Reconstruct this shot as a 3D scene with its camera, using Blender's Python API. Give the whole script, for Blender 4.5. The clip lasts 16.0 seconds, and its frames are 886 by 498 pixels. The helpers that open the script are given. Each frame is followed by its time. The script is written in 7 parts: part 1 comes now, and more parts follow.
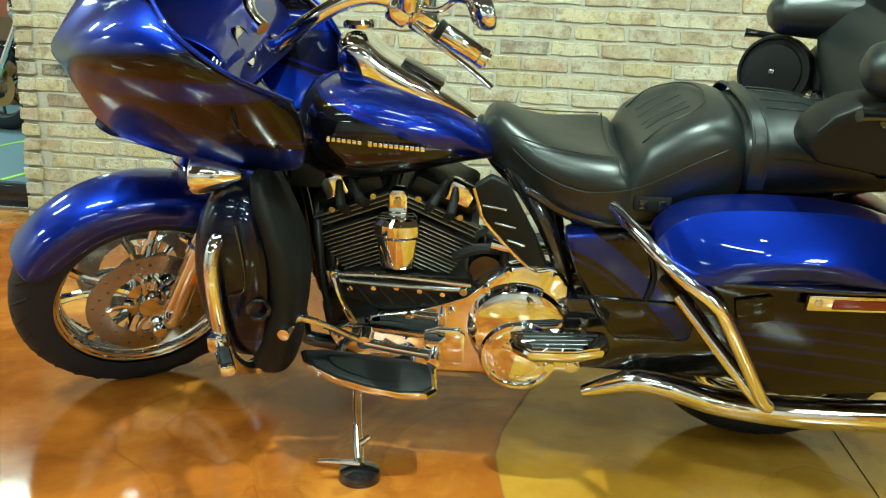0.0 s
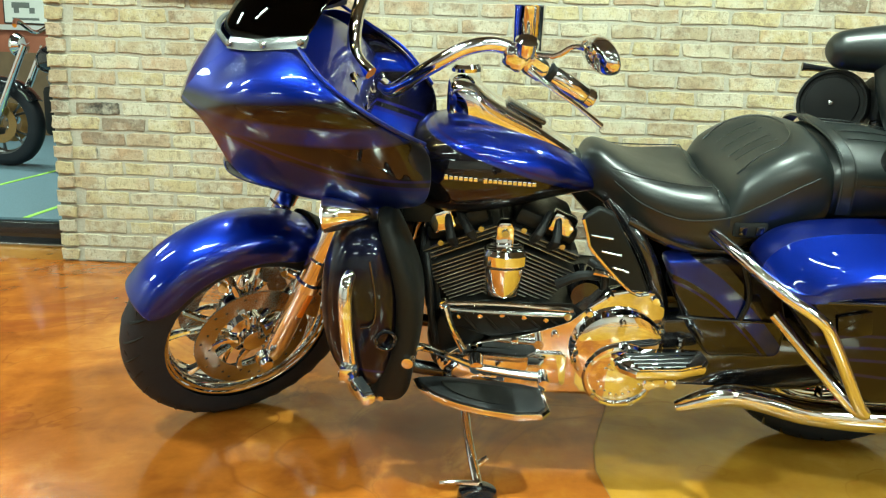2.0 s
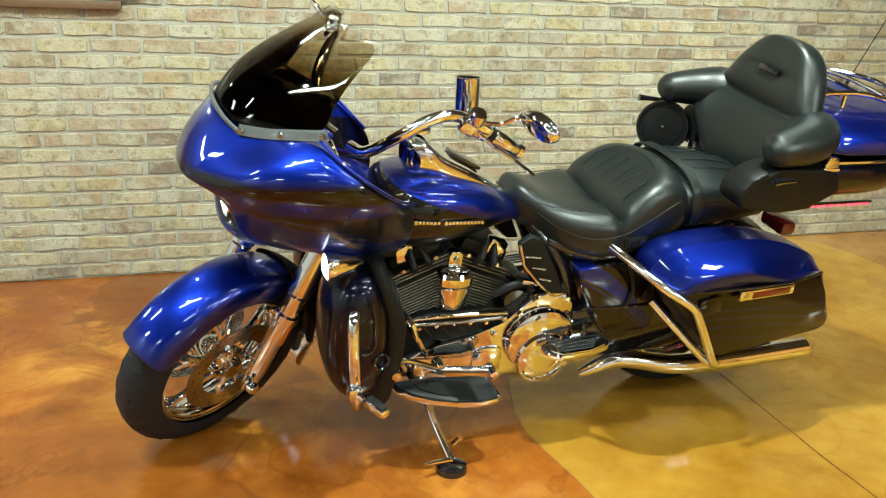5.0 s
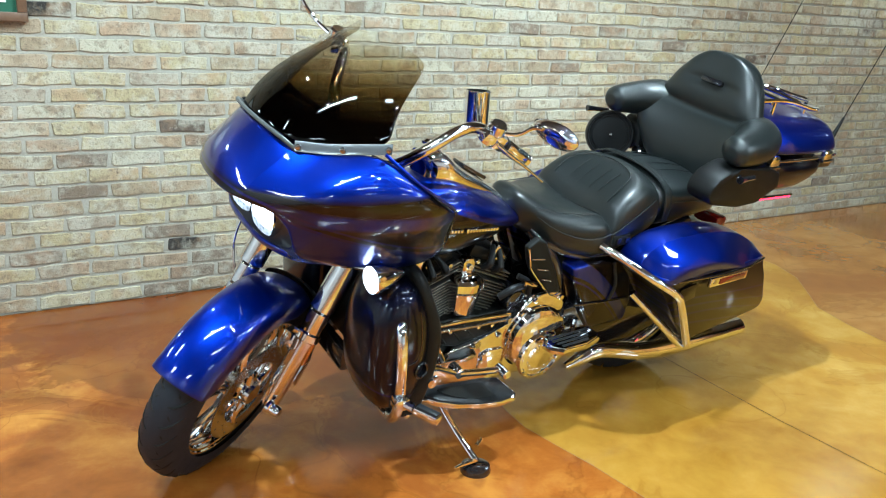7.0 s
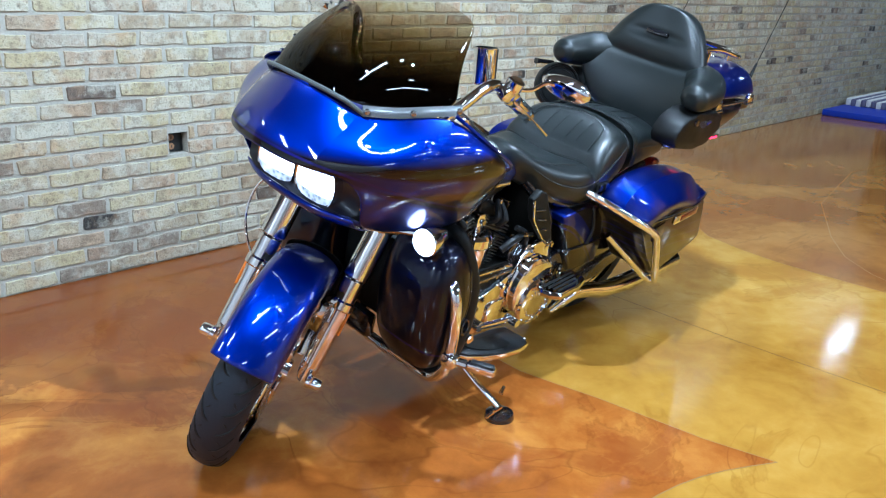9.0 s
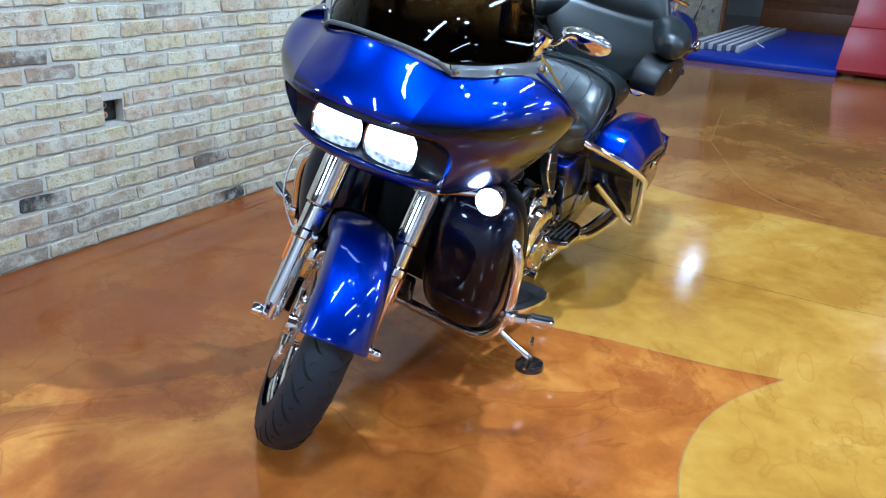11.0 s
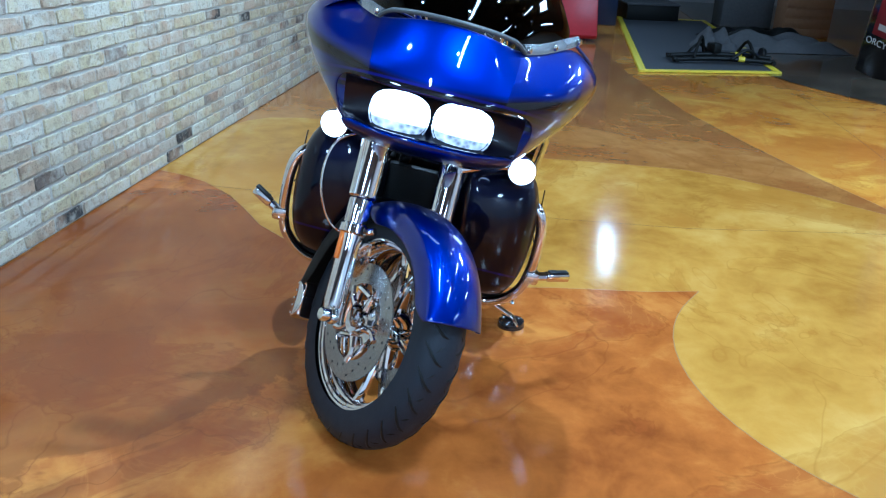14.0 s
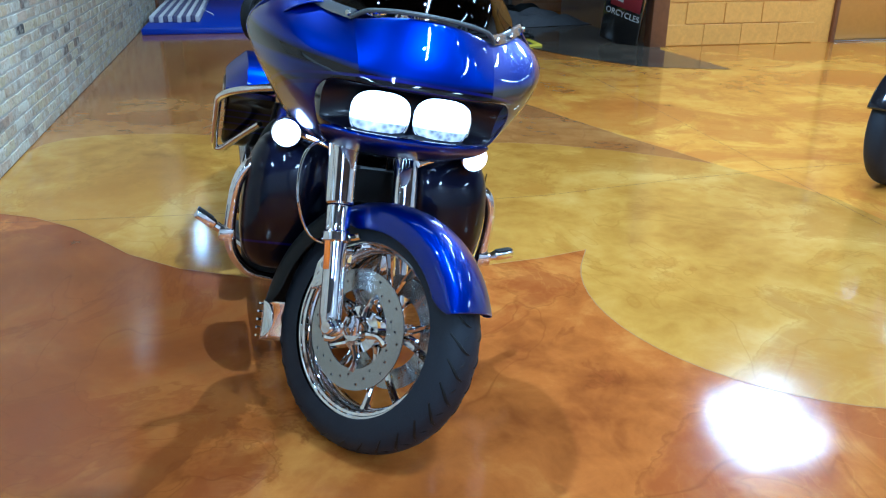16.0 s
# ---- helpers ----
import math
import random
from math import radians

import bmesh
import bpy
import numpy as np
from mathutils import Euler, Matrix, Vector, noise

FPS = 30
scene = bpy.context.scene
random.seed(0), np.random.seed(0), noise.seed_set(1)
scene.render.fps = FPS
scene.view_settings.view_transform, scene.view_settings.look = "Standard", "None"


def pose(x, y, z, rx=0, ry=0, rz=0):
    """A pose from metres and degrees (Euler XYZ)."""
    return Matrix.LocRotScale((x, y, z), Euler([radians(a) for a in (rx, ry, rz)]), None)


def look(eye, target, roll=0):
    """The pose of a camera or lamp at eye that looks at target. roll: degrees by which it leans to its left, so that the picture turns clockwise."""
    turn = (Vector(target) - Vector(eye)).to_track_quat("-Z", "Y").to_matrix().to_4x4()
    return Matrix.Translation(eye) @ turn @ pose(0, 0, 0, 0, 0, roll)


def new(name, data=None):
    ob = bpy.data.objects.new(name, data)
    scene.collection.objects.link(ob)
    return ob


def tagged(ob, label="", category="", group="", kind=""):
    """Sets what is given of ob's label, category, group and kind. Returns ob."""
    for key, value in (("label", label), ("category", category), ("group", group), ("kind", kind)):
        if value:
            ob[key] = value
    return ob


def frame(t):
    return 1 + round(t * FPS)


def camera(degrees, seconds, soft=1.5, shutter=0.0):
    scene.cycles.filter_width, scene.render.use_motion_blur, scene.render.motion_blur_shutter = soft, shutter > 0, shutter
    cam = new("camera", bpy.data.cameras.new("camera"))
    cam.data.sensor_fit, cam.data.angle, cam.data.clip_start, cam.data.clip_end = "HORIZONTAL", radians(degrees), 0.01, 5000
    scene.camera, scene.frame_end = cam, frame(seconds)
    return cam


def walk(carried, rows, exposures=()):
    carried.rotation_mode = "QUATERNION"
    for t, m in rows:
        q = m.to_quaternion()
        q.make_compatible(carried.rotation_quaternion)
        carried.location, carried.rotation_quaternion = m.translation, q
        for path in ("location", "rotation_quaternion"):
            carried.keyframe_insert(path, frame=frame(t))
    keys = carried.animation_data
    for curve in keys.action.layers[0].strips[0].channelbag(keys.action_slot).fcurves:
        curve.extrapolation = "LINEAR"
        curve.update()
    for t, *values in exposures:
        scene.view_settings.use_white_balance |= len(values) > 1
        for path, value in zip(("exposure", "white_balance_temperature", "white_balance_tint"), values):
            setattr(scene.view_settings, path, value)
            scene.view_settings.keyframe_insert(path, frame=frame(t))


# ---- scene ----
cam = camera(58.0, 16.0, soft=1.2)
PATH = [
    (0, (0.101, -0.12, 0.929), (-0.069, 1.807, 0.421), 3.0),
    (0.5, (0.035, -0.146, 0.935), (-0.106, 1.785, 0.432), 2.9),
    (1, (-0.046, -0.189, 0.945), (-0.132, 1.753, 0.473), 2.7),
    (1.5, (-0.125, -0.233, 0.959), (-0.219, 1.713, 0.504), 2.0),
    (2, (-0.223, -0.238, 0.96), (-0.299, 1.709, 0.507), 2.0),
    (2.5, (-0.325, -0.236, 0.99), (-0.356, 1.711, 0.535), 1.7),
    (3, (-0.407, -0.269, 1.072), (-0.325, 1.675, 0.608), 1.0),
    (3.5, (-0.535, -0.383, 1.176), (-0.285, 1.551, 0.731), 0.9),
    (4, (-0.631, -0.502, 1.234), (-0.267, 1.409, 0.77), 1.0),
    (4.5, (-0.702, -0.537, 1.29), (-0.257, 1.332, 0.732), 1.7),
    (4.7, (-0.737, -0.52, 1.297), (-0.257, 1.327, 0.698), 1.8),
    (6.8, (-1.353, -0.36, 1.276), (-0.369, 1.295, 0.735), 2.9),
    (7, (-1.386, -0.318, 1.279), (-0.388, 1.325, 0.728), 2.6),
    (7.5, (-1.474, -0.191, 1.287), (-0.394, 1.393, 0.718), 2.5),
    (8, (-1.57, -0.095, 1.282), (-0.372, 1.396, 0.7), 3.1),
    (8.5, (-1.759, -0.029, 1.284), (-0.445, 1.356, 0.691), 2.3),
    (9, (-1.893, 0.056, 1.275), (-0.523, 1.363, 0.632), 2.6),
    (9.5, (-1.98, 0.175, 1.26), (-0.558, 1.409, 0.586), 2.4),
    (10, (-2.059, 0.286, 1.268), (-0.586, 1.441, 0.563), 2.9),
    (10.2, (-2.092, 0.328, 1.264), (-0.593, 1.447, 0.555), 3.0),
    (12.3, (-2.44, 0.9, 1.26), (-0.705, 1.545, 0.501), 2.4),
    (12.5, (-2.459, 0.956, 1.258), (-0.705, 1.554, 0.506), 2.4),
    (13, (-2.556, 1.126, 1.257), (-0.755, 1.576, 0.514), 2.1),
    (13.5, (-2.633, 1.268, 1.259), (-0.803, 1.581, 0.515), 2.5),
    (14, (-2.617, 1.398, 1.24), (-0.771, 1.59, 0.493), 2.3),
    (14.5, (-2.584, 1.544, 1.25), (-0.732, 1.634, 0.501), 1.6),
    (15, (-2.577, 1.658, 1.255), (-0.724, 1.598, 0.503), 1.6),
    (15.5, (-2.605, 1.836, 1.254), (-0.77, 1.564, 0.508), 0.9),
    (16, (-2.613, 1.976, 1.247), (-0.809, 1.559, 0.489), 0.4),
]
EXPOSURES = [(0.0, -0.38, 6250, -13), (2.0, -0.18, 6450, -9), (4.7, -0.42, 6600, 1), (7.0, -0.38, 5450, 8), (10.2, -0.44, 4850, 16), (12.5, -0.49, 4500, 13), (16.0, -0.5, 4350, 10)]
walk(cam, [(t, look(eye, target, roll)) for t, eye, target, roll in PATH], EXPOSURES)

# ---- world and lamps ----
world = bpy.data.worlds.new("world")
world.use_nodes = True
world.node_tree.nodes["Background"].inputs[0].default_value = (0.9, 0.95, 1.0, 1)
world.node_tree.nodes["Background"].inputs[1].default_value = 0.01
scene.world = world
CEIL = 3.3


def area_lamp(name, x, y, z, sx, sy, watts, colour=(0.88, 1.0, 0.94), target=None):
    data = bpy.data.lights.new(name, "AREA")
    data.shape, data.size, data.size_y, data.energy, data.color = "RECTANGLE", sx, sy, watts, colour
    ob = new(name, data)
    ob.matrix_world = look((x, y, z), target or (x, y + 0.0001, 0))
    return ob


def spot_lamp(name, eye, target, watts, degrees=70, colour=(0.88, 1.0, 0.94)):
    data = bpy.data.lights.new(name, "SPOT")
    data.energy, data.color, data.spot_size, data.spot_blend, data.shadow_soft_size = watts, colour, radians(degrees), 0.5, 0.03
    ob = new(name, data)
    ob.matrix_world = look(eye, target)
    return ob


# (x, y, length, width, watts)
TUBES = [(-1.7, 0.6, 1.2, 0.10, 48), (0.9, 0.2, 1.2, 0.10, 26), (-1.6, -1.6, 1.2, 0.10, 40), (0.9, -1.8, 1.2, 0.10, 40), (2.95, -2.45, 0.85, 0.8, 180),
         (8.8, 0.12, 1.0, 0.13, 28), (9.1, 3.0, 0.9, 0.08, 12), (-4.2, 1.6, 1.2, 0.10, 55), (-3.6, 5.6, 1.2, 0.12, 140),
         (-6.4, -3.5, 1.2, 0.4, 90), (-6.6, 0.2, 1.2, 0.4, 90), (-2.5, -6.3, 1.2, 0.3, 80), (1.5, -6.3, 1.2, 0.3, 80), (3.7, -5.2, 1.2, 0.3, 130), (-5.3, 3.5, 1.2, 0.4, 100)]
for lx, ly, wide, deep, watts in TUBES:
    area_lamp("tube_lamp", lx, ly, CEIL - 0.12, wide, deep, watts)
# downlights over the machine and wall washers: eye, target, watts, beam
# washers and floor spots have no seen source; added to brighten wall and floor
SPOTS = [((0.5, 1.25, CEIL - 0.1), (0.0, 1.7, 0.0), 520, 135), ((-1.8, 0.75, CEIL - 0.1), (-1.4, 1.0, 0.0), 235, 120), ((1.7, 2.2, CEIL - 0.1), (2.2, 2.2, 0.0), 90, 130),
         ((-1.5, 2.45, CEIL - 0.1), (-1.4, 3.3, 1.1), 105, 120), ((-0.6, 0.0, CEIL - 0.1), (-0.5, 1.6, 0.5), 90, 100), ((2.0, 2.45, CEIL - 0.1), (3.4, 3.3, 0.7), 190, 120), ((5.0, 2.6, CEIL - 0.1), (5.6, 3.3, 0.9), 230, 125), ((8.6, 2.2, CEIL - 0.1), (9.0, 3.0, 0.3), 130, 130)]
for eye, target, watts, beam in SPOTS:
    spot_lamp("spot_lamp", eye, target, watts, beam)
# ---- materials ----
def material(name, colour=(0.5, 0.5, 0.5), rough=0.5, metal=0.0, coat=0.0, spec=0.5):
    m = bpy.data.materials.new(name)
    m.use_nodes = True
    b = m.node_tree.nodes["Principled BSDF"]
    b.inputs["Base Color"].default_value = (*colour, 1)
    b.inputs["Roughness"].default_value, b.inputs["Metallic"].default_value = rough, metal
    b.inputs["Coat Weight"].default_value, b.inputs["Coat Roughness"].default_value = coat, 0.04
    b.inputs["Specular IOR Level"].default_value = spec
    return m


def nodes_of(m):
    return m.node_tree.nodes, m.node_tree.links, m.node_tree.nodes["Principled BSDF"]


def coords(m, kind="Object"):
    n = m.node_tree.nodes.new("ShaderNodeTexCoord")
    return n.outputs[kind]


def maths(m, op, a, b=0.0, c=None, clamp=False):
    n = m.node_tree.nodes.new("ShaderNodeMath")
    n.operation, n.use_clamp = op, clamp
    for i, v in enumerate((a, b) if c is None else (a, b, c)):
        if isinstance(v, (int, float)):
            n.inputs[i].default_value = v
        else:
            m.node_tree.links.new(v, n.inputs[i])
    return n.outputs[0]


def mixed(m, factor, a, b, blend="MIX"):
    n = m.node_tree.nodes.new("ShaderNodeMix")
    n.data_type, n.blend_type = "RGBA", blend
    for slot, v in ((0, factor), (6, a), (7, b)):
        if isinstance(v, (int, float)):
            n.inputs[slot].default_value = v
        elif isinstance(v, tuple):
            n.inputs[slot].default_value = (*v, 1)
        else:
            m.node_tree.links.new(v, n.inputs[slot])
    return n.outputs[2]


def noise_of(m, scale, detail=4.0, rough=0.55, where=None, distort=0.0):
    n = m.node_tree.nodes.new("ShaderNodeTexNoise")
    n.inputs["Scale"].default_value, n.inputs["Detail"].default_value = scale, detail
    n.inputs["Roughness"].default_value, n.inputs["Distortion"].default_value = rough, distort
    m.node_tree.links.new(where or coords(m), n.inputs["Vector"])
    return n.outputs["Fac"]


def ramp_of(m, value, stops):
    n = m.node_tree.nodes.new("ShaderNodeValToRGB")
    while len(n.color_ramp.elements) < len(stops):
        n.color_ramp.elements.new(0.5)
    for e, (at, colour) in zip(n.color_ramp.elements, stops):
        e.position, e.color = at, (*colour, 1)
    m.node_tree.links.new(value, n.inputs[0])
    return n.outputs[0]


def bumped(m, height, strength=0.3, distance=0.01):
    n = m.node_tree.nodes.new("ShaderNodeBump")
    n.inputs["Strength"].default_value, n.inputs["Distance"].default_value = strength, distance
    m.node_tree.links.new(height, n.inputs["Height"])
    m.node_tree.links.new(n.outputs[0], m.node_tree.nodes["Principled BSDF"].inputs["Normal"])


def plug(m, value, slot):
    m.node_tree.links.new(value, m.node_tree.nodes["Principled BSDF"].inputs[slot])


def split(m, vector):
    n = m.node_tree.nodes.new("ShaderNodeSeparateXYZ")
    m.node_tree.links.new(vector, n.inputs[0])
    return n.outputs[0], n.outputs[1], n.outputs[2]


BLUE, DARK, PURPLE = (0.0003, 0.0090, 0.19), (0.006, 0.0045, 0.007), (0.010, 0.008, 0.15)


def step(m, value, width=0.004):
    """0 below zero, 1 above it, over a narrow edge."""
    return maths(m, "ADD", maths(m, "DIVIDE", value, width), 0.5, clamp=True)


def paint(name, graphic=None, deep=None):
    """Candy lacquer: graphic(m, x, y, z) gives the weight of the dark colour and of the violet pinstripe."""
    m = material(name, BLUE, 0.37, 0.9, 1.0)
    where = coords(m)
    fleck = noise_of(m, 900.0, 1.0, 0.5, where)
    base = mixed(m, maths(m, "MULTIPLY", fleck, 0.4), BLUE, (0.001, 0.030, 0.42))
    if graphic:
        x, y, z = split(m, where)
        dark, line = graphic(m, x, y, z)
        base = mixed(m, dark, base, deep or DARK)
        base = mixed(m, line, base, PURPLE)
    plug(m, base, "Base Color")
    m.node_tree.nodes["Principled BSDF"].inputs["Coat Roughness"].default_value = 0.02
    return m


def band(m, value, half, width=0.003):
    """1 where value lies within half of zero."""
    return step(m, maths(m, "SUBTRACT", half, maths(m, "ABSOLUTE", value)), width)


def wavy(m, x, slope, offset, swing=0.0, pitch=10.0, phase=0.0):
    v = maths(m, "MULTIPLY_ADD", x, slope, offset)
    if swing:
        v = maths(m, "ADD", v, maths(m, "MULTIPLY", maths(m, "SINE", maths(m, "MULTIPLY_ADD", x, pitch, phase)), swing))
    return v


def fairing_graphic(m, x, y, z):
    top = wavy(m, x, -0.125, 1.139)
    dark = step(m, maths(m, "SUBTRACT", top, z), 0.014)
    low = wavy(m, x, 0.25, 0.495, 0.008, 9.0)
    dark = maths(m, "MULTIPLY", dark, step(m, maths(m, "SUBTRACT", z, low), 0.012))
    swoosh = band(m, maths(m, "SUBTRACT", z, wavy(m, x, -0.03, 0.945, 0.004, 8.0, 1.0)), 0.020, 0.010)
    swoosh = maths(m, "MULTIPLY", swoosh, step(m, maths(m, "SUBTRACT", 1.52, x), 0.1))
    lines = maths(m, "MAXIMUM", band(m, maths(m, "SUBTRACT", z, wavy(m, x, 0.25, 0.515, 0.008, 9.0)), 0.003), band(m, maths(m, "SUBTRACT", z, low), 0.004))
    dark = maths(m, "MULTIPLY", dark, maths(m, "SUBTRACT", 1.0, swoosh))
    return dark, lines


def tank_graphic(m, x, y, z):
    edge = wavy(m, x, 0.36, 0.455)
    dark = step(m, maths(m, "SUBTRACT", edge, z))
    low = wavy(m, x, -0.10, 0.745)
    keep = step(m, maths(m, "SUBTRACT", z, low))
    return maths(m, "MULTIPLY", dark, keep), band(m, maths(m, "SUBTRACT", z, maths(m, "ADD", edge, 0.012)), 0.003)


def bag_graphic(m, x, y, z):
    dark = step(m, maths(m, "SUBTRACT", 0.597, z))
    lines = 0.0
    for k, (slope, offset) in enumerate(((0.05, 0.505), (0.10, 0.47), (0.15, 0.44), (0.2, 0.405))):
        b = band(m, maths(m, "SUBTRACT", z, wavy(m, x, slope, offset, 0.008, 7.0, k)), 0.003)
        lines = b if k == 0 else maths(m, "MAXIMUM", lines, b)
    return dark, maths(m, "MULTIPLY", lines, 0.7)


def cover_graphic(m, x, y, z):
    arc = maths(m, "SUBTRACT", maths(m, "MULTIPLY_ADD", maths(m, "POWER", maths(m, "SUBTRACT", 0.55, x), 1.6), -1.6, 0.60), z)
    return maths(m, "SUBTRACT", 1.0, maths(m, "MULTIPLY", band(m, arc, 0.028), 1.0)), band(m, maths(m, "SUBTRACT", arc, 0.045), 0.003)


def lower_graphic(m, x, y, z):
    return maths(m, "ADD", maths(m, "MULTIPLY", z, 0.0), 1.0), band(m, maths(m, "SUBTRACT", z, wavy(m, x, 0.3, 0.02, 0.01, 9.0)), 0.003)


PAINT_FAIRING = paint("lacquer_fairing", fairing_graphic)
PAINT_TANK = paint("lacquer_tank", tank_graphic)
PAINT_BAG = paint("lacquer_saddlebag", bag_graphic)
PAINT_BAG.node_tree.nodes["Principled BSDF"].inputs["Coat Weight"].default_value = 0.75
PAINT_COVER = paint("lacquer_side_cover", cover_graphic)
PAINT_LOWER = paint("lacquer_lower", lower_graphic, (0.003, 0.004, 0.018))
PAINT_LOWER.node_tree.nodes["Principled BSDF"].inputs["Coat Weight"].default_value = 0.7
PAINT_BLUE = paint("lacquer_blue")


def chrome_material(name, colour, rough):
    m = material(name, colour, rough, 1.0)
    smear = noise_of(m, 14.0, 3.0)
    plug(m, maths(m, "MULTIPLY_ADD", smear, 0.05, rough - 0.02), "Roughness")
    return m


CHROME = chrome_material("chrome", (0.84, 0.85, 0.87), 0.035)
STEEL = chrome_material("brushed_steel", (0.46, 0.46, 0.45), 0.22)
ALLOY = chrome_material("dark_alloy", (0.16, 0.16, 0.16), 0.3)


def rubber_material(name, colour, rough, grain, strength, wear=0.25):
    m = material(name, colour, rough, spec=0.24)
    n = noise_of(m, grain, 3.0)
    plug(m, mixed(m, n, tuple(c * 0.7 for c in colour), tuple(c * 1.5 for c in colour)), "Base Color")
    plug(m, maths(m, "MULTIPLY_ADD", noise_of(m, 25.0), wear, rough - wear / 2), "Roughness")
    bumped(m, n, strength, 0.002)
    return m


TYRE = rubber_material("tyre_rubber", (0.015, 0.0175, 0.023), 0.55, 300.0, 0.15)
RUBBER = rubber_material("black_rubber", (0.010, 0.0105, 0.0115), 0.42, 200.0, 0.1)
LEATHER = rubber_material("black_leather", (0.0085, 0.011, 0.011), 0.34, 420.0, 0.12, 0.10)
LEATHER.node_tree.nodes["Principled BSDF"].inputs["Specular IOR Level"].default_value = 0.55
POD_BLACK = rubber_material("pod_black", (0.006, 0.006, 0.006), 0.42, 500.0, 0.10)
MATT_BLACK = rubber_material("matt_black_plastic", (0.0055, 0.006, 0.0055), 0.50, 350.0, 0.12)
ENGINE_BLACK = rubber_material("engine_black", (0.006, 0.006, 0.0057), 0.38, 260.0, 0.25)
GLOSS_BLACK = material("gloss_black", (0.008, 0.008, 0.010), 0.12, 0.0, 0.8)


def glow_material(name, colour, strength):
    m = bpy.data.materials.new(name)
    m.use_nodes = True
    m.node_tree.nodes.clear()
    e = m.node_tree.nodes.new("ShaderNodeEmission")
    o = m.node_tree.nodes.new("ShaderNodeOutputMaterial")
    e.inputs[0].default_value, e.inputs[1].default_value = (*colour, 1), strength
    m.node_tree.links.new(e.outputs[0], o.inputs[0])
    return m


def faceted_glow():
    """Bright LED lens whose lower third shows dim reflector facets."""
    m = glow_material("headlamp_glow", (0.86, 0.95, 1.0), 9.0)
    n, l = m.node_tree.nodes, m.node_tree.links
    cells = n.new("ShaderNodeTexVoronoi")
    cells.inputs["Scale"].default_value = 75.0
    where = coords(m)
    l.new(where, cells.inputs["Vector"])
    x, y, z = split(m, where)
    up = step(m, maths(m, "SUBTRACT", z, 0.818), 0.010)
    dim = maths(m, "MULTIPLY_ADD", maths(m, "POWER", cells.outputs["Distance"], 1.5), 1.8, 0.50)
    power = maths(m, "ADD", maths(m, "MULTIPLY", up, 9.0), dim)
    e = [k for k in n if k.bl_idname == "ShaderNodeEmission"][0]
    l.new(power, e.inputs[1])
    return m


FOGLAMP = glow_material("foglamp_glow", (0.90, 0.96, 1.0), 9.0)
HEADLAMP = faceted_glow()
RED_LED = glow_material("red_led", (1.0, 0.02, 0.06), 9.0)
AMBER = material("amber_lens", (0.75, 0.19, 0.01), 0.15, 0.0, 0.6)
RED_LENS = material("red_lens", (0.15, 0.010, 0.008), 0.15, 0.0, 0.6)
BULB_GLOW = glow_material("bulb_glow", (0.93, 1.0, 0.95), 110.0)
POCKET_BLACK = material("pocket_black", (0.003, 0.0035, 0.012), 0.35, 0.0, 0.15, 0.3)


def smoked_material():
    m = bpy.data.materials.new("smoked_acrylic")
    m.use_nodes = True
    n, l = m.node_tree.nodes, m.node_tree.links
    n.clear()
    out, mix = n.new("ShaderNodeOutputMaterial"), n.new("ShaderNodeMixShader")
    clear, gloss, fres = n.new("ShaderNodeBsdfTransparent"), n.new("ShaderNodeBsdfGlossy"), n.new("ShaderNodeLayerWeight")
    where = n.new("ShaderNodeTexCoord")
    sep, ramp = n.new("ShaderNodeSeparateXYZ"), n.new("ShaderNodeMapRange")
    l.new(where.outputs["Object"], sep.inputs[0])
    l.new(sep.outputs[2], ramp.inputs[0])
    for i, v in ((1, 1.05), (2, 1.28), (3, 0.0), (4, 1.0)):
        ramp.inputs[i].default_value = v
    tint = n.new("ShaderNodeValToRGB")
    tint.color_ramp.elements[0].color, tint.color_ramp.elements[1].color = (0.035, 0.026, 0.018, 1), (0.97, 0.97, 0.96, 1)
    tint.color_ramp.elements[0].position, tint.color_ramp.elements[1].position = 0.25, 0.96
    middle = tint.color_ramp.elements.new(0.54)
    middle.color = (0.36, 0.285, 0.165, 1)
    upper = tint.color_ramp.elements.new(0.76)
    upper.color = (0.74, 0.68, 0.55, 1)
    l.new(ramp.outputs[0], tint.inputs[0])
    l.new(tint.outputs[0], clear.inputs[0])
    gloss.inputs["Roughness"].default_value = 0.02
    fres.inputs[0].default_value = 0.5
    l.new(maths(m, "MULTIPLY_ADD", maths(m, "POWER", fres.outputs[1], 4.0), 0.45, 0.025), mix.inputs[0])
    l.new(clear.outputs[0], mix.inputs[1])
    l.new(gloss.outputs[0], mix.inputs[2])
    l.new(mix.outputs[0], out.inputs[0])
    return m


SMOKED = smoked_material()
GASKET = rubber_material("gasket_rubber", (0.075, 0.08, 0.08), 0.36, 300.0, 0.05)
TRIM_STRIP = material("clear_coated_strip", (0.20, 0.21, 0.22), 0.22, 0.6, 0.8)


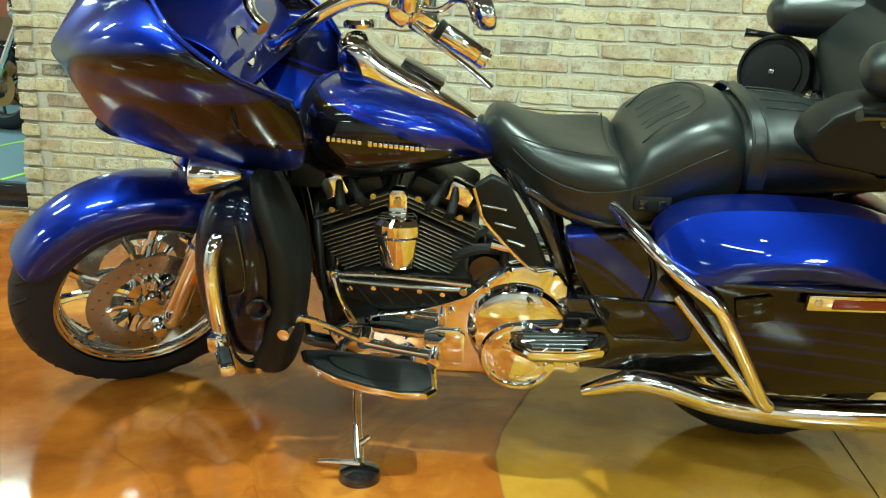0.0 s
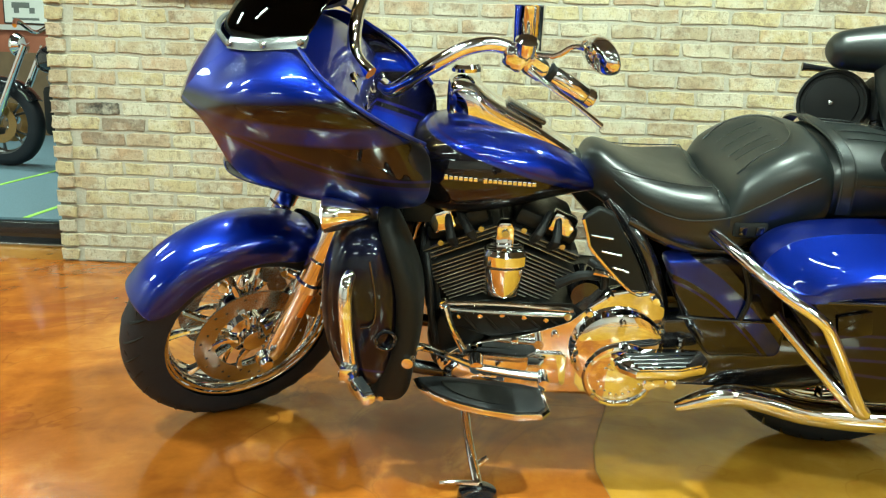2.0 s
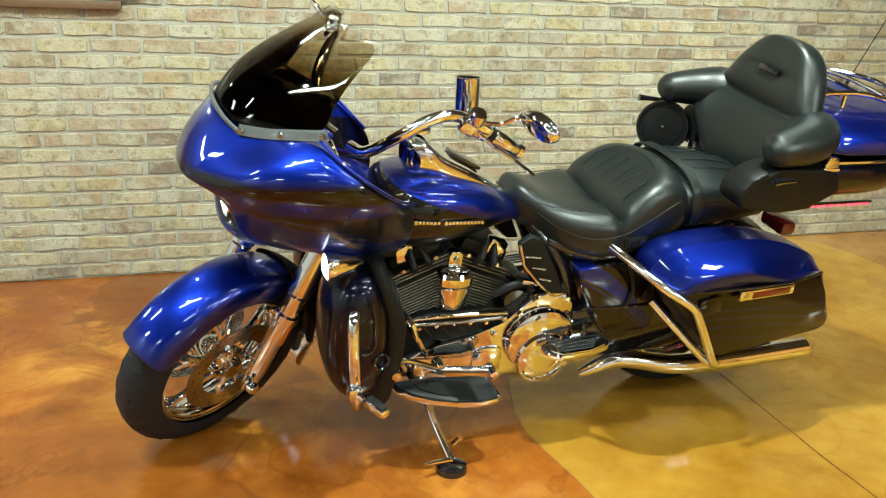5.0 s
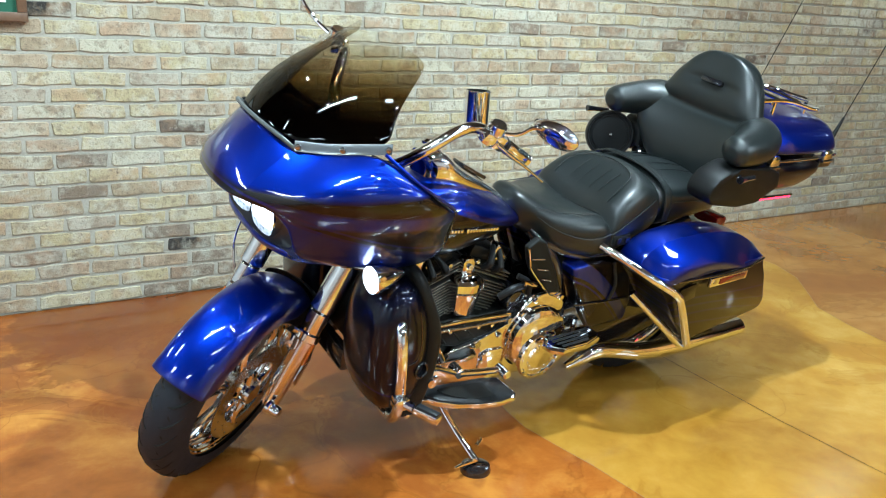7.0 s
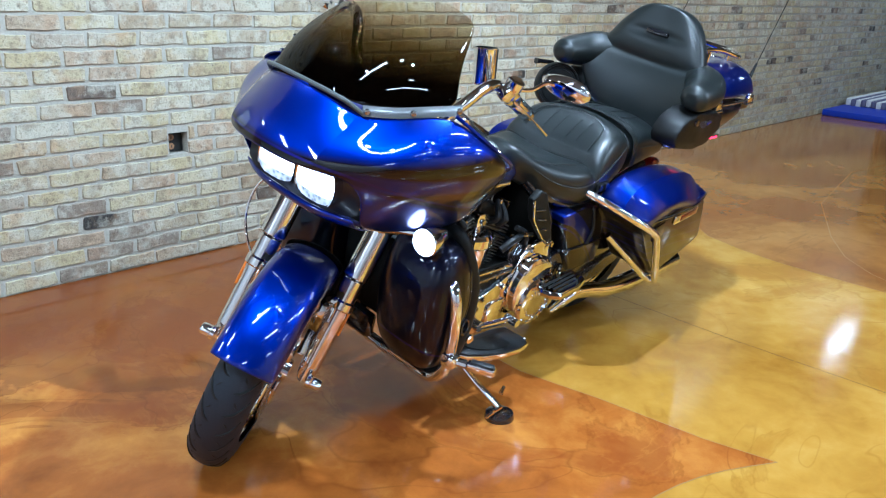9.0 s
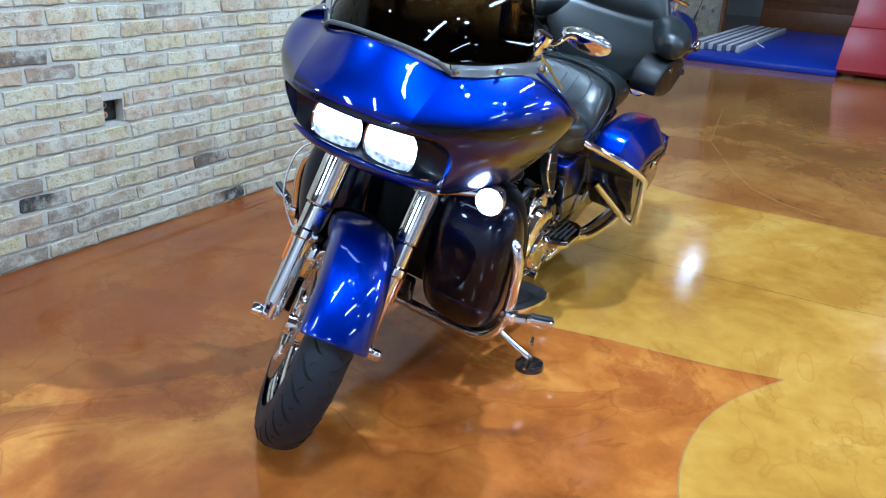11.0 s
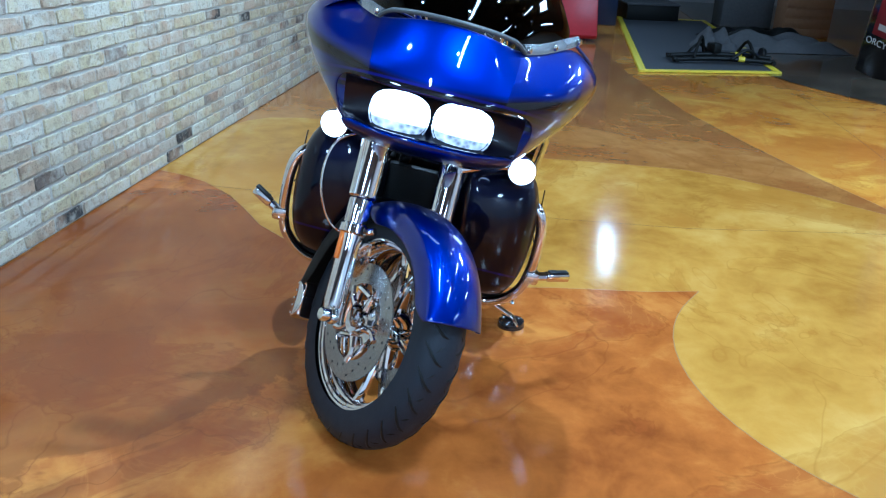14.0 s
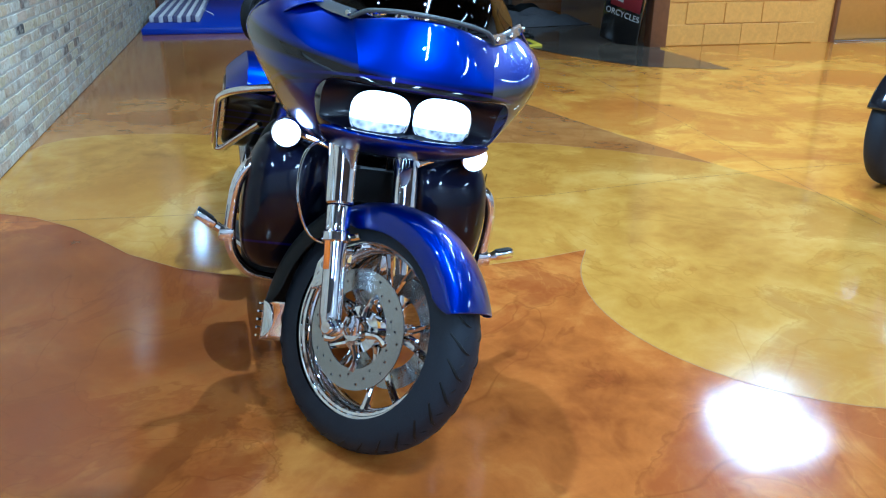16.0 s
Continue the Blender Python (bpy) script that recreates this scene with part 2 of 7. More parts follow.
def brick_material(name, island):
    m = material(name, (0.4, 0.33, 0.22), 0.88)
    n, l, b = nodes_of(m)
    if island:
        pick = n.new("ShaderNodeNewGeometry").outputs["Random Per Island"]
    else:
        pick = n.new("ShaderNodeObjectInfo").outputs["Random"]
    tone = ramp_of(m, pick, [(0.0, (0.035, 0.030, 0.026)), (0.012, (0.14, 0.105, 0.078)), (0.026, (0.27, 0.215, 0.16)), (0.07, (0.52, 0.43, 0.25)), (0.22, (0.44, 0.35, 0.23)), (0.32, (0.58, 0.50, 0.33)), (0.46, (0.48, 0.375, 0.255)),
                             (0.52, (0.53, 0.45, 0.28)), (0.64, (0.46, 0.395, 0.30)), (0.71, (0.58, 0.53, 0.40)), (0.82, (0.45, 0.37, 0.25)), (0.90, (0.50, 0.385, 0.265)), (0.95, (0.55, 0.46, 0.27)), (1.0, (0.27, 0.25, 0.21))])
    for node in n:
        if node.bl_idname == "ShaderNodeValToRGB":
            node.color_ramp.interpolation = "CONSTANT"
    g = n.new("ShaderNodeNewGeometry").outputs["Position"]
    big, mid, fine = noise_of(m, 11.0, 5.0, 0.62, g), noise_of(m, 34.0, 5.0, 0.65, g), noise_of(m, 110.0, 4.0, 0.7, g)
    own = n.new("ShaderNodeVectorMath")
    own.operation = "MULTIPLY_ADD"
    l.new(pick, own.inputs[0])
    own.inputs[1].default_value = (37.0, 53.0, 71.0)
    l.new(g, own.inputs[2])
    burn, rose = noise_of(m, 9.0, 4.0, 0.6, own.outputs[0]), noise_of(m, 6.5, 3.0, 0.55, own.outputs[0])
    c = mixed(m, maths(m, "MULTIPLY", ramp_of(m, rose, [(0.52, (0, 0, 0)), (0.64, (1, 1, 1))]), 0.5), tone, (0.50, 0.32, 0.19))
    c = mixed(m, maths(m, "MULTIPLY", ramp_of(m, burn, [(0.34, (1, 1, 1)), (0.46, (0, 0, 0))]), 0.6), c, (0.25, 0.18, 0.115))
    c = mixed(m, maths(m, "MULTIPLY", ramp_of(m, big, [(0.47, (0, 0, 0)), (0.62, (1, 1, 1))]), 0.6), c, (0.63, 0.60, 0.49))
    c = mixed(m, maths(m, "MULTIPLY", ramp_of(m, mid, [(0.36, (1, 1, 1)), (0.46, (0, 0, 0))]), 0.5), c, (0.21, 0.15, 0.10))
    c = mixed(m, maths(m, "MULTIPLY", ramp_of(m, mid, [(0.58, (0, 0, 0)), (0.68, (1, 1, 1))]), 0.45), c, (0.62, 0.56, 0.45))
    c = mixed(m, maths(m, "MULTIPLY", ramp_of(m, fine, [(0.32, (1, 1, 1)), (0.44, (0, 0, 0))]), 0.55), c, (0.09, 0.075, 0.06))
    plug(m, mixed(m, 1.0, c, (0.87, 0.87, 0.86), "MULTIPLY"), "Base Color")
    bumped(m, maths(m, "ADD", maths(m, "MULTIPLY", fine, 0.5), mid), 0.9, 0.010)
    return m


BRICK, BRICK_REST = brick_material("old_brick", False), brick_material("old_brick_field", True)


def mortar_material():
    m = material("lime_mortar", (0.42, 0.40, 0.34), 0.95)
    g = m.node_tree.nodes.new("ShaderNodeNewGeometry").outputs["Position"]
    a, b = noise_of(m, 90.0, 5.0, 0.6, g), noise_of(m, 4.0, 3.0, 0.5, g)
    plug(m, mixed(m, a, (0.29, 0.27, 0.225), (0.50, 0.465, 0.385)), "Base Color")
    bumped(m, a, 0.6, 0.006)
    return m


MORTAR = mortar_material()


def stain_material(name, dark, mid, light, vein, pool=None):
    """Acid-stained, sealed concrete: drifting clouds, blotches with soft tide marks and fine speckle under a glossy sealer."""
    m = material(name, mid, 0.12, 0.0, 0.0)
    g = m.node_tree.nodes.new("ShaderNodeNewGeometry").outputs["Position"]
    cloud = noise_of(m, 1.35, 8.0, 0.55, g, 0.5)
    mottle = noise_of(m, 7.5, 7.0, 0.60, g, 0.4)
    c = ramp_of(m, maths(m, "MULTIPLY_ADD", cloud, 0.72, maths(m, "MULTIPLY", mottle, 0.28)), [(0.34, dark), (0.50, mid), (0.65, light)])
    blot = noise_of(m, 1.15, 6.0, 0.58, g, 0.9)
    c = mixed(m, maths(m, "MULTIPLY", ramp_of(m, blot, [(0.53, (0, 0, 0)), (0.575, (1, 1, 1))]), 0.66), c, vein)
    tide = band(m, maths(m, "SUBTRACT", blot, 0.535), 0.006, 0.012)
    c = mixed(m, maths(m, "MULTIPLY", tide, 0.36), c, dark)
    swirl = band(m, maths(m, "SUBTRACT", noise_of(m, 2.6, 5.0, 0.55, g, 1.6), 0.47), 0.008, 0.02)
    c = mixed(m, maths(m, "MULTIPLY", maths(m, "MULTIPLY", swirl, ramp_of(m, cloud, [(0.48, (0, 0, 0)), (0.6, (1, 1, 1))])), 0.22), c, light)
    drift = band(m, maths(m, "SUBTRACT", noise_of(m, 0.9, 3.0, 0.5, g, 2.2), 0.52), 0.0035, 0.009)
    c = mixed(m, maths(m, "MULTIPLY", drift, maths(m, "MULTIPLY", mottle, 0.8)), c, dark)
    if pool:
        # one wide pour of darker stain with a ragged rim: centre, radii, colour
        px, py, rx, ry, tone = pool
        x, y, z = split(m, g)
        u, v = maths(m, "DIVIDE", maths(m, "SUBTRACT", x, px), rx), maths(m, "DIVIDE", maths(m, "SUBTRACT", y, py), ry)
        far = maths(m, "SQRT", maths(m, "ADD", maths(m, "MULTIPLY", u, u), maths(m, "MULTIPLY", v, v)))
        far = maths(m, "ADD", far, maths(m, "MULTIPLY_ADD", noise_of(m, 1.6, 6.0, 0.6, g, 0.6), 0.9, -0.45))
        inside = ramp_of(m, far, [(0.0, (0.9, 0.9, 0.9)), (0.80, (0.72, 0.72, 0.72)), (0.97, (0.66, 0.66, 0.66)), (1.0, (0, 0, 0))])
        c = mixed(m, maths(m, "MULTIPLY", inside, maths(m, "MULTIPLY_ADD", mottle, 0.8, 0.45), clamp=True), c, tone)
    speck = noise_of(m, 120.0, 4.0, 0.7, g)
    c = mixed(m, maths(m, "MULTIPLY", ramp_of(m, speck, [(0.60, (0, 0, 0)), (0.72, (1, 1, 1))]), 0.2), c, dark)
    plug(m, c, "Base Color")
    plug(m, maths(m, "MULTIPLY_ADD", mottle, 0.14, 0.045), "Roughness")
    ripple = maths(m, "MULTIPLY_ADD", noise_of(m, 24.0, 2.0, 0.5, g), 0.22, noise_of(m, 6.0, 2.0, 0.5, g))
    bumped(m, ripple, 0.06, 0.01)
    return m


STAIN_RED = stain_material("stain_red_brown", (0.15, 0.035, 0.006), (0.33, 0.098, 0.013), (0.54, 0.225, 0.034), (0.22, 0.050, 0.009), (-0.2, 2.9, 1.15, 0.95, (0.14, 0.036, 0.007)))
STAIN_GOLD = stain_material("stain_gold", (0.27, 0.115, 0.010), (0.41, 0.205, 0.025), (0.52, 0.305, 0.060), (0.33, 0.145, 0.015))
STAIN_BROWN = stain_material("stain_brown", (0.19, 0.07, 0.015), (0.31, 0.13, 0.026), (0.40, 0.195, 0.048), (0.25, 0.088, 0.018))
STAIN_AMBER = stain_material("stain_amber", (0.34, 0.115, 0.012), (0.56, 0.24, 0.022), (0.66, 0.35, 0.045), (0.42, 0.14, 0.015))
STAIN_GREY = stain_material("stain_grey", (0.035, 0.028, 0.02), (0.07, 0.055, 0.038), (0.13, 0.10, 0.065), (0.05, 0.04, 0.03))
SAW_CUT = material("saw_cut", (0.06, 0.032, 0.012), 0.9, spec=0.1)
SCORE = material("scored_border", (0.26, 0.135, 0.035), 0.8, spec=0.15)


def plain(name, colour, rough=0.6, grain=30.0, depth=0.25, metal=0.0, bump=0.1):
    m = material(name, colour, rough, metal)
    n = noise_of(m, grain, 5.0, 0.6)
    plug(m, mixed(m, n, tuple(c * (1 - depth) for c in colour), tuple(min(1.0, c * (1 + depth)) for c in colour)), "Base Color")
    bumped(m, n, bump, 0.004)
    return m


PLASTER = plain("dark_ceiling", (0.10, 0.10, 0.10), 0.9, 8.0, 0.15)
WALL_PAINT = plain("painted_wall", (0.66, 0.66, 0.65), 0.85, 5.0, 0.10)
RED_WALL = plain("brick_red_paint", (0.34, 0.115, 0.065), 0.7, 6.0, 0.2)
OCHRE_BLOCK = plain("ochre_block", (0.62, 0.30, 0.04), 0.55, 24.0, 0.25, 0.0, 0.5)
BROWN_WOOD = plain("brown_wood", (0.16, 0.06, 0.02), 0.4, 12.0, 0.4)
FRAME_WOOD = plain("frame_wood", (0.14, 0.075, 0.04), 0.45, 40.0, 0.35)
GREEN_MOUNT = plain("green_mount", (0.02, 0.10, 0.055), 0.8, 60.0, 0.15)
PAPER = plain("print_paper", (0.75, 0.76, 0.72), 0.8, 20.0, 0.05)
INK = material("print_ink", (0.16, 0.17, 0.16), 0.8)
BLUE_VINYL = plain("blue_vinyl", (0.012, 0.035, 0.36), 0.35, 20.0, 0.2)
RED_VINYL = plain("red_vinyl", (0.36, 0.012, 0.018), 0.45, 20.0, 0.2)
NAVY = plain("navy_vinyl", (0.012, 0.022, 0.07), 0.4, 20.0, 0.3)
GREY_MAT = plain("grey_mat", (0.055, 0.058, 0.066), 0.7, 70.0, 0.3)
YELLOW_TAPE = plain("yellow_tape", (0.72, 0.58, 0.02), 0.45, 30.0, 0.15)
GREEN_TAPE = plain("green_tape", (0.33, 0.62, 0.06), 0.5, 30.0, 0.15)
CARPET = plain("blue_grey_carpet", (0.10, 0.16, 0.20), 0.9, 120.0, 0.35)
STRIPE_DARK = plain("stripe_grey", (0.11, 0.10, 0.17), 0.75, 60.0, 0.2)
STRIPE_LIGHT = plain("stripe_white", (0.62, 0.59, 0.57), 0.75, 60.0, 0.1)
GREY_CLOTH = plain("grey_cloth", (0.10, 0.10, 0.105), 0.85, 30.0, 0.3)
CARDBOARD = plain("cardboard", (0.30, 0.16, 0.075), 0.8, 18.0, 0.2)
OUTLET_BROWN = plain("outlet_dark", (0.012, 0.011, 0.010), 0.5, 30.0, 0.2)
SIGN_RED = plain("sign_red", (0.27, 0.02, 0.03), 0.5, 20.0, 0.2)
SIGN_WHITE = plain("sign_white", (0.62, 0.60, 0.58), 0.6, 20.0, 0.1)
# ---- mesh helpers ----
def link_mesh(name, bm, mat, parent=None, label="", smooth=True, sub=0, thick=0.0, bevel=0.0, m=None, sharp=35):
    bmesh.ops.remove_doubles(bm, verts=bm.verts, dist=1e-5)
    bmesh.ops.recalc_face_normals(bm, faces=bm.faces)
    if m is not None:
        bmesh.ops.transform(bm, matrix=m, verts=bm.verts)
    for f in bm.faces:
        f.smooth = smooth
    if smooth and not sub:
        for e in bm.edges:
            if len(e.link_faces) == 2 and e.calc_face_angle(0.0) > radians(sharp):
                e.smooth = False
    folds = bm.edges.layers.float.get("crease_edge")
    for e in bm.edges if folds else ():
        if e[folds] > 0.95:
            e.smooth = False
    me = bpy.data.meshes.new(name)
    bm.to_mesh(me)
    bm.free()
    for one in (mat if isinstance(mat, (list, tuple)) else [mat]):
        me.materials.append(one)
    ob = new(name, me)
    if parent is not None:
        ob.parent = parent
    if label:
        tagged(ob, label)
    if thick:
        mod = ob.modifiers.new("solid", "SOLIDIFY")
        mod.thickness, mod.offset = thick, -1.0
    if bevel:
        mod = ob.modifiers.new("bevel", "BEVEL")
        mod.width, mod.segments, mod.limit_method, mod.angle_limit = bevel, 2, "ANGLE", radians(40)
    if sub:
        mod = ob.modifiers.new("round", "SUBSURF")
        mod.levels = mod.render_levels = sub
    return ob


def grid_bm(rows, close_u=False, mirror=False, caps=False, crease=None):
    """Quads through rows of points; mirror adds the half with negated y."""
    bm = bmesh.new()
    folds = bm.edges.layers.float.new("crease_edge") if crease else None
    for sign in ((1, -1) if mirror else (1,)):
        vs = [[bm.verts.new((p[0], sign * p[1], p[2])) for p in row] for row in rows]
        for a, b in zip(vs, vs[1:]):
            n = len(a)
            for j in range(n if close_u else n - 1):
                q = (a[j], a[(j + 1) % n], b[(j + 1) % n], b[j])
                bm.faces.new(q if sign == 1 else tuple(reversed(q)))
        if caps:
            bm.faces.new(vs[0])
            bm.faces.new(tuple(reversed(vs[-1])))
        for r, sharp in (crease or {}).items():
            for a, b in zip(vs[r], vs[r][1:]):
                bm.edges.get((a, b))[folds] = sharp
    bmesh.ops.remove_doubles(bm, verts=bm.verts, dist=1e-4)
    return bm


def spline(points, n=6):
    """Catmull-Rom through the points."""
    pts = [Vector(p) for p in points]
    out = []
    for i in range(len(pts) - 1):
        p0, p1, p2, p3 = pts[max(i - 1, 0)], pts[i], pts[i + 1], pts[min(i + 2, len(pts) - 1)]
        for k in range(n):
            t = k / n
            out.append(0.5 * (2 * p1 + (p2 - p0) * t + (2 * p0 - 5 * p1 + 4 * p2 - p3) * t * t + (3 * p1 - p0 - 3 * p2 + p3) * t ** 3))
    out.append(pts[-1])
    return out


def tube_bm(points, radius, seg=14, n=6, bm=None, flat=1.0):
    """A round tube along a smooth path; radius may be one number or one per point."""
    path = spline(points, n) if n > 1 else [Vector(p) for p in points]
    radii = radius if isinstance(radius, (list, tuple)) else [radius] * len(points)
    full = []
    for i in range(len(path)):
        f = i / (len(path) - 1) * (len(radii) - 1)
        k = min(int(f), len(radii) - 2)
        full.append(radii[k] + (radii[k + 1] - radii[k]) * (f - k))
    bm = bm or bmesh.new()
    rings, side = [], None
    for i, p in enumerate(path):
        d = (path[min(i + 1, len(path) - 1)] - path[max(i - 1, 0)]).normalized()
        if side is None:
            side = d.cross(Vector((0, 0, 1)) if abs(d.z) < 0.9 else Vector((1, 0, 0))).normalized()
        side = (side - d * side.dot(d)).normalized()
        up = d.cross(side)
        rings.append([bm.verts.new(p + (side * math.cos(a) + up * math.sin(a) * flat) * full[i]) for a in (k * math.tau / seg for k in range(seg))])
    for a, b in zip(rings, rings[1:]):
        for j in range(seg):
            bm.faces.new((a[j], a[(j + 1) % seg], b[(j + 1) % seg], b[j]))
    bm.faces.new(list(reversed(rings[0])))
    bm.faces.new(rings[-1])
    return bm


def lathe_bm(profile, centre=(0, 0, 0), axis=(0, 1, 0), seg=32, bm=None):
    """profile: (radius, height along the axis) pairs."""
    bm = bm or bmesh.new()
    m = Matrix.Translation(centre) @ Vector((0, 0, 1)).rotation_difference(Vector(axis)).to_matrix().to_4x4()
    rings = []
    for r, h in profile:
        if r < 1e-6:
            rings.append([bm.verts.new(m @ Vector((0, 0, h)))])
        else:
            rings.append([bm.verts.new(m @ Vector((r * math.cos(a), r * math.sin(a), h))) for a in (k * math.tau / seg for k in range(seg))])
    for a, b in zip(rings, rings[1:]):
        for j in range(seg):
            if len(a) == 1 and len(b) == 1:
                continue
            if len(a) == 1:
                bm.faces.new((a[0], b[(j + 1) % seg], b[j]))
            elif len(b) == 1:
                bm.faces.new((a[j], a[(j + 1) % seg], b[0]))
            else:
                bm.faces.new((a[j], a[(j + 1) % seg], b[(j + 1) % seg], b[j]))
    return bm


def box_bm(centre, size, bevel=0.0, m=None, bm=None, segments=2):
    own = bmesh.new()
    bmesh.ops.create_cube(own, size=1.0)
    bmesh.ops.scale(own, vec=size, verts=own.verts)
    if bevel:
        bmesh.ops.bevel(own, geom=list(own.edges), offset=bevel, segments=segments, profile=0.5, affect="EDGES")
    bmesh.ops.transform(own, matrix=Matrix.Translation(centre) @ (m or Matrix()), verts=own.verts)
    if bm is None:
        return own
    return merge(bm, own)


def merge(bm, other):
    me = bpy.data.meshes.new("join")
    other.to_mesh(me)
    other.free()
    bm.from_mesh(me)
    bpy.data.meshes.remove(me)
    return bm


def prism_bm(outline, depth, to=None, bevel=0.0):
    """An outline in (x, z) made thick along y from depth[0] to depth[1]."""
    bm = bmesh.new()
    a = [bm.verts.new((x, depth[0], z)) for x, z in outline]
    b = [bm.verts.new((x, depth[1], z)) for x, z in outline]
    bm.faces.new(a)
    bm.faces.new(list(reversed(b)))
    for i in range(len(a)):
        j = (i + 1) % len(a)
        bm.faces.new((a[j], a[i], b[i], b[j]))
    if bevel:
        bmesh.ops.bevel(bm, geom=list(bm.edges), offset=bevel, segments=2, profile=0.5, affect="EDGES")
    return bm


def thing(name, label, category, m=None, group="", kind=""):
    ob = new(name)
    if m is not None:
        ob.matrix_world = m
    return tagged(ob, label, category, group, kind)


def part(name, bm, mat, parent, label="", **more):
    return link_mesh(name, bm, mat, parent, label, **more)


def solo(name, bm, mat, label, category, group="", kind="", **more):
    return tagged(link_mesh(name, bm, mat, None, label, **more), label, category, group, kind)


def ring_section(centre, half_w, top, bottom, x, n=14, square=2.6):
    """A rounded closed section in the plane of x."""
    zc, hz = (top + bottom) / 2, (top - bottom) / 2
    out = []
    for k in range(n):
        a = k * math.tau / n
        c, s = math.cos(a), math.sin(a)
        out.append((x, centre + half_w * math.copysign(abs(c) ** (2 / square), c), zc + hz * math.copysign(abs(s) ** (2 / square), s)))
    return out
# ---- room ----
WALL_Y, LEFT_END, FAR = 3.315, -2.145, 15.0


ARC_C, ARC_R, ARC_A = (-0.275, 0.050), 0.825, radians(53.1)


def floor_sheets():
    c1 = [(1.24, WALL_Y), (1.19, 3.18), (1.10, 3.01), (0.92, 2.81), (0.74, 2.67), (0.56, 2.54), (0.37, 2.33), (0.24, 2.09), (0.18, 1.94), (0.14, 1.80),
          (0.11, 1.68), (0.10, 1.56), (0.12, 1.42), (0.145, 1.28), (0.16, 1.13), (0.18, 0.92), (0.225, 0.715)]
    arc = [(ARC_C[0] + ARC_R * math.cos(a), ARC_C[1] + ARC_R * math.sin(a)) for a in (ARC_A + radians(6 * k) for k in range(1, 36))]
    low = [(1.27, -0.48), (1.39, -0.35), (1.51, -0.21), (1.63, -0.07), (1.73, 0.09), (1.86, 0.29), (1.95, 0.51), (1.97, 0.72), (1.98, 0.95), (1.985, 1.2), (2.0, 1.46),
           (2.05, 1.68), (2.13, 1.9), (2.28, 2.06), (2.47, 2.27), (2.57, 2.48), (2.61, 2.72), (2.62, 2.95), (2.57, 3.15), (2.45, 3.26), (2.29, WALL_Y)]
    high = [(1.53, -0.40), (1.97, -0.24), (2.6, -0.05), (3.6, 0.22), (5.3, 0.5), (FAR, 1.2)]
    end = arc[-1]
    south = [(end[0], -8.0)]
    zones = {
        "A": [(-7.5, WALL_Y)] + [(-7.5, -8.0)] + south + list(reversed(arc)) + list(reversed(c1)),
        "Y": c1 + arc + [(0.6, -0.75)] + low,
        "B": list(reversed(low)) + high + [(FAR, WALL_Y)],
        "C": [end] + south + [(FAR, -8.0)] + list(reversed(high)) + [low[0], (0.6, -0.75)],
    }
    bm = bmesh.new()
    for index, key in enumerate("AYBC"):
        f = bm.faces.new([bm.verts.new((x, y, 0)) for x, y in zones[key]])
        if f.normal.z < 0:
            f.normal_flip()
        f.material_index = index
    bm.normal_update()
    bmesh.ops.triangulate(bm, faces=bm.faces)
    for f in bm.faces:
        if f.normal.z < 0:
            f.normal_flip()
    me = bpy.data.meshes.new("floor")
    bm.to_mesh(me)
    bm.free()
    for mat in (STAIN_RED, STAIN_GOLD, STAIN_BROWN, STAIN_AMBER):
        me.materials.append(mat)
    floor = tagged(new("floor", me), "glossy acid-stained concrete floor in red-brown and gold swirls", "floor", kind="structure")
    # scored borders and saw cuts
    def strip(name, pts, half):
        b = bmesh.new()
        left, right = [], []
        for i, p in enumerate(pts):
            d = (Vector(pts[min(i + 1, len(pts) - 1)]) - Vector(pts[max(i - 1, 0)])).normalized()
            left.append(b.verts.new((p[0] - d.y * half, p[1] + d.x * half, 0.0012)))
            right.append(b.verts.new((p[0] + d.y * half, p[1] - d.x * half, 0.0012)))
        for i in range(len(pts) - 1):
            b.faces.new((left[i], right[i], right[i + 1], left[i + 1]))
        return link_mesh(name, b, SAW_CUT if name == "saw_cut" else SCORE, floor, smooth=False)
    strip("scored_line", c1, 0.0016)
    strip("scored_line", [c1[-1]] + arc[:30], 0.0022)
    strip("scored_line", low, 0.0014)
    strip("scored_line", [low[0]] + high[:4], 0.0014)
    strip("saw_cut", [(1.07, WALL_Y), (0.98, 2.17), (0.93, 1.2), (0.93, 0.64), (1.04, -0.14), (1.10, -0.85), (1.2, -8)], 0.0015)
    strip("saw_cut", [(-0.3, -0.68), (1.08, -0.73), (2.9, -0.83), (FAR, -1.3)], 0.0013)
    strip("scored_line", [(2.08, 0.85), (2.20, 1.08), (2.37, 1.26), (2.68, 1.44), (3.4, 1.76), (4.6, 1.97), (5.3, 1.87), (6.0, 1.64), (7.0, 1.2)], 0.0025)
    b = bmesh.new()
    grey = [(5.64, -0.92), (5.3, -1.02), (5.0, -1.16), (4.68, -1.33), (4.39, -1.52), (4.27, -1.74), (4.19, -1.95), (4.12, -2.12), (4.07, -2.29), (4.45, -2.29), (4.85, -2.26), (5.33, -2.22), (5.5, -2.3), (FAR, -2.4), (FAR, -1.2)]
    b.faces.new([b.verts.new((x, y, 0.003)) for x, y in grey])
    bmesh.ops.triangulate(b, faces=b.faces)
    link_mesh("worn_patch", b, STAIN_GREY, floor, "worn grey-black concrete", smooth=False)
    return floor


floor_sheets()


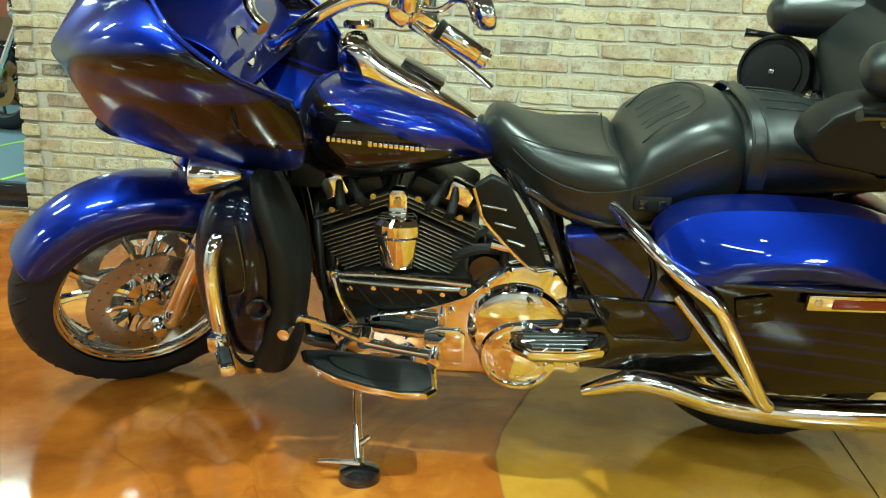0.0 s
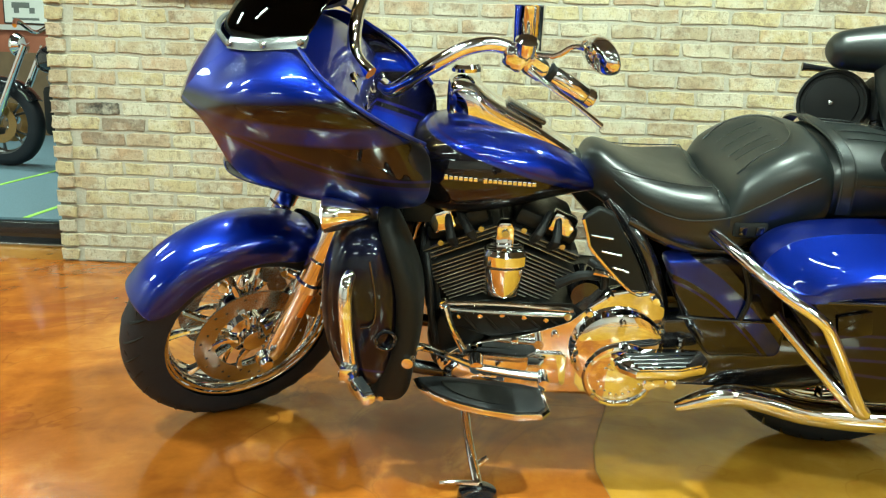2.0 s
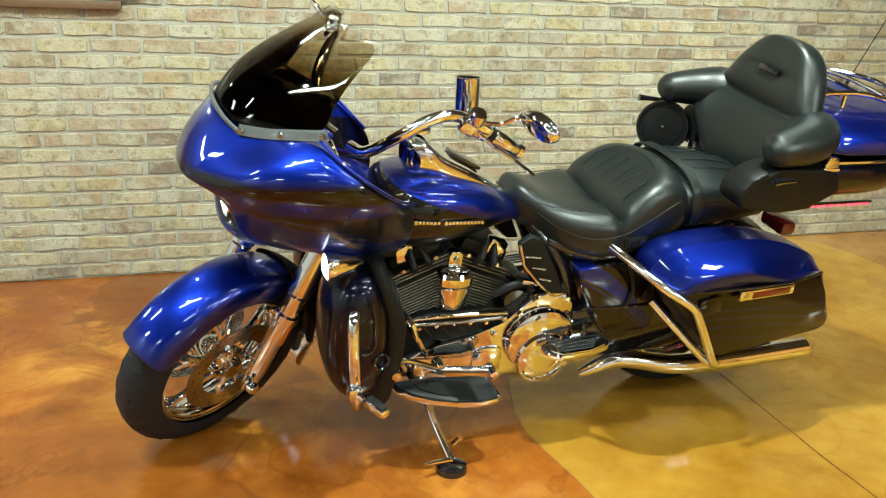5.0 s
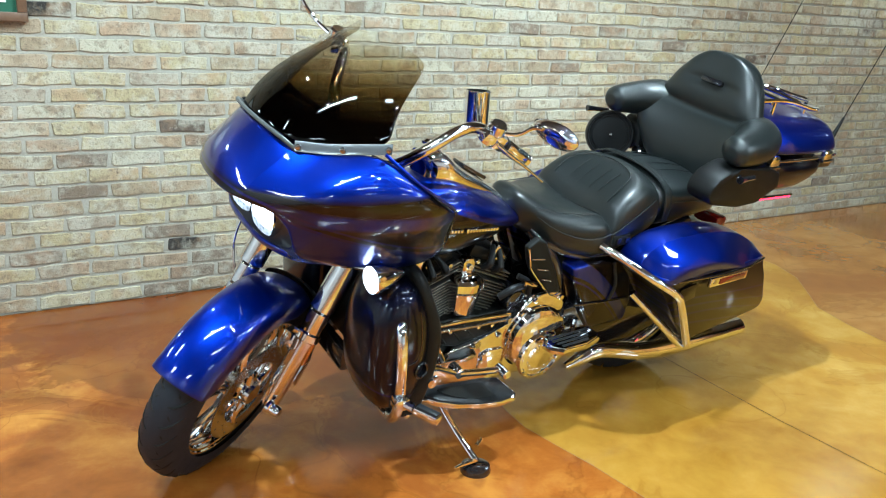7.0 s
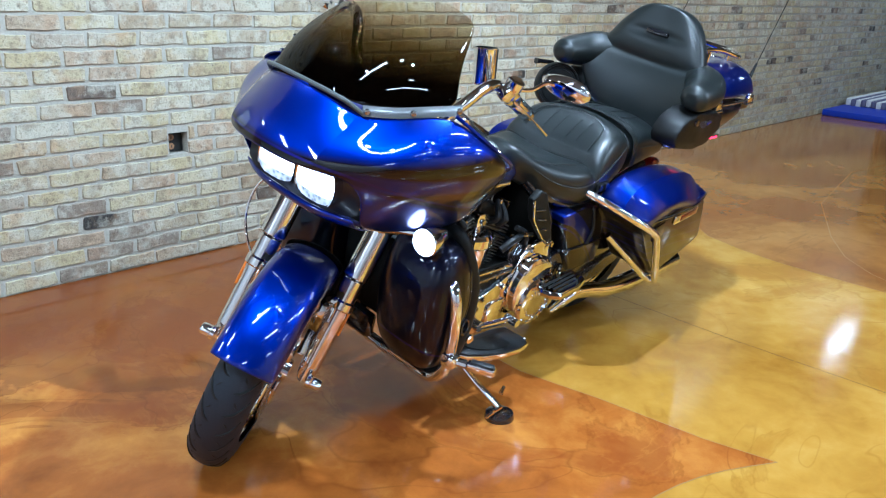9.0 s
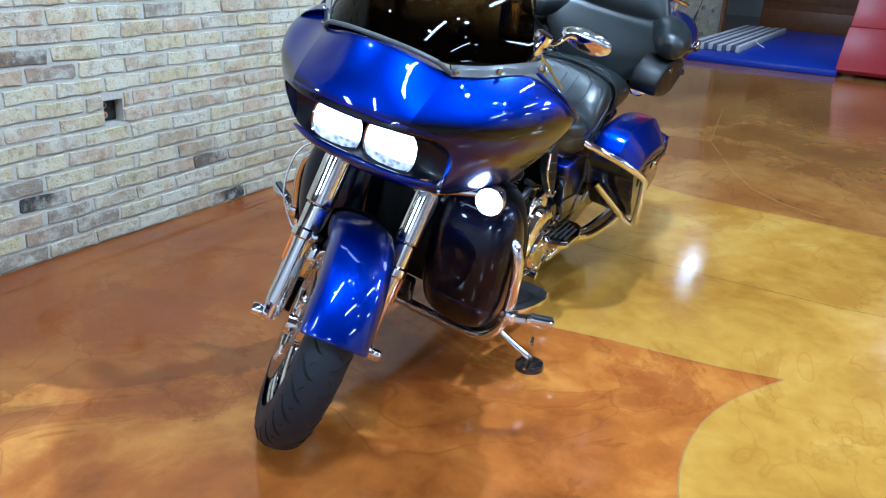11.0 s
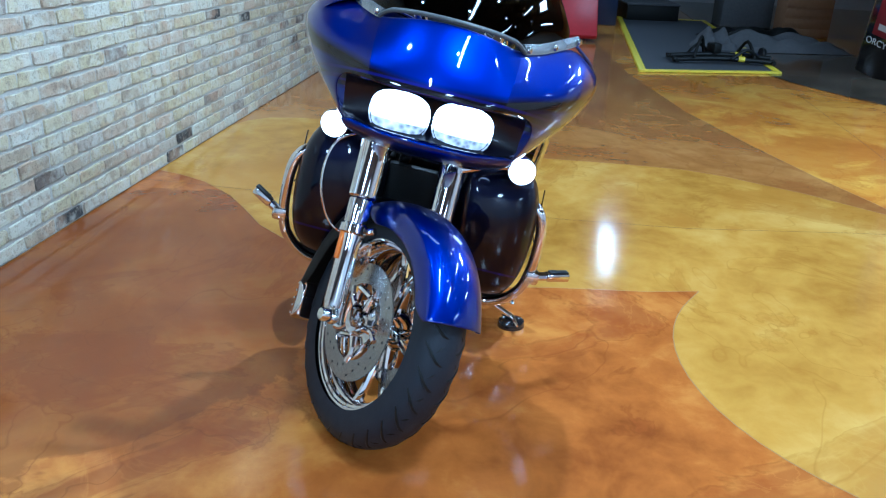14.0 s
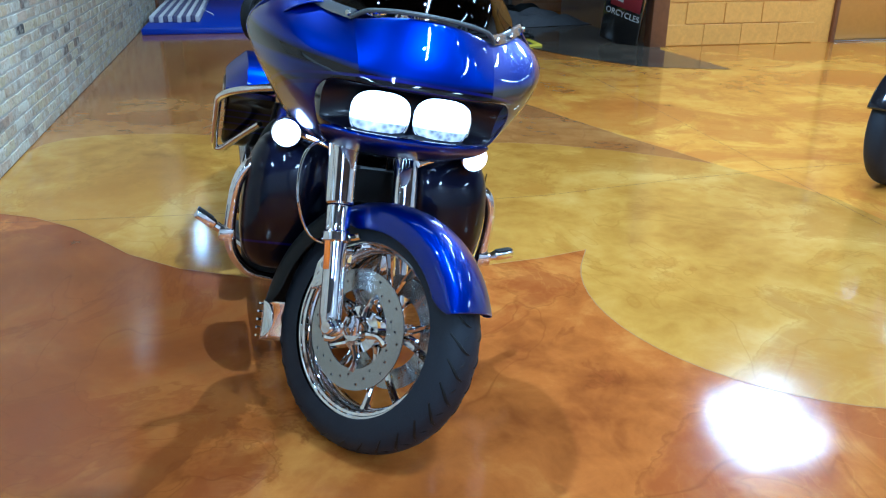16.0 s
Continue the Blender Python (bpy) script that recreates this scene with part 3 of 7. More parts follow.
def slab(name, x0, x1, y0, y1, z0, z1, mat, label, category="wall", bevel=0.0):
    return solo(name, box_bm(((x0 + x1) / 2, (y0 + y1) / 2, (z0 + z1) / 2), (x1 - x0, y1 - y0, z1 - z0), bevel), mat, label, category, kind="structure", smooth=False)


COURSE, BRICK_L, JOINT = 0.0677, 0.203, 0.0095
HOLE = (-0.24, -0.15, 0.482, 0.578)
# the ceiling is out of view and dark grey
slab("ceiling", -7.7, FAR + 0.2, -8.2, 8.2, CEIL, CEIL + 0.15, PLASTER, "plain dark grey ceiling", "ceiling")
slab("wall_south", -7.7, FAR + 0.2, -8.2, -8.0, 0, CEIL, WALL_PAINT, "plain painted wall")
slab("wall_west", -7.7, -7.5, -8.0, 8.0, 0, CEIL, WALL_PAINT, "plain painted wall")
slab("wall_east", FAR, FAR + 0.2, -8.0, 8.0, 0, CEIL, WALL_PAINT, "plain painted wall")
slab("wall_back_room", -7.7, FAR + 0.2, 8.0, 8.2, 0, CEIL, RED_WALL, "brick-red painted wall of the side room")


def brick_wall():
    depth = 0.32
    y0 = WALL_Y + 0.0072
    bm = bmesh.new()
    # mortar bed with the outlet's pocket cut through its face
    x0, x1, z0, z1 = HOLE
    for a, b, c, d in ((LEFT_END + 0.008, x0, 0, CEIL), (x1, 9.82, 0, CEIL), (x0, x1, 0, z0), (x0, x1, z1, CEIL)):
        merge(bm, box_bm(((a + b) / 2, y0 + depth / 2, (c + d) / 2), (b - a, depth, d - c)))
    merge(bm, box_bm(((x0 + x1) / 2, y0 + 0.07 + (depth - 0.07) / 2, (z0 + z1) / 2), (x1 - x0, depth - 0.07, z1 - z0)))
    wall = tagged(link_mesh("wall_north", bm, MORTAR, smooth=False), "old cream brick wall with pale mortar joints", "brick wall", kind="structure")
    rng = random.Random(7)

    def brick_shape(length, r):
        """A worn brick: uneven outline, broken arrises, the back sunk in the mortar; returns points and faces."""
        hx, hz = length / 2 - 0.001, (COURSE - 0.0125) / 2
        edge = [(-1, -0.80), (-0.95, -1), (-0.3, -1), (0.35, -1), (0.95, -1), (1, -0.80), (1, 0.80), (0.95, 1), (0.25, 1), (-0.4, 1), (-0.95, 1), (-1, 0.80)]
        edge = [(u, w) if abs(u) in (0.95, 1) else (u + r.uniform(-0.2, 0.2), w) for u, w in edge]
        n = len(edge)
        outer = [(u * hx + r.uniform(-0.006, 0.004), w * hz + r.uniform(-0.0045, 0.0038)) for u, w in edge]
        tip = [r.uniform(-0.002, 0.002) for _ in range(4)]
        pts = []
        for (x, z) in outer:
            f = (x / length + 0.5)
            pts.append((x * (1 - 0.0038 / hx), tip[0] * (1 - f) + tip[1] * f + r.uniform(0, 0.0012), z * (1 - 0.0032 / hz)))
        pts += [(x, 0.0092, z) for x, z in outer]
        faces = [list(range(n))] + [[k, n + k, n + (k + 1) % n, (k + 1) % n] for k in range(n)]
        return pts, faces

    shapes = []
    for k in range(24):
        pts, sides = brick_shape(BRICK_L, rng)
        me = bpy.data.meshes.new("brick")
        me.from_pydata(pts, [], sides)
        me.materials.append(BRICK)
        shapes.append(me)
    rest, near, count = bmesh.new(), [], 0
    field = []
    groove = -2.04
    for row in range(int(CEIL / COURSE)):
        z = row * COURSE + COURSE / 2
        if z > 2.6:
            break
        # narrow return pier at the wall's end
        field.append((LEFT_END + 0.046, z, 0.092 - rng.uniform(0, 0.010), -0.012))
        x = groove + 0.012 + (0.5 if row % 2 else 1.0) * (BRICK_L + JOINT) - BRICK_L / 2 - JOINT + rng.uniform(-0.015, 0.015)
        if row % 2:
            field.append((groove + 0.012 + 0.043, z, 0.085, 0.0))
        while x < 9.70:
            inside = HOLE[0] - BRICK_L / 2 < x < HOLE[1] + BRICK_L / 2 and HOLE[2] - 0.025 < z < HOLE[3] + 0.025
            if inside:
                for a, b in ((x - BRICK_L / 2, HOLE[0] - 0.004), (HOLE[1] + 0.004, x + BRICK_L / 2)):
                    if b - a > 0.02:
                        field.append(((a + b) / 2, z, b - a, 0.0))
            elif -2.2 < x < 0.45 and z < 1.62 and count < 300:
                near.append((x, z))
                count += 1
            else:
                field.append((x, z, BRICK_L, 0.0))
            x += BRICK_L + JOINT + rng.uniform(-0.004, 0.004)
    verts, faces = [], []
    for x, z, length, out in field:
        pts, sides = brick_shape(length, rng)
        shift = WALL_Y + out + rng.uniform(-0.001, 0.0005)
        base = len(verts)
        verts += [(px + x, py + shift, pz + z) for px, py, pz in pts]
        faces += [[base + k for k in side] for side in sides]
    me = bpy.data.meshes.new("bricks")
    me.from_pydata(verts, [], faces)
    me.materials.append(BRICK_REST)
    ob = new("bricks", me)
    ob.parent = wall
    tagged(ob, "old cream bricks laid in running bond", kind="stuff")
    for x, z in near:
        ob = new("brick", shapes[rng.randrange(len(shapes))])
        ob.location = (x, WALL_Y + rng.uniform(-0.001, 0.0005), z)
        ob.rotation_euler = (0, rng.choice((0.0, math.pi)) + rng.uniform(-0.008, 0.008), 0)
        ob.parent = wall
    return wall


def wall_outlet():
    x, z = (HOLE[0] + HOLE[1]) / 2, (HOLE[2] + HOLE[3]) / 2
    top = thing("wall_outlet", "black duplex socket set back in a hole in the bricks", "outlet", Matrix.Translation((x, WALL_Y + 0.075, z)))
    part("box", box_bm((0, -0.012, 0), (0.085, 0.02, 0.088), 0.003), OUTLET_BROWN, top)
    for dz in (-0.02, 0.02):
        face = part("socket", lathe_bm([(0.0, 0.004), (0.013, 0.004), (0.015, 0.0)], (-0.012, -0.022, dz), (0, -1, 0), 20), CARDBOARD, top, "tan socket face")
        part("slot", box_bm((-0.012, -0.027, dz), (0.003, 0.003, 0.010)), OUTLET_BROWN, face)


def wall_picture():
    x0, x1, z0, z1 = -1.68, -1.13, 1.20, 1.615
    y = WALL_Y - 0.012
    top = thing("picture", "framed print with green mount in a brown wooden frame", "picture", Matrix.Translation(((x0 + x1) / 2, y, z0)))
    w, h, t = x1 - x0, z1 - z0, 0.035
    for name, cx, cz, sx, sz in (("frame_rail", 0, t / 2, w, t), ("frame_rail", 0, h - t / 2, w, t), ("frame_stile", -w / 2 + t / 2, h / 2, t, h - 2 * t), ("frame_stile", w / 2 - t / 2, h / 2, t, h - 2 * t)):
        part(name, box_bm((cx, -0.012, cz), (sx, 0.03, sz), 0.004), FRAME_WOOD, top)
    part("mount", box_bm((0, -0.002, h / 2), (w - 2 * t, 0.006, h - 2 * t)), GREEN_MOUNT, top)
    sheet = part("print", box_bm((0, -0.007, h / 2 + 0.005), (w - 2 * t - 0.07, 0.004, h - 2 * t - 0.06)), PAPER, top, "white paper print with grey drawing")
    marks = random.Random(11)
    x = -0.19
    while x < 0.19:
        wide, tall = marks.uniform(0.010, 0.030), marks.uniform(0.012, 0.034)
        if marks.random() < 0.15:
            wide, tall = 0.007, 0.085
        part("ink_mark", box_bm((x + wide / 2, -0.0102, 0.098 + tall / 2), (wide, 0.0016, tall), 0.0006, None, None, 1), INK, sheet)
        x += wide + marks.uniform(0.001, 0.007)


def tube_light(x, y, wide, deep):
    top = thing("ceiling_light", "white linear ceiling light, switched on", "ceiling light", Matrix.Translation((x, y, CEIL)), "ceiling lights")
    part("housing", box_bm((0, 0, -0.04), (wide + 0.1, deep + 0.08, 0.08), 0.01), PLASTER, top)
    return top


for lx, ly, wide, deep, watts in TUBES:
    tube_light(lx, ly, wide, deep)
for eye, target, watts, beam in SPOTS:
    top = thing("spotlight", "small unseen ceiling spotlight, some added to brighten wall and floor", "spotlight", Matrix.Translation((eye[0], eye[1], CEIL)), "spotlights")
    part("can", lathe_bm([(0.07, 0.0), (0.07, -0.06), (0.06, -0.06), (0.06, -0.02), (0.0, -0.02)], axis=(0, 0, 1), seg=20), PLASTER, top)


def bulb_light(x, y):
    top = thing("track_light", "small white ceiling lamp, switched on", "ceiling lamp", Matrix.Translation((x, y, CEIL)), "small ceiling lamps")
    part("can", lathe_bm([(0.03, 0.0), (0.06, -0.02), (0.075, -0.10), (0.068, -0.10), (0.055, -0.03), (0.0, -0.03)], axis=(0, 0, 1), seg=16), PLASTER, top)
    part("bulb", lathe_bm([(0.0, -0.095), (0.035, -0.09), (0.055, -0.07), (0.05, -0.04), (0.0, -0.035)], axis=(0, 0, 1), seg=14), BULB_GLOW, top, "glowing bulb")


for k in range(4):
    for lx in (-1.0, 1.4):
        bulb_light(lx + 0.25 * (k % 2), -3.4 + 1.25 * k)
# ---- touring motorcycle: x forward from the rear axle, y to its left, z up, leaning on its side stand ----
BIKE = Matrix.Translation((0.738, 1.85, 0.0)) @ Euler((0, 0, radians(182.1))).to_matrix().to_4x4() @ Euler((radians(-11.41), 0, 0)).to_matrix().to_4x4()
bike = thing("motorcycle", "blue and black touring motorcycle leaning on its side stand", "motorcycle", BIKE)
RAKE, TURN = radians(26), radians(40)
HEAD = Vector((1.5435, 0, 0.293))
STEER_AXIS = Vector((-math.sin(RAKE), 0, math.cos(RAKE)))
STEER = Matrix.Translation(HEAD) @ Matrix.Rotation(TURN, 4, STEER_AXIS) @ Matrix.Translation(-HEAD)
STEER_LOW = Matrix.Translation((-0.018, -0.028, -0.006)) @ Matrix.Translation(HEAD) @ Matrix.Rotation(radians(36), 4, STEER_AXIS) @ Matrix.Translation(-HEAD)
FRONT_AXLE, REAR_AXLE = Vector((1.585, 0, 0.300)), Vector((0.0, 0, 0.322))
R_FRONT, R_REAR, RIM_FRONT = 0.308, 0.322, 0.219


def tyre_bm(centre, radius, width, rim, m=None):
    prof, n = [], 18
    for k in range(n + 1):
        a = math.pi * k / n
        across = math.cos(a)
        prof.append((rim + (radius - rim) * (math.sin(a) ** 0.62), across * width / 2 * (1.0 - 0.10 * (1 - math.sin(a)))))
    return lathe_bm(prof, centre, (0, 1, 0), 72)


def tread_bm(centre, radius, width, rim):
    """Slanted tread grooves, as thin dark ribs sunk into the crown."""
    bm = bmesh.new()
    for k in range(30):
        for side in (1, -1):
            a0 = math.tau * (k + (0.5 if side < 0 else 0)) / 30
            pts = []
            for i in range(5):
                f = i / 4
                y = side * width * (0.06 + 0.36 * f)
                a = a0 + 0.16 * f - 0.05 * math.sin(f * math.pi)
                r = rim + (radius - rim) * (1 - min(0.98, (abs(y) * 1.02 / (width / 2))) ** 2) ** 0.31 - 0.0027
                pts.append(Vector((centre[0] + r * math.cos(a), centre[1] + y, centre[2] + r * math.sin(a))))
            tube_bm(pts, [0.0018, 0.0044, 0.0050, 0.0044, 0.0018], 5, 2, bm)
            pts = []
            for i in range(3):
                f = i / 2
                y = side * width * (0.13 + 0.15 * f)
                a = a0 + 0.165 - 0.085 * f
                r = rim + (radius - rim) * (1 - (abs(y) * 1.02 / (width / 2)) ** 2) ** 0.31 - 0.0027
                pts.append(Vector((centre[0] + r * math.cos(a), centre[1] + y, centre[2] + r * math.sin(a))))
            tube_bm(pts, [0.0016, 0.0040, 0.0018], 5, 2, bm)
    return bm


def spoked_rim_bm(centre, rim, width, spokes, hub):
    half = [(rim + 0.007, 0.36), (rim + 0.010, 0.42), (rim + 0.006, 0.455), (rim, 0.455), (rim - 0.005, 0.43), (rim - 0.007, 0.39), (rim - 0.013, 0.37), (rim - 0.016, 0.33),
            (rim - 0.012, 0.27), (rim - 0.013, 0.22), (rim - 0.020, 0.17), (rim - 0.024, 0.08)]
    bm = lathe_bm([(r, -width * y) for r, y in half] + [(r, width * y) for r, y in half[::-1]] + [(rim + 0.007, -width * 0.36)], centre, (0, 1, 0), 72)
    return bm


def spoke_bm(centre, rim, angle, hub, spread):
    """One split spoke: two arms from the hub that part towards the rim."""
    bm = bmesh.new()
    for s in (-1, 1):
        for y in (0.0,):
            pts = []
            for f in (0.0, 0.35, 0.7, 1.0):
                r = hub + (rim - 0.016 - hub) * f
                a = angle + s * spread * (0.25 + 0.75 * f)
                pts.append(Vector((centre[0] + r * math.cos(a), centre[1] + s * 0.004 + 0.02 * (1 - f), centre[2] + r * math.sin(a))))
            tube_bm(pts, [0.017, 0.012, 0.011, 0.015], 8, 3, bm, 0.8)
    return bm


def disc_bm(centre, y, r_in, r_out, thick, holes):
    """A brake disc with real holes, as a ring of quads."""
    bm = bmesh.new()
    seg, rad = holes * 4, 9
    for side in (-thick / 2, thick / 2):
        rows = []
        for i in range(rad + 1):
            r = r_in + (r_out - r_in) * i / rad
            rows.append([bm.verts.new((centre[0] + r * math.cos(math.tau * k / seg), y + side, centre[2] + r * math.sin(math.tau * k / seg))) for k in range(seg)])
        for i in range(rad):
            for k in range(seg):
                if k % 4 == 0 and i == (2, 6, 4)[(k // 4) % 3]:
                    continue
                j = (k + 1) % seg
                bm.faces.new((rows[i][k], rows[i][j], rows[i + 1][j], rows[i + 1][k]))
        if side < 0:
            first = rows
    for i in (0, rad):
        for k in range(seg):
            j = (k + 1) % seg
            bm.faces.new((first[i][k], first[i][j], rows[i][j], rows[i][k]))
    return bm


def front_wheel():
    c = FRONT_AXLE
    wheel = part("front_wheel", spoked_rim_bm(c, RIM_FRONT, 0.11, 5, 0.045), CHROME, bike, "chrome split-spoke front wheel", m=STEER_LOW)
    part("tyre", tyre_bm(c, R_FRONT, 0.13, RIM_FRONT), TYRE, wheel, "black road tyre with slanted tread", m=STEER_LOW)
    part("tread", tread_bm(c, R_FRONT, 0.13, RIM_FRONT), MATT_BLACK, wheel, m=STEER_LOW)
    for k in range(5):
        part("spoke", spoke_bm(c, RIM_FRONT, math.tau * k / 5 + 0.35, 0.045, 0.26), CHROME, wheel, m=STEER_LOW)
    part("hub", lathe_bm([(0.0, -0.085), (0.03, -0.085), (0.034, -0.06), (0.058, -0.055), (0.05, -0.03), (0.04, 0), (0.05, 0.03), (0.058, 0.055), (0.034, 0.06), (0.03, 0.085), (0.0, 0.085)], c), CHROME, wheel, m=STEER_LOW)
    for y in (-0.068, 0.068):
        disc = part("brake_disc", disc_bm(c, y, 0.098, 0.150, 0.005, 30), STEEL, wheel, "drilled steel brake disc", m=STEER_LOW)
        b = bmesh.new()
        for k in range(5):
            a = math.tau * k / 5 + 0.1
            tube_bm([c + Vector((0.04 * math.cos(a), y, 0.04 * math.sin(a))), c + Vector((0.075 * math.cos(a + 0.12), y, 0.075 * math.sin(a + 0.12))), c + Vector((0.102 * math.cos(a), y, 0.102 * math.sin(a)))], [0.010, 0.007, 0.010], 8, 3, b)
        part("carrier", b, CHROME, disc, m=STEER_LOW)


def fork_point(s, y):
    """A point of the fork leg, s metres up from the axle along the steering axis."""
    return Vector((1.545, y, 0.300)) + STEER_AXIS * s


def front_fork():
    for y in (0.126, -0.126):
        leg = part("fork_leg", lathe_bm([(0.0, -0.035), (0.016, -0.035), (0.024, -0.02), (0.028, 0.02), (0.027, 0.16), (0.030, 0.20), (0.031, 0.28), (0.027, 0.285), (0.027, 0.30), (0.0, 0.30)], fork_point(0, y), STEER_AXIS, 28), CHROME, bike, "chrome fork slider", m=STEER_LOW)
        part("fork_cover", lathe_bm([(0.030, 0.285), (0.036, 0.29), (0.037, 0.44), (0.036, 0.58), (0.030, 0.58), (0.0, 0.58)], fork_point(0, y), STEER_AXIS, 28), CHROME, leg, m=STEER_LOW)
        s = 1 if y > 0 else -1
        part("axle_cap", lathe_bm([(0.0, 0.04), (0.014, 0.04), (0.017, 0.035), (0.017, 0.014), (0.021, 0.010), (0.021, 0.0), (0.0, 0.0)], Vector((1.585, y + s * 0.012, 0.300)), (0, s, 0), 20), CHROME, leg, m=STEER_LOW)
        part("reflector", box_bm(fork_point(0.165, y + s * 0.030), (0.014, 0.006, 0.085), 0.002, Matrix.Rotation(-RAKE, 4, "Y")), AMBER, leg, "amber side reflector", m=STEER_LOW)
        part("caliper", prism_bm([(1.452, 0.352), (1.418, 0.322), (1.402, 0.395), (1.422, 0.450), (1.462, 0.462), (1.478, 0.425)], (y * 0.62 - 0.022, y * 0.62 + 0.022), bevel=0.006), CHROME, leg, "chrome brake caliper", m=STEER_LOW)
        b = lathe_bm([(0.0, 0.006), (0.010, 0.006), (0.010, 0.0)], Vector((1.435, y * 0.62 + s * 0.022, 0.40)), (0, s, 0), 12)
        part("bolt", b, STEEL, leg, m=STEER_LOW)
        part("clamp", lathe_bm([(0.031, 0.19), (0.036, 0.195), (0.036, 0.215), (0.031, 0.22)], fork_point(0, y), STEER_AXIS, 24), CHROME, leg, m=STEER_LOW)
        part("fender_bracket", tube_bm([fork_point(0.205, y), fork_point(0.205, y * 0.8) + Vector((0.02, 0, 0.01)), fork_point(0.21, y * 0.72) + Vector((0.04, 0, 0.02))], 0.009, 8, 2), CHROME, leg, m=STEER_LOW)
    part("lower_yoke", box_bm(fork_point(0.47, 0), (0.06, 0.30, 0.035), 0.01, Matrix.Rotation(-RAKE, 4, "Y")), CHROME, bike, "chrome lower fork yoke", m=STEER_LOW)
    part("upper_yoke", box_bm(fork_point(0.60, 0), (0.07, 0.28, 0.03), 0.01, Matrix.Rotation(-RAKE, 4, "Y")), GLOSS_BLACK, bike, m=STEER_LOW)
    part("brake_line", tube_bm([fork_point(0.47, -0.10), fork_point(0.40, -0.215) + Vector((-0.03, 0, 0)), fork_point(0.28, -0.225) + Vector((-0.05, 0, 0)), fork_point(0.18, -0.165) + Vector((-0.06, 0, 0)), Vector((1.44, -0.085, 0.455))], 0.0035, 8, 8), CHROME, bike, "braided steel brake line", m=STEER_LOW)


def fender_rows(a0, a1, steps, r, half, skirt, grow=0.0):
    rows = []
    for i in range(steps + 1):
        f = i / steps
        a = a0 + (a1 - a0) * f
        rr, h = r + grow * f ** 1.3, half
        row = []
        for y, dr in ((-h, -skirt), (-h * 1.03, -skirt * 0.55), (-h * 0.93, -0.018), (-h * 0.6, -0.003), (0, 0.004), (h * 0.6, -0.003), (h * 0.93, -0.018), (h * 1.03, -skirt * 0.55), (h, -skirt)):
            pull = 1.0 if 0.06 < f < 0.97 else 0.6
            q = rr + (dr if abs(dr) < 0.02 else dr * pull)
            row.append((FRONT_AXLE.x + q * math.cos(a), y, FRONT_AXLE.z + q * math.sin(a)))
        rows.append(row)
    return rows


def front_fender():
    fender = part("front_fender", grid_bm(fender_rows(radians(35), radians(128), 12, 0.327, 0.082, 0.080)), PAINT_BLUE, bike, "candy blue wrap-round front fender", sub=2, thick=0.004, m=STEER_LOW)
    part("flap", grid_bm(fender_rows(radians(126), radians(197), 8, 0.339, 0.086, 0.078, 0.012)), MATT_BLACK, fender, "black rear flap of the fender", sub=1, thick=0.004, m=STEER_LOW)
    tip = part("fender_tip", grid_bm(fender_rows(radians(195), radians(214), 4, 0.353, 0.088, 0.076, 0.004)), CHROME, fender, "ribbed chrome fender tip", sub=1, thick=0.006, m=STEER_LOW)
    for k in range(5):
        a = radians(197.5 + 3.5 * k)
        q = 0.359 + 0.001 * k
        part("tip_rib", tube_bm([(FRONT_AXLE.x + q * math.cos(a), y, FRONT_AXLE.z + q * math.sin(a)) for y in (-0.070, 0, 0.070)], 0.0035, 8, 2), CHROME, tip, m=STEER_LOW)


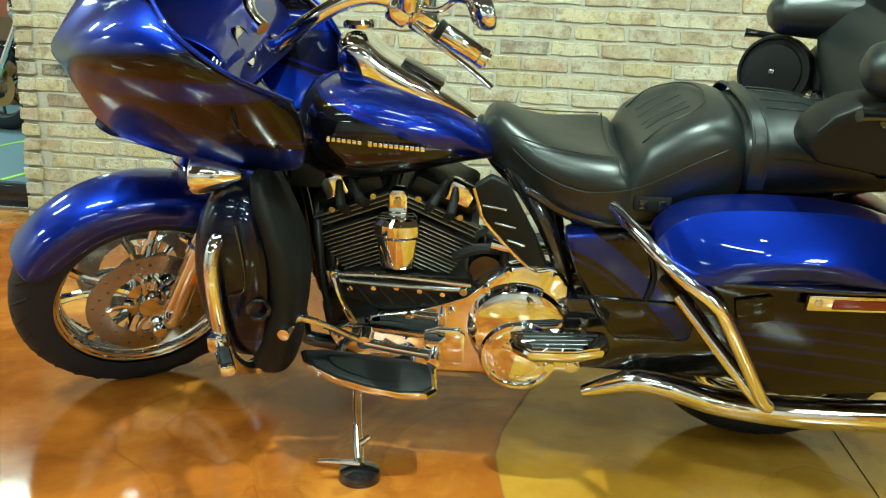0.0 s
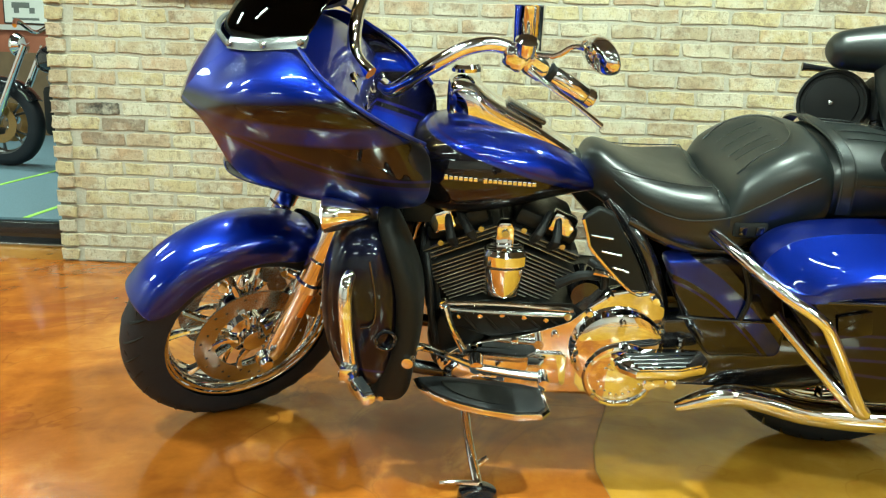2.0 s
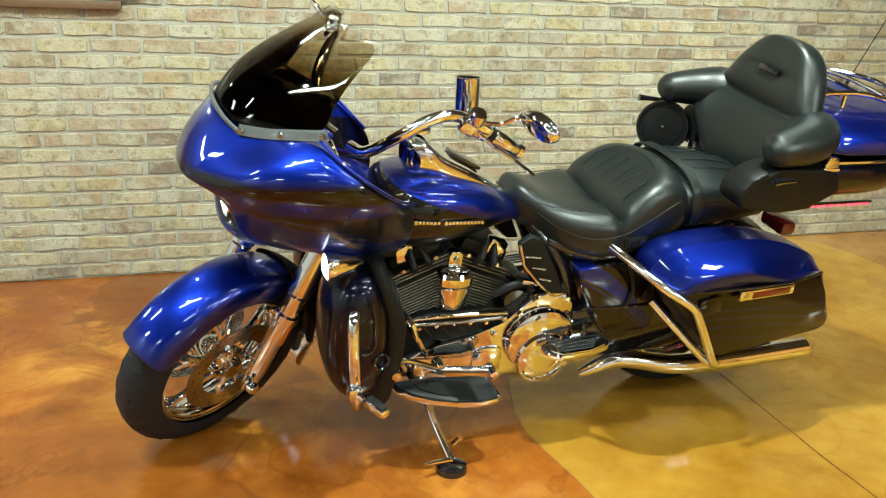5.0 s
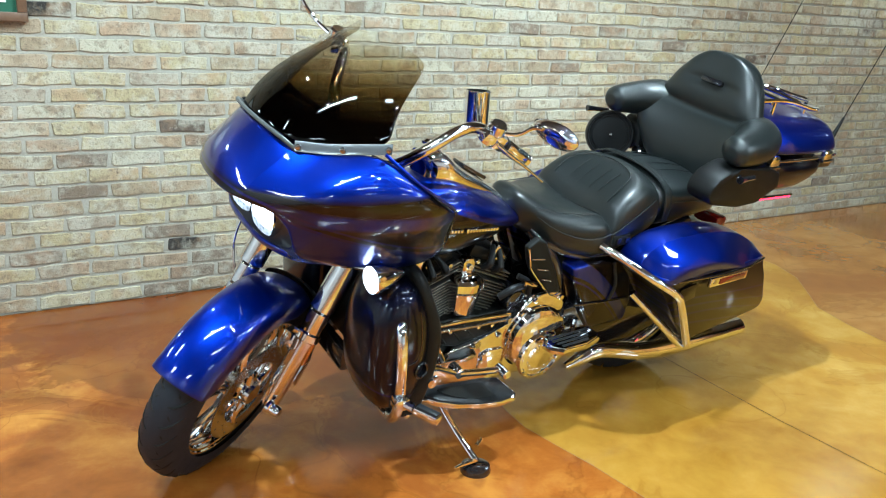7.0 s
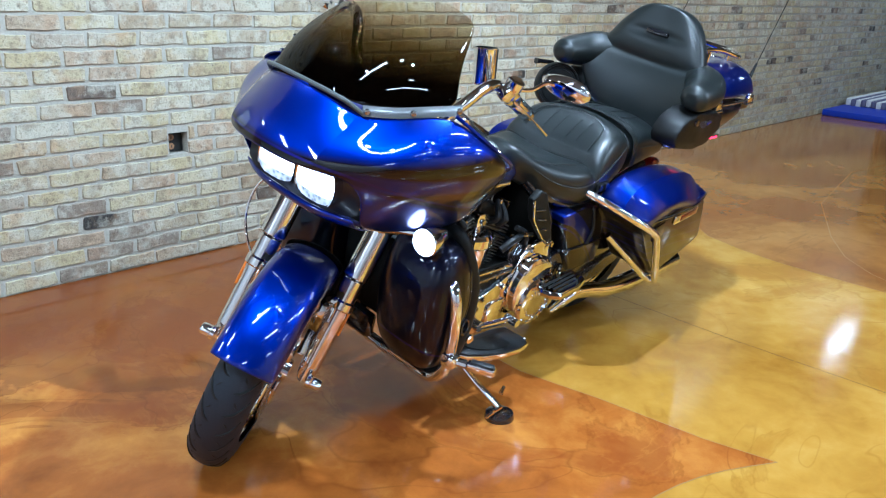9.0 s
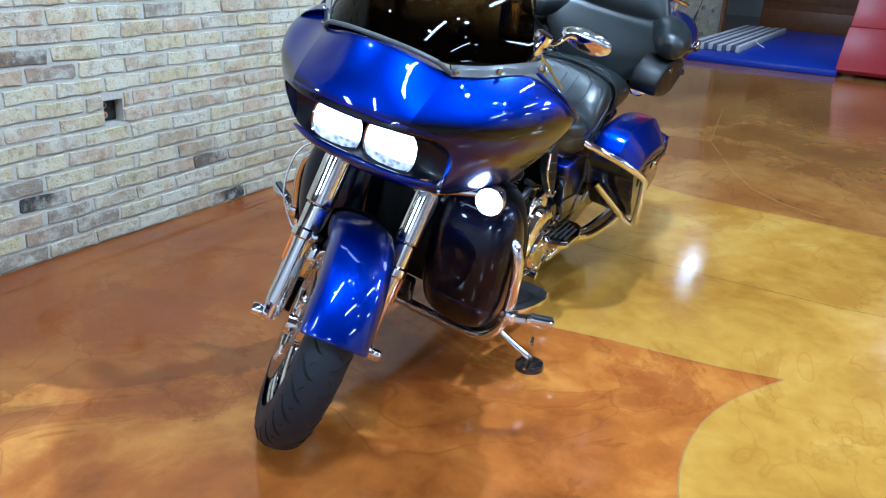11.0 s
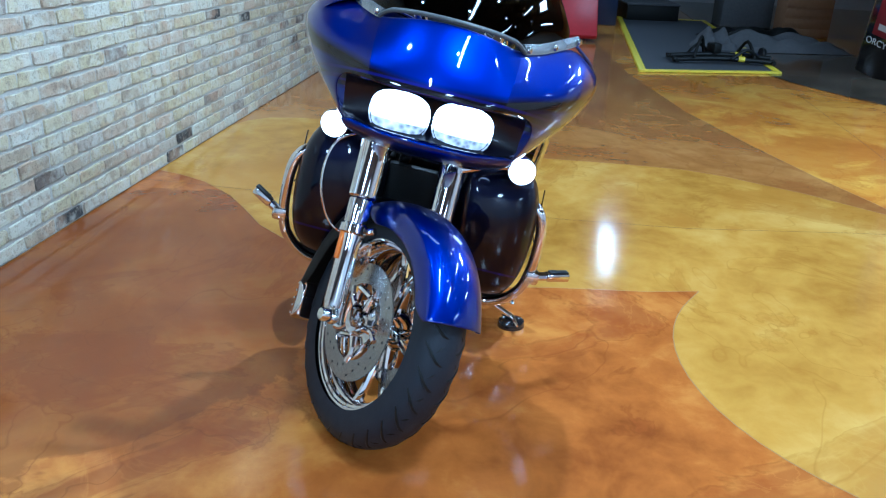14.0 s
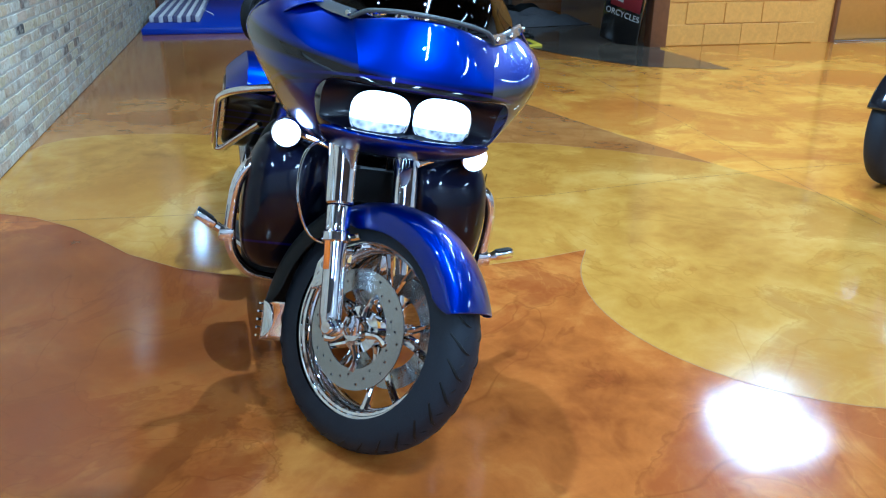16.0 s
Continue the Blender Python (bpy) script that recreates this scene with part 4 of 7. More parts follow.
def handlebars():
    for s in (1, -1):
        pts = [(1.20, 0.03 * s, 0.93), (1.21, 0.09 * s, 0.955), (1.17, 0.15 * s, 1.03), (1.10, 0.19 * s, 1.085), (1.03, 0.225 * s, 1.09), (0.95, 0.29 * s, 1.045), (0.87, 0.362 * s, 0.998)]
        bar = part("handlebar", tube_bm(pts, 0.0165, 14, 6), CHROME, bike, "chrome swept-back handlebar", m=STEER)
        g0, g1 = Vector((0.955, 0.286 * s, 1.048)), Vector((0.852, 0.380 * s, 0.987))
        d = (g1 - g0).normalized()
        part("grip", lathe_bm([(0.017, 0.0), (0.024, 0.004), (0.021, 0.012), (0.020, 0.11), (0.0, 0.11)], g0, d, 20), RUBBER, bar, "black ribbed rubber grip", m=STEER)
        b = bmesh.new()
        lathe_bm([(0.0205, 0.015), (0.0222, 0.018), (0.0222, 0.10), (0.0205, 0.103)], g0, d, 20, b)
        lathe_bm([(0.022, 0.103), (0.0225, 0.118), (0.012, 0.124), (0.0, 0.124)], g0, d, 20, b)
        part("grip_trim", b, CHROME, bar, m=STEER)
        part("switch_housing", box_bm(g0 - d * 0.028, (0.05, 0.055, 0.05), 0.012, d.to_track_quat("Y", "Z").to_matrix().to_4x4()), CHROME, bar, "chrome switch housing", m=STEER)
        part("perch", box_bm(g0 - d * 0.055 + Vector((0.03, 0, 0.006)), (0.05, 0.05, 0.04), 0.012, d.to_track_quat("Y", "Z").to_matrix().to_4x4()), CHROME, bar, m=STEER)
        out = Vector((0.72, 0.69 * s, 0)).normalized()
        part("lever", tube_bm([g0 - d * 0.04 + out * 0.035, g0 + out * 0.05 + d * 0.02, g0 + out * 0.058 + d * 0.08, g0 + out * 0.075 + d * 0.155 - Vector((0, 0, 0.002))], [0.009, 0.008, 0.0065, 0.008], 10, 5, None, 0.6), CHROME, bar, "chrome hand lever", m=STEER)
        part("reservoir", lathe_bm([(0.0, 0.0), (0.024, 0.0), (0.026, 0.006), (0.026, 0.03), (0.02, 0.035), (0.0, 0.035)], g0 - d * 0.05 + Vector((0.02, 0.01 * s, 0.022)), (0, 0, 1), 20), CHROME, bar, m=STEER)
        drop = Vector((0, 0, 0)) if s > 0 else Vector((0.045, -0.055, 0.0))
        stem = [g0 - d * 0.05 + Vector((0.02, 0, 0.02)), g0 + Vector((0.02, 0.03 * s, 0.055)) + drop * 0.5, Vector((0.955, 0.345 * s, 1.135)) + drop, Vector((0.946, 0.378 * s, 1.143 + (0.023 if s < 0 else 0.0))) + drop]
        part("mirror_stem", tube_bm(stem, 0.006, 10, 4), CHROME, bar, m=STEER)
        mm = Matrix.Translation(Vector((0.940, 0.400 * s, 1.145 + (0.025 if s < 0 else 0.0))) + drop) @ Euler((radians(10), radians(10), radians(-18 * s))).to_matrix().to_4x4()
        rows = []
        for k, (x, w) in enumerate(((0.022, 0.02), (0.020, 0.66), (0.013, 0.90), (0.0, 1.0), (-0.010, 1.0), (-0.012, 0.95))):
            rows.append([mm @ Vector((x, w * (0.072 * math.cos(a) + (0.012 if math.cos(a) > 0 else 0) * math.cos(a)) , w * (0.034 + 0.008 * math.cos(a)) * math.sin(a))) for a in (math.tau * j / 24 for j in range(24))])
        shell = grid_bm(rows, close_u=True, caps=False)
        mirror = part("mirror", shell, CHROME, bar, "teardrop chrome mirror shell", sub=1, m=STEER)
        face = bmesh.new()
        face.faces.new([face.verts.new(mm @ Vector((-0.010, 0.97 * (0.078 * math.cos(a)), 0.97 * (0.034 + 0.008 * math.cos(a)) * math.sin(a)))) for a in (math.tau * j / 24 for j in range(24))])
        part("mirror_glass", face, CHROME, mirror, m=STEER)
    cup = part("cup_holder", lathe_bm([(0.0, 0.0), (0.030, 0.0), (0.034, 0.004), (0.035, 0.10), (0.037, 0.104), (0.033, 0.104), (0.032, 0.02), (0.0, 0.018)], (0.868, 0.006, 1.008), (0.0, -0.16, 1), 32), CHROME, bike, "polished chrome cup holder on the handlebar")
    part("liner", lathe_bm([(0.0328, 0.101), (0.0322, 0.03), (0.0, 0.03)], (0.868, 0.006, 1.008), (0.0, -0.16, 1), 32), MATT_BLACK, cup, "black rubber liner")


def squared(bm, c):
    """Pushes a round outline out towards a rounded square, seen along x."""
    for v in bm.verts:
        dy, dz = v.co.y - c.y, v.co.z - c.z
        r = math.hypot(dy, dz)
        if r > 1e-5:
            grow = 1 + 0.10 * math.sin(2 * math.atan2(dz, dy)) ** 2
            v.co.y, v.co.z = c.y + dy * grow, c.z + dz * grow
    return bm


def fairing():
    st = [  # each station from the screen's foot down to the brow
        [(1.545, 0, 1.068), (1.590, 0, 1.018), (1.626, 0, 0.962), (1.642, 0, 0.911)],
        [(1.532, 0.100, 1.056), (1.575, 0.097, 1.006), (1.613, 0.092, 0.958), (1.634, 0.088, 0.908)],
        [(1.494, 0.169, 1.033), (1.546, 0.165, 0.990), (1.590, 0.160, 0.951), (1.616, 0.155, 0.911)],
        [(1.430, 0.213, 1.037), (1.474, 0.229, 1.000), (1.520, 0.241, 0.962), (1.564, 0.215, 0.905)],
        [(1.380, 0.255, 1.050), (1.428, 0.300, 1.018), (1.462, 0.320, 0.982), (1.482, 0.316, 0.946)],
        [(1.325, 0.300, 1.058), (1.335, 0.350, 1.024), (1.345, 0.374, 0.988), (1.350, 0.374, 0.948)],
        [(1.262, 0.362, 1.005), (1.245, 0.388, 0.988), (1.235, 0.399, 0.964), (1.235, 0.392, 0.934)],
        [(1.165, 0.372, 0.940), (1.152, 0.370, 0.928), (1.145, 0.363, 0.912), (1.140, 0.350, 0.890)],
        [(1.085, 0.270, 0.870), (1.078, 0.266, 0.860), (1.072, 0.260, 0.845), (1.068, 0.252, 0.828)],
    ]
    lower = [  # from the brow round the lamp pocket's side and down to the belly
        [(1.564, 0.215, 0.905), (1.522, 0.241, 0.862), (1.505, 0.219, 0.793), (1.470, 0.200, 0.752), (1.40, 0.165, 0.715)],
        [(1.482, 0.316, 0.946), (1.470, 0.296, 0.875), (1.440, 0.256, 0.805), (1.420, 0.224, 0.755), (1.38, 0.185, 0.716)],
        [(1.350, 0.374, 0.948), (1.350, 0.342, 0.875), (1.338, 0.284, 0.805), (1.330, 0.247, 0.755), (1.31, 0.205, 0.712)],
        [(1.235, 0.392, 0.934), (1.235, 0.356, 0.868), (1.235, 0.314, 0.808), (1.230, 0.272, 0.750), (1.225, 0.225, 0.705)],
        [(1.140, 0.350, 0.890), (1.138, 0.322, 0.845), (1.138, 0.294, 0.797), (1.140, 0.263, 0.745), (1.145, 0.222, 0.703)],
        [(1.068, 0.252, 0.828), (1.066, 0.246, 0.805), (1.066, 0.240, 0.775), (1.072, 0.228, 0.740), (1.085, 0.200, 0.705)],
    ]
    # one moulding: the hood's stations end at the brow, the flanks run on down to the belly
    bm = bmesh.new()
    folds = bm.edges.layers.float.new("crease_edge")
    for side in (1, -1):
        rows = [[bm.verts.new((x, y * side, z)) for x, y, z in row + (lower[i - 3][1:] if i > 2 else [])] for i, row in enumerate(st)]
        for i, (u, v) in enumerate(zip(rows, rows[1:])):
            for j in range(min(len(u), len(v)) - 1):
                q = (u[j], u[j + 1], v[j + 1], v[j])
                bm.faces.new(q if side > 0 else q[::-1])
            if i > 2:
                bm.edges.get((u[3], v[3]))[folds] = (0.2, 0.6, 0.4, 0.2, 0.1)[i - 3]
        for j in range(3):
            bm.edges.get((rows[2][j], rows[2][j + 1]))[folds] = 1.0
    shell = part("fairing", bm, PAINT_FAIRING, bike, "shark-nosed fairing, candy blue over dark brown", sub=2, thick=0.006)
    lip = [
        [(1.540, 0, 0.787), (1.552, 0, 0.772), (1.520, 0, 0.745), (1.43, 0, 0.705), (1.36, 0, 0.690)],
        [(1.540, 0.12, 0.787), (1.552, 0.122, 0.772), (1.515, 0.12, 0.745), (1.425, 0.11, 0.706), (1.355, 0.10, 0.692)],
        [(1.505, 0.219, 0.793), (1.512, 0.217, 0.780), (1.480, 0.205, 0.750), (1.40, 0.165, 0.715), (1.345, 0.15, 0.698)],
    ]
    part("chin", grid_bm(lip, mirror=True), PAINT_BLUE, shell, "candy blue fairing chin", sub=2, thick=0.005)
    pocket = [
        [(1.638, 0, 0.907), (1.570, 0, 0.900), (1.500, 0, 0.895), (1.490, 0, 0.85), (1.505, 0, 0.805), (1.540, 0, 0.787)],
        [(1.612, 0.15, 0.908), (1.568, 0.14, 0.902), (1.50, 0.14, 0.895), (1.488, 0.14, 0.85), (1.505, 0.14, 0.805), (1.540, 0.13, 0.787)],
        [(1.560, 0.212, 0.903), (1.538, 0.214, 0.894), (1.512, 0.217, 0.876), (1.500, 0.217, 0.85), (1.496, 0.213, 0.81), (1.505, 0.217, 0.795)],
    ]
    part("lamp_pocket", grid_bm(pocket, mirror=True), POCKET_BLACK, shell, "deep blue-black recess round the headlights", sub=2)
    for s in (1, -1):
        c = Vector((1.508, 0.076 * s, 0.831 + 0.002 * s))
        flat = Matrix.Translation(c) @ Matrix.Diagonal((1, 1.0, 0.75, 1)) @ Matrix.Translation(-c)
        lamp = part("headlight", squared(lathe_bm([(0.0, 0.026), (0.03, 0.025), (0.055, 0.021), (0.067, 0.014), (0.070, -0.03)], c, (1, 0, 0.05), 40), c), HEADLAMP, bike, "lit round LED headlight", m=flat)
        part("bezel", squared(lathe_bm([(0.071, -0.03), (0.0735, 0.004), (0.0725, 0.015), (0.069, 0.012)], c, (1, 0, 0.05), 40), c), CHROME, lamp, m=flat)
        b = bmesh.new()
        for k in range(6):
            dy = 0.0165 * (k - 2.5)
            merge(b, box_bm(c + Vector((0.019 - 2.5 * dy * dy, dy, -0.0290 + 6.0 * dy * dy)), (0.010, 0.0135, 0.019 - 3.0 * dy * dy), 0.0025, Matrix.Rotation(radians(25 - 9 * k), 4, "Z")))
        part("projector", b, HEADLAMP, lamp, "faceted lower reflector")
        fc = Vector((1.285, 0.258 * s, 0.706))
        fog = part("fog_lamp", lathe_bm([(0.0, -0.09), (0.010, -0.085), (0.025, -0.055), (0.035, -0.02), (0.039, 0.0), (0.039, 0.010), (0.036, 0.014), (0.034, 0.008)], fc, (1, 0.1 * s, 0), 32), CHROME, bike, "chrome bullet fog lamp")
        part("lens", lathe_bm([(0.0345, 0.008), (0.025, 0.015), (0.0, 0.019)], fc, (1, 0.1 * s, 0), 32), FOGLAMP, fog, "lit white lens")
        part("bracket", tube_bm([(1.24, 0.25 * s, 0.70), (1.27, 0.17 * s, 0.69), (1.30, 0.10 * s, 0.67)], 0.010, 10, 4), CHROME, fog)
    # dash and inner panels
    dash = [[(1.42, y, 1.035 + up), (1.34, y, 1.025 + up), (1.26, y, 0.985 + up * 0.6), (1.225, y, 0.92), (1.22, y, 0.84)] for y, up in ((-0.33, -0.03), (-0.27, 0.02), (-0.18, 0.025), (-0.08, 0.0), (0.02, -0.02), (0.12, -0.035), (0.21, -0.05))]
    panel = part("inner_fairing", grid_bm(dash), PAINT_BLUE, shell, "candy blue inner fairing", sub=2, thick=0.008)
    for y, r in ((0.075, 0.045), (-0.075, 0.045), (0.0, 0.025)):
        part("gauge", lathe_bm([(r, -0.02), (r, 0.001), (r * 0.94, 0.003), (r * 0.9, 0.0), (0.0, 0.0)], (1.236, y - 0.02, 0.922), (-0.9, 0, 0.35), 24), CHROME, panel)
    rim = [(1.325, 0.300, 1.058), (1.262, 0.362, 1.005), (1.165, 0.372, 0.940), (1.085, 0.270, 0.870)]
    for s in (1, -1):
        part("edge_trim", tube_bm([(x, y * s, z) for x, y, z in rim], 0.0045, 8, 6), PAINT_BLUE, shell)


def windscreen():
    g = [
        [(1.545, 0, 1.068), (1.510, 0, 1.130), (1.435, 0, 1.195), (1.330, 0, 1.258), (1.262, 0, 1.300)],
        [(1.520, 0.130, 1.056), (1.478, 0.132, 1.114), (1.400, 0.130, 1.176), (1.285, 0.108, 1.236), (1.225, 0.090, 1.280)],
        [(1.466, 0.190, 1.040), (1.420, 0.200, 1.098), (1.345, 0.190, 1.158), (1.240, 0.166, 1.218), (1.192, 0.145, 1.256)],
        [(1.308, 0.296, 1.062), (1.292, 0.272, 1.104), (1.262, 0.242, 1.152), (1.205, 0.205, 1.204), (1.168, 0.180, 1.236)],
    ]
    screen = part("windscreen", grid_bm(g, mirror=True), SMOKED, bike, "smoked windscreen fading to clear at its top", sub=2, thick=0.004)
    for s in (1, -1):
        line = spline([(1.492, 0.170 * s, 1.032), (1.430, 0.216 * s, 1.037), (1.375, 0.258 * s, 1.049), (1.310, 0.302 * s, 1.062)], 6)
        strip = [[(p.x + o * 0.5, p.y + o * 0.8 * s, p.z + h) for o, h in ((0.002, -0.003), (0.008, -0.002), (0.003, 0.011), (-0.005, 0.020), (-0.010, 0.018))] for p in line]
        trim = part("screen_trim", grid_bm(strip, close_u=True, caps=True), TRIM_STRIP, screen, "pale glossy screen trim strip with bolts")
        for f in (0.08, 0.5, 0.92):
            p = line[round(f * (len(line) - 1))]
            part("bolt", lathe_bm([(0.0, 0.006), (0.006, 0.005), (0.0075, 0.0)], (p.x + 0.003, p.y + 0.006 * s, p.z + 0.009), (0.5, 0.8 * s, 0.1), 14), STEEL, trim)
    half = [(1.490, 0.172, 1.034), (1.500, 0.165, 1.041), (1.512, 0.152, 1.051), (1.522, 0.135, 1.058), (1.535, 0.08, 1.066)]
    edge = half + [(1.541, 0, 1.069)] + [(x, -y, z) for x, y, z in half[::-1]]
    part("gasket", tube_bm(edge, 0.0055, 8, 4), GASKET, screen, "grey-black rubber gasket")


def tank():
    secs = [(1.13, 0.815, 0.68, 0.09), (1.10, 0.855, 0.655, 0.145), (1.04, 0.868, 0.638, 0.168), (0.97, 0.874, 0.640, 0.170), (0.90, 0.860, 0.655, 0.162), (0.83, 0.835, 0.675, 0.145), (0.77, 0.806, 0.692, 0.122), (0.71, 0.765, 0.702, 0.092), (0.672, 0.725, 0.705, 0.060)]
    rows = [ring_section(0, w, t, b, x, 16, 2.5) for x, t, b, w in secs]
    body = part("fuel_tank", grid_bm(rows, close_u=True, caps=True), PAINT_TANK, bike, "candy blue teardrop fuel tank with dark lower band", sub=2)
    con = [(1.045, 0.945, 0.86, 0.040), (1.035, 0.957, 0.85, 0.072), (0.985, 0.962, 0.845, 0.086), (0.955, 0.926, 0.84, 0.084), (0.90, 0.893, 0.82, 0.076), (0.84, 0.862, 0.80, 0.066), (0.77, 0.818, 0.77, 0.052), (0.715, 0.78, 0.745, 0.032)]
    console = part("console", grid_bm([ring_section(0, w, t, b, x, 12, 3.2) for x, t, b, w in con], close_u=True, caps=True), CHROME, body, "chrome tank console", sub=2)
    part("filler_cap", lathe_bm([(0.0, 0.018), (0.030, 0.016), (0.036, 0.008), (0.036, 0.0)], (1.0, 0, 0.966), (0.05, 0, 1), 24), CHROME, console)
    part("console_door", box_bm((0.86, 0, 0.877), (0.10, 0.06, 0.012), 0.004, Matrix.Rotation(radians(-27), 4, "Y")), GLOSS_BLACK, console)
    # raised chrome script on the tank's flank, drawn as plain bars
    for s in (1, -1):
        for k in range(19):
            if k == 7:
                continue
            x = 1.040 - k * 0.0108
            part("badge_bar", box_bm((x, s * (0.1712 - 0.0002 * k - (0.00062 * max(0, k - 9))), 0.768 - 0.0008 * k), (0.0088, 0.005, 0.0095 + 0.003 * (k in (0, 8))), 0.0015), CHROME, body)


def seat():
    def sec(x, mid, edge, side, half, foot):
        """Half section from the middle over the rolled edge to the skirt."""
        return [(x, 0, mid), (x, half * 0.40, mid + (edge - mid) * 0.25), (x, half * 0.74, edge), (x, half * 0.95, edge - 0.022), (x, half, side), (x, half * 0.93, foot), (x, half * 0.72, foot - 0.008)]
    rider = [sec(0.728, 0.775, 0.775, 0.75, 0.045, 0.722), sec(0.716, 0.806, 0.802, 0.765, 0.068, 0.715), sec(0.690, 0.818, 0.806, 0.755, 0.094, 0.705), sec(0.650, 0.800, 0.786, 0.742, 0.124, 0.682),
             sec(0.60, 0.774, 0.766, 0.722, 0.160, 0.654), sec(0.54, 0.758, 0.760, 0.708, 0.197, 0.636), sec(0.475, 0.748, 0.762, 0.704, 0.214, 0.626), sec(0.436, 0.742, 0.762, 0.702, 0.216, 0.624), sec(0.420, 0.724, 0.744, 0.696, 0.213, 0.624),
             sec(0.404, 0.764, 0.786, 0.704, 0.217, 0.626), sec(0.386, 0.786, 0.804, 0.710, 0.217, 0.630), sec(0.340, 0.822, 0.836, 0.722, 0.215, 0.646), sec(0.285, 0.856, 0.856, 0.736, 0.208, 0.664), sec(0.240, 0.868, 0.852, 0.746, 0.198, 0.680), sec(0.212, 0.866, 0.840, 0.748, 0.190, 0.686), sec(0.198, 0.846, 0.822, 0.746, 0.182, 0.690)]
    for line in ([(0.262, 0.0, 0.868), (0.272, 0.07, 0.864), (0.305, 0.118, 0.852), (0.355, 0.134, 0.829), (0.398, 0.134, 0.786)],):
        for s in (1, -1):
            part("piping", tube_bm([(x, y * s, z) for x, y, z in line], 0.002, 8, 6), LEATHER, bike)
    part("rider_seat", grid_bm(rider, mirror=True, crease={8: 1.0}), LEATHER, bike, "black leather bucket rider seat with stitched seams", sub=2)
    pillion = [sec(0.204, 0.840, 0.822, 0.775, 0.178, 0.70), sec(0.190, 0.862, 0.838, 0.785, 0.190, 0.695), sec(0.14, 0.868, 0.842, 0.785, 0.194, 0.700), sec(0.07, 0.864, 0.838, 0.780, 0.190, 0.705), sec(0.0, 0.850, 0.826, 0.772, 0.182, 0.71), sec(-0.07, 0.834, 0.814, 0.762, 0.172, 0.715), sec(-0.10, 0.815, 0.80, 0.755, 0.165, 0.715)]
    part("pillion_seat", grid_bm(pillion, mirror=True), LEATHER, bike, "black leather pillion seat", sub=2)
    for s in (1, -1):
        for y in (0.035, 0.085):
            part("stitch_line", tube_bm([(0.15, y * s, 0.869 - y * 0.10), (0.07, y * s, 0.865 - y * 0.10), (-0.02, y * s, 0.849 - y * 0.09)], 0.0014, 6, 3), LEATHER, bike)
    strap = [(0.176, -0.192, 0.72), (0.178, -0.193, 0.775), (0.180, -0.170, 0.833), (0.184, -0.08, 0.866), (0.184, 0.08, 0.866), (0.180, 0.170, 0.833), (0.178, 0.193, 0.775), (0.176, 0.192, 0.72)]
    band_rows = [[(p.x + dx, p.y * 1.012, p.z + up) for dx, up in ((-0.017, 0.0), (-0.016, 0.004), (0.016, 0.004), (0.017, 0.0))] for p in spline(strap, 5)]
    part("seat_strap", grid_bm(band_rows, close_u=True, caps=True), LEATHER, bike, "black leather strap across the seat")
    for s in (1, -1):
        for dx in (-0.012, 0.012):
            part("strap_stitch", tube_bm([(p.x + dx, p.y * 1.016, p.z + 0.0045) for p in spline(strap, 5) if p.y * s > 0.02], 0.0011, 6, 1), LEATHER, bike)
        part("fold_seam", tube_bm([(0.452, 0.0, 0.749), (0.452, 0.07 * s, 0.754), (0.450, 0.13 * s, 0.762), (0.446, 0.17 * s, 0.758), (0.442, 0.205 * s, 0.738)], 0.0016, 6, 4), LEATHER, bike)
        for y in (0.028, 0.072):
            part("pleat", tube_bm([(0.385, y * s, 0.790 + y * 0.10), (0.345, y * s, 0.821 + y * 0.10), (0.300, y * s, 0.849 + y * 0.04)], 0.0014, 6, 3), LEATHER, bike)
        part("cushion_seam", tube_bm([(0.665, 0.104 * s, 0.780), (0.60, 0.130 * s, 0.768), (0.52, 0.150 * s, 0.762), (0.455, 0.160 * s, 0.761)], 0.0016, 6, 4), LEATHER, bike)
        part("pillion_seam", tube_bm([(0.15, 0.194 * s, 0.787), (0.07, 0.190 * s, 0.783), (-0.03, 0.177 * s, 0.770)], 0.0016, 6, 3), LEATHER, bike)
    pan = part("switch_panel", box_bm((0.375, 0.212, 0.685), (0.075, 0.012, 0.034), 0.005, Matrix.Rotation(radians(12), 4, "X")), MATT_BLACK, bike, "black seat heater switch panel")
    for x in (0.394, 0.357):
        part("rocker", box_bm((x, 0.220, 0.686), (0.017, 0.006, 0.020), 0.002), GLOSS_BLACK, pan)
    for s in (1, -1):
        seam = [(0.66, 0.118 * s, 0.752), (0.60, 0.160 * s, 0.716), (0.52, 0.204 * s, 0.700), (0.43, 0.217 * s, 0.712), (0.36, 0.212 * s, 0.742), (0.30, 0.206 * s, 0.775), (0.24, 0.192 * s, 0.800)]
        part("seam", tube_bm(seam, 0.0016, 6, 6), LEATHER, bike)


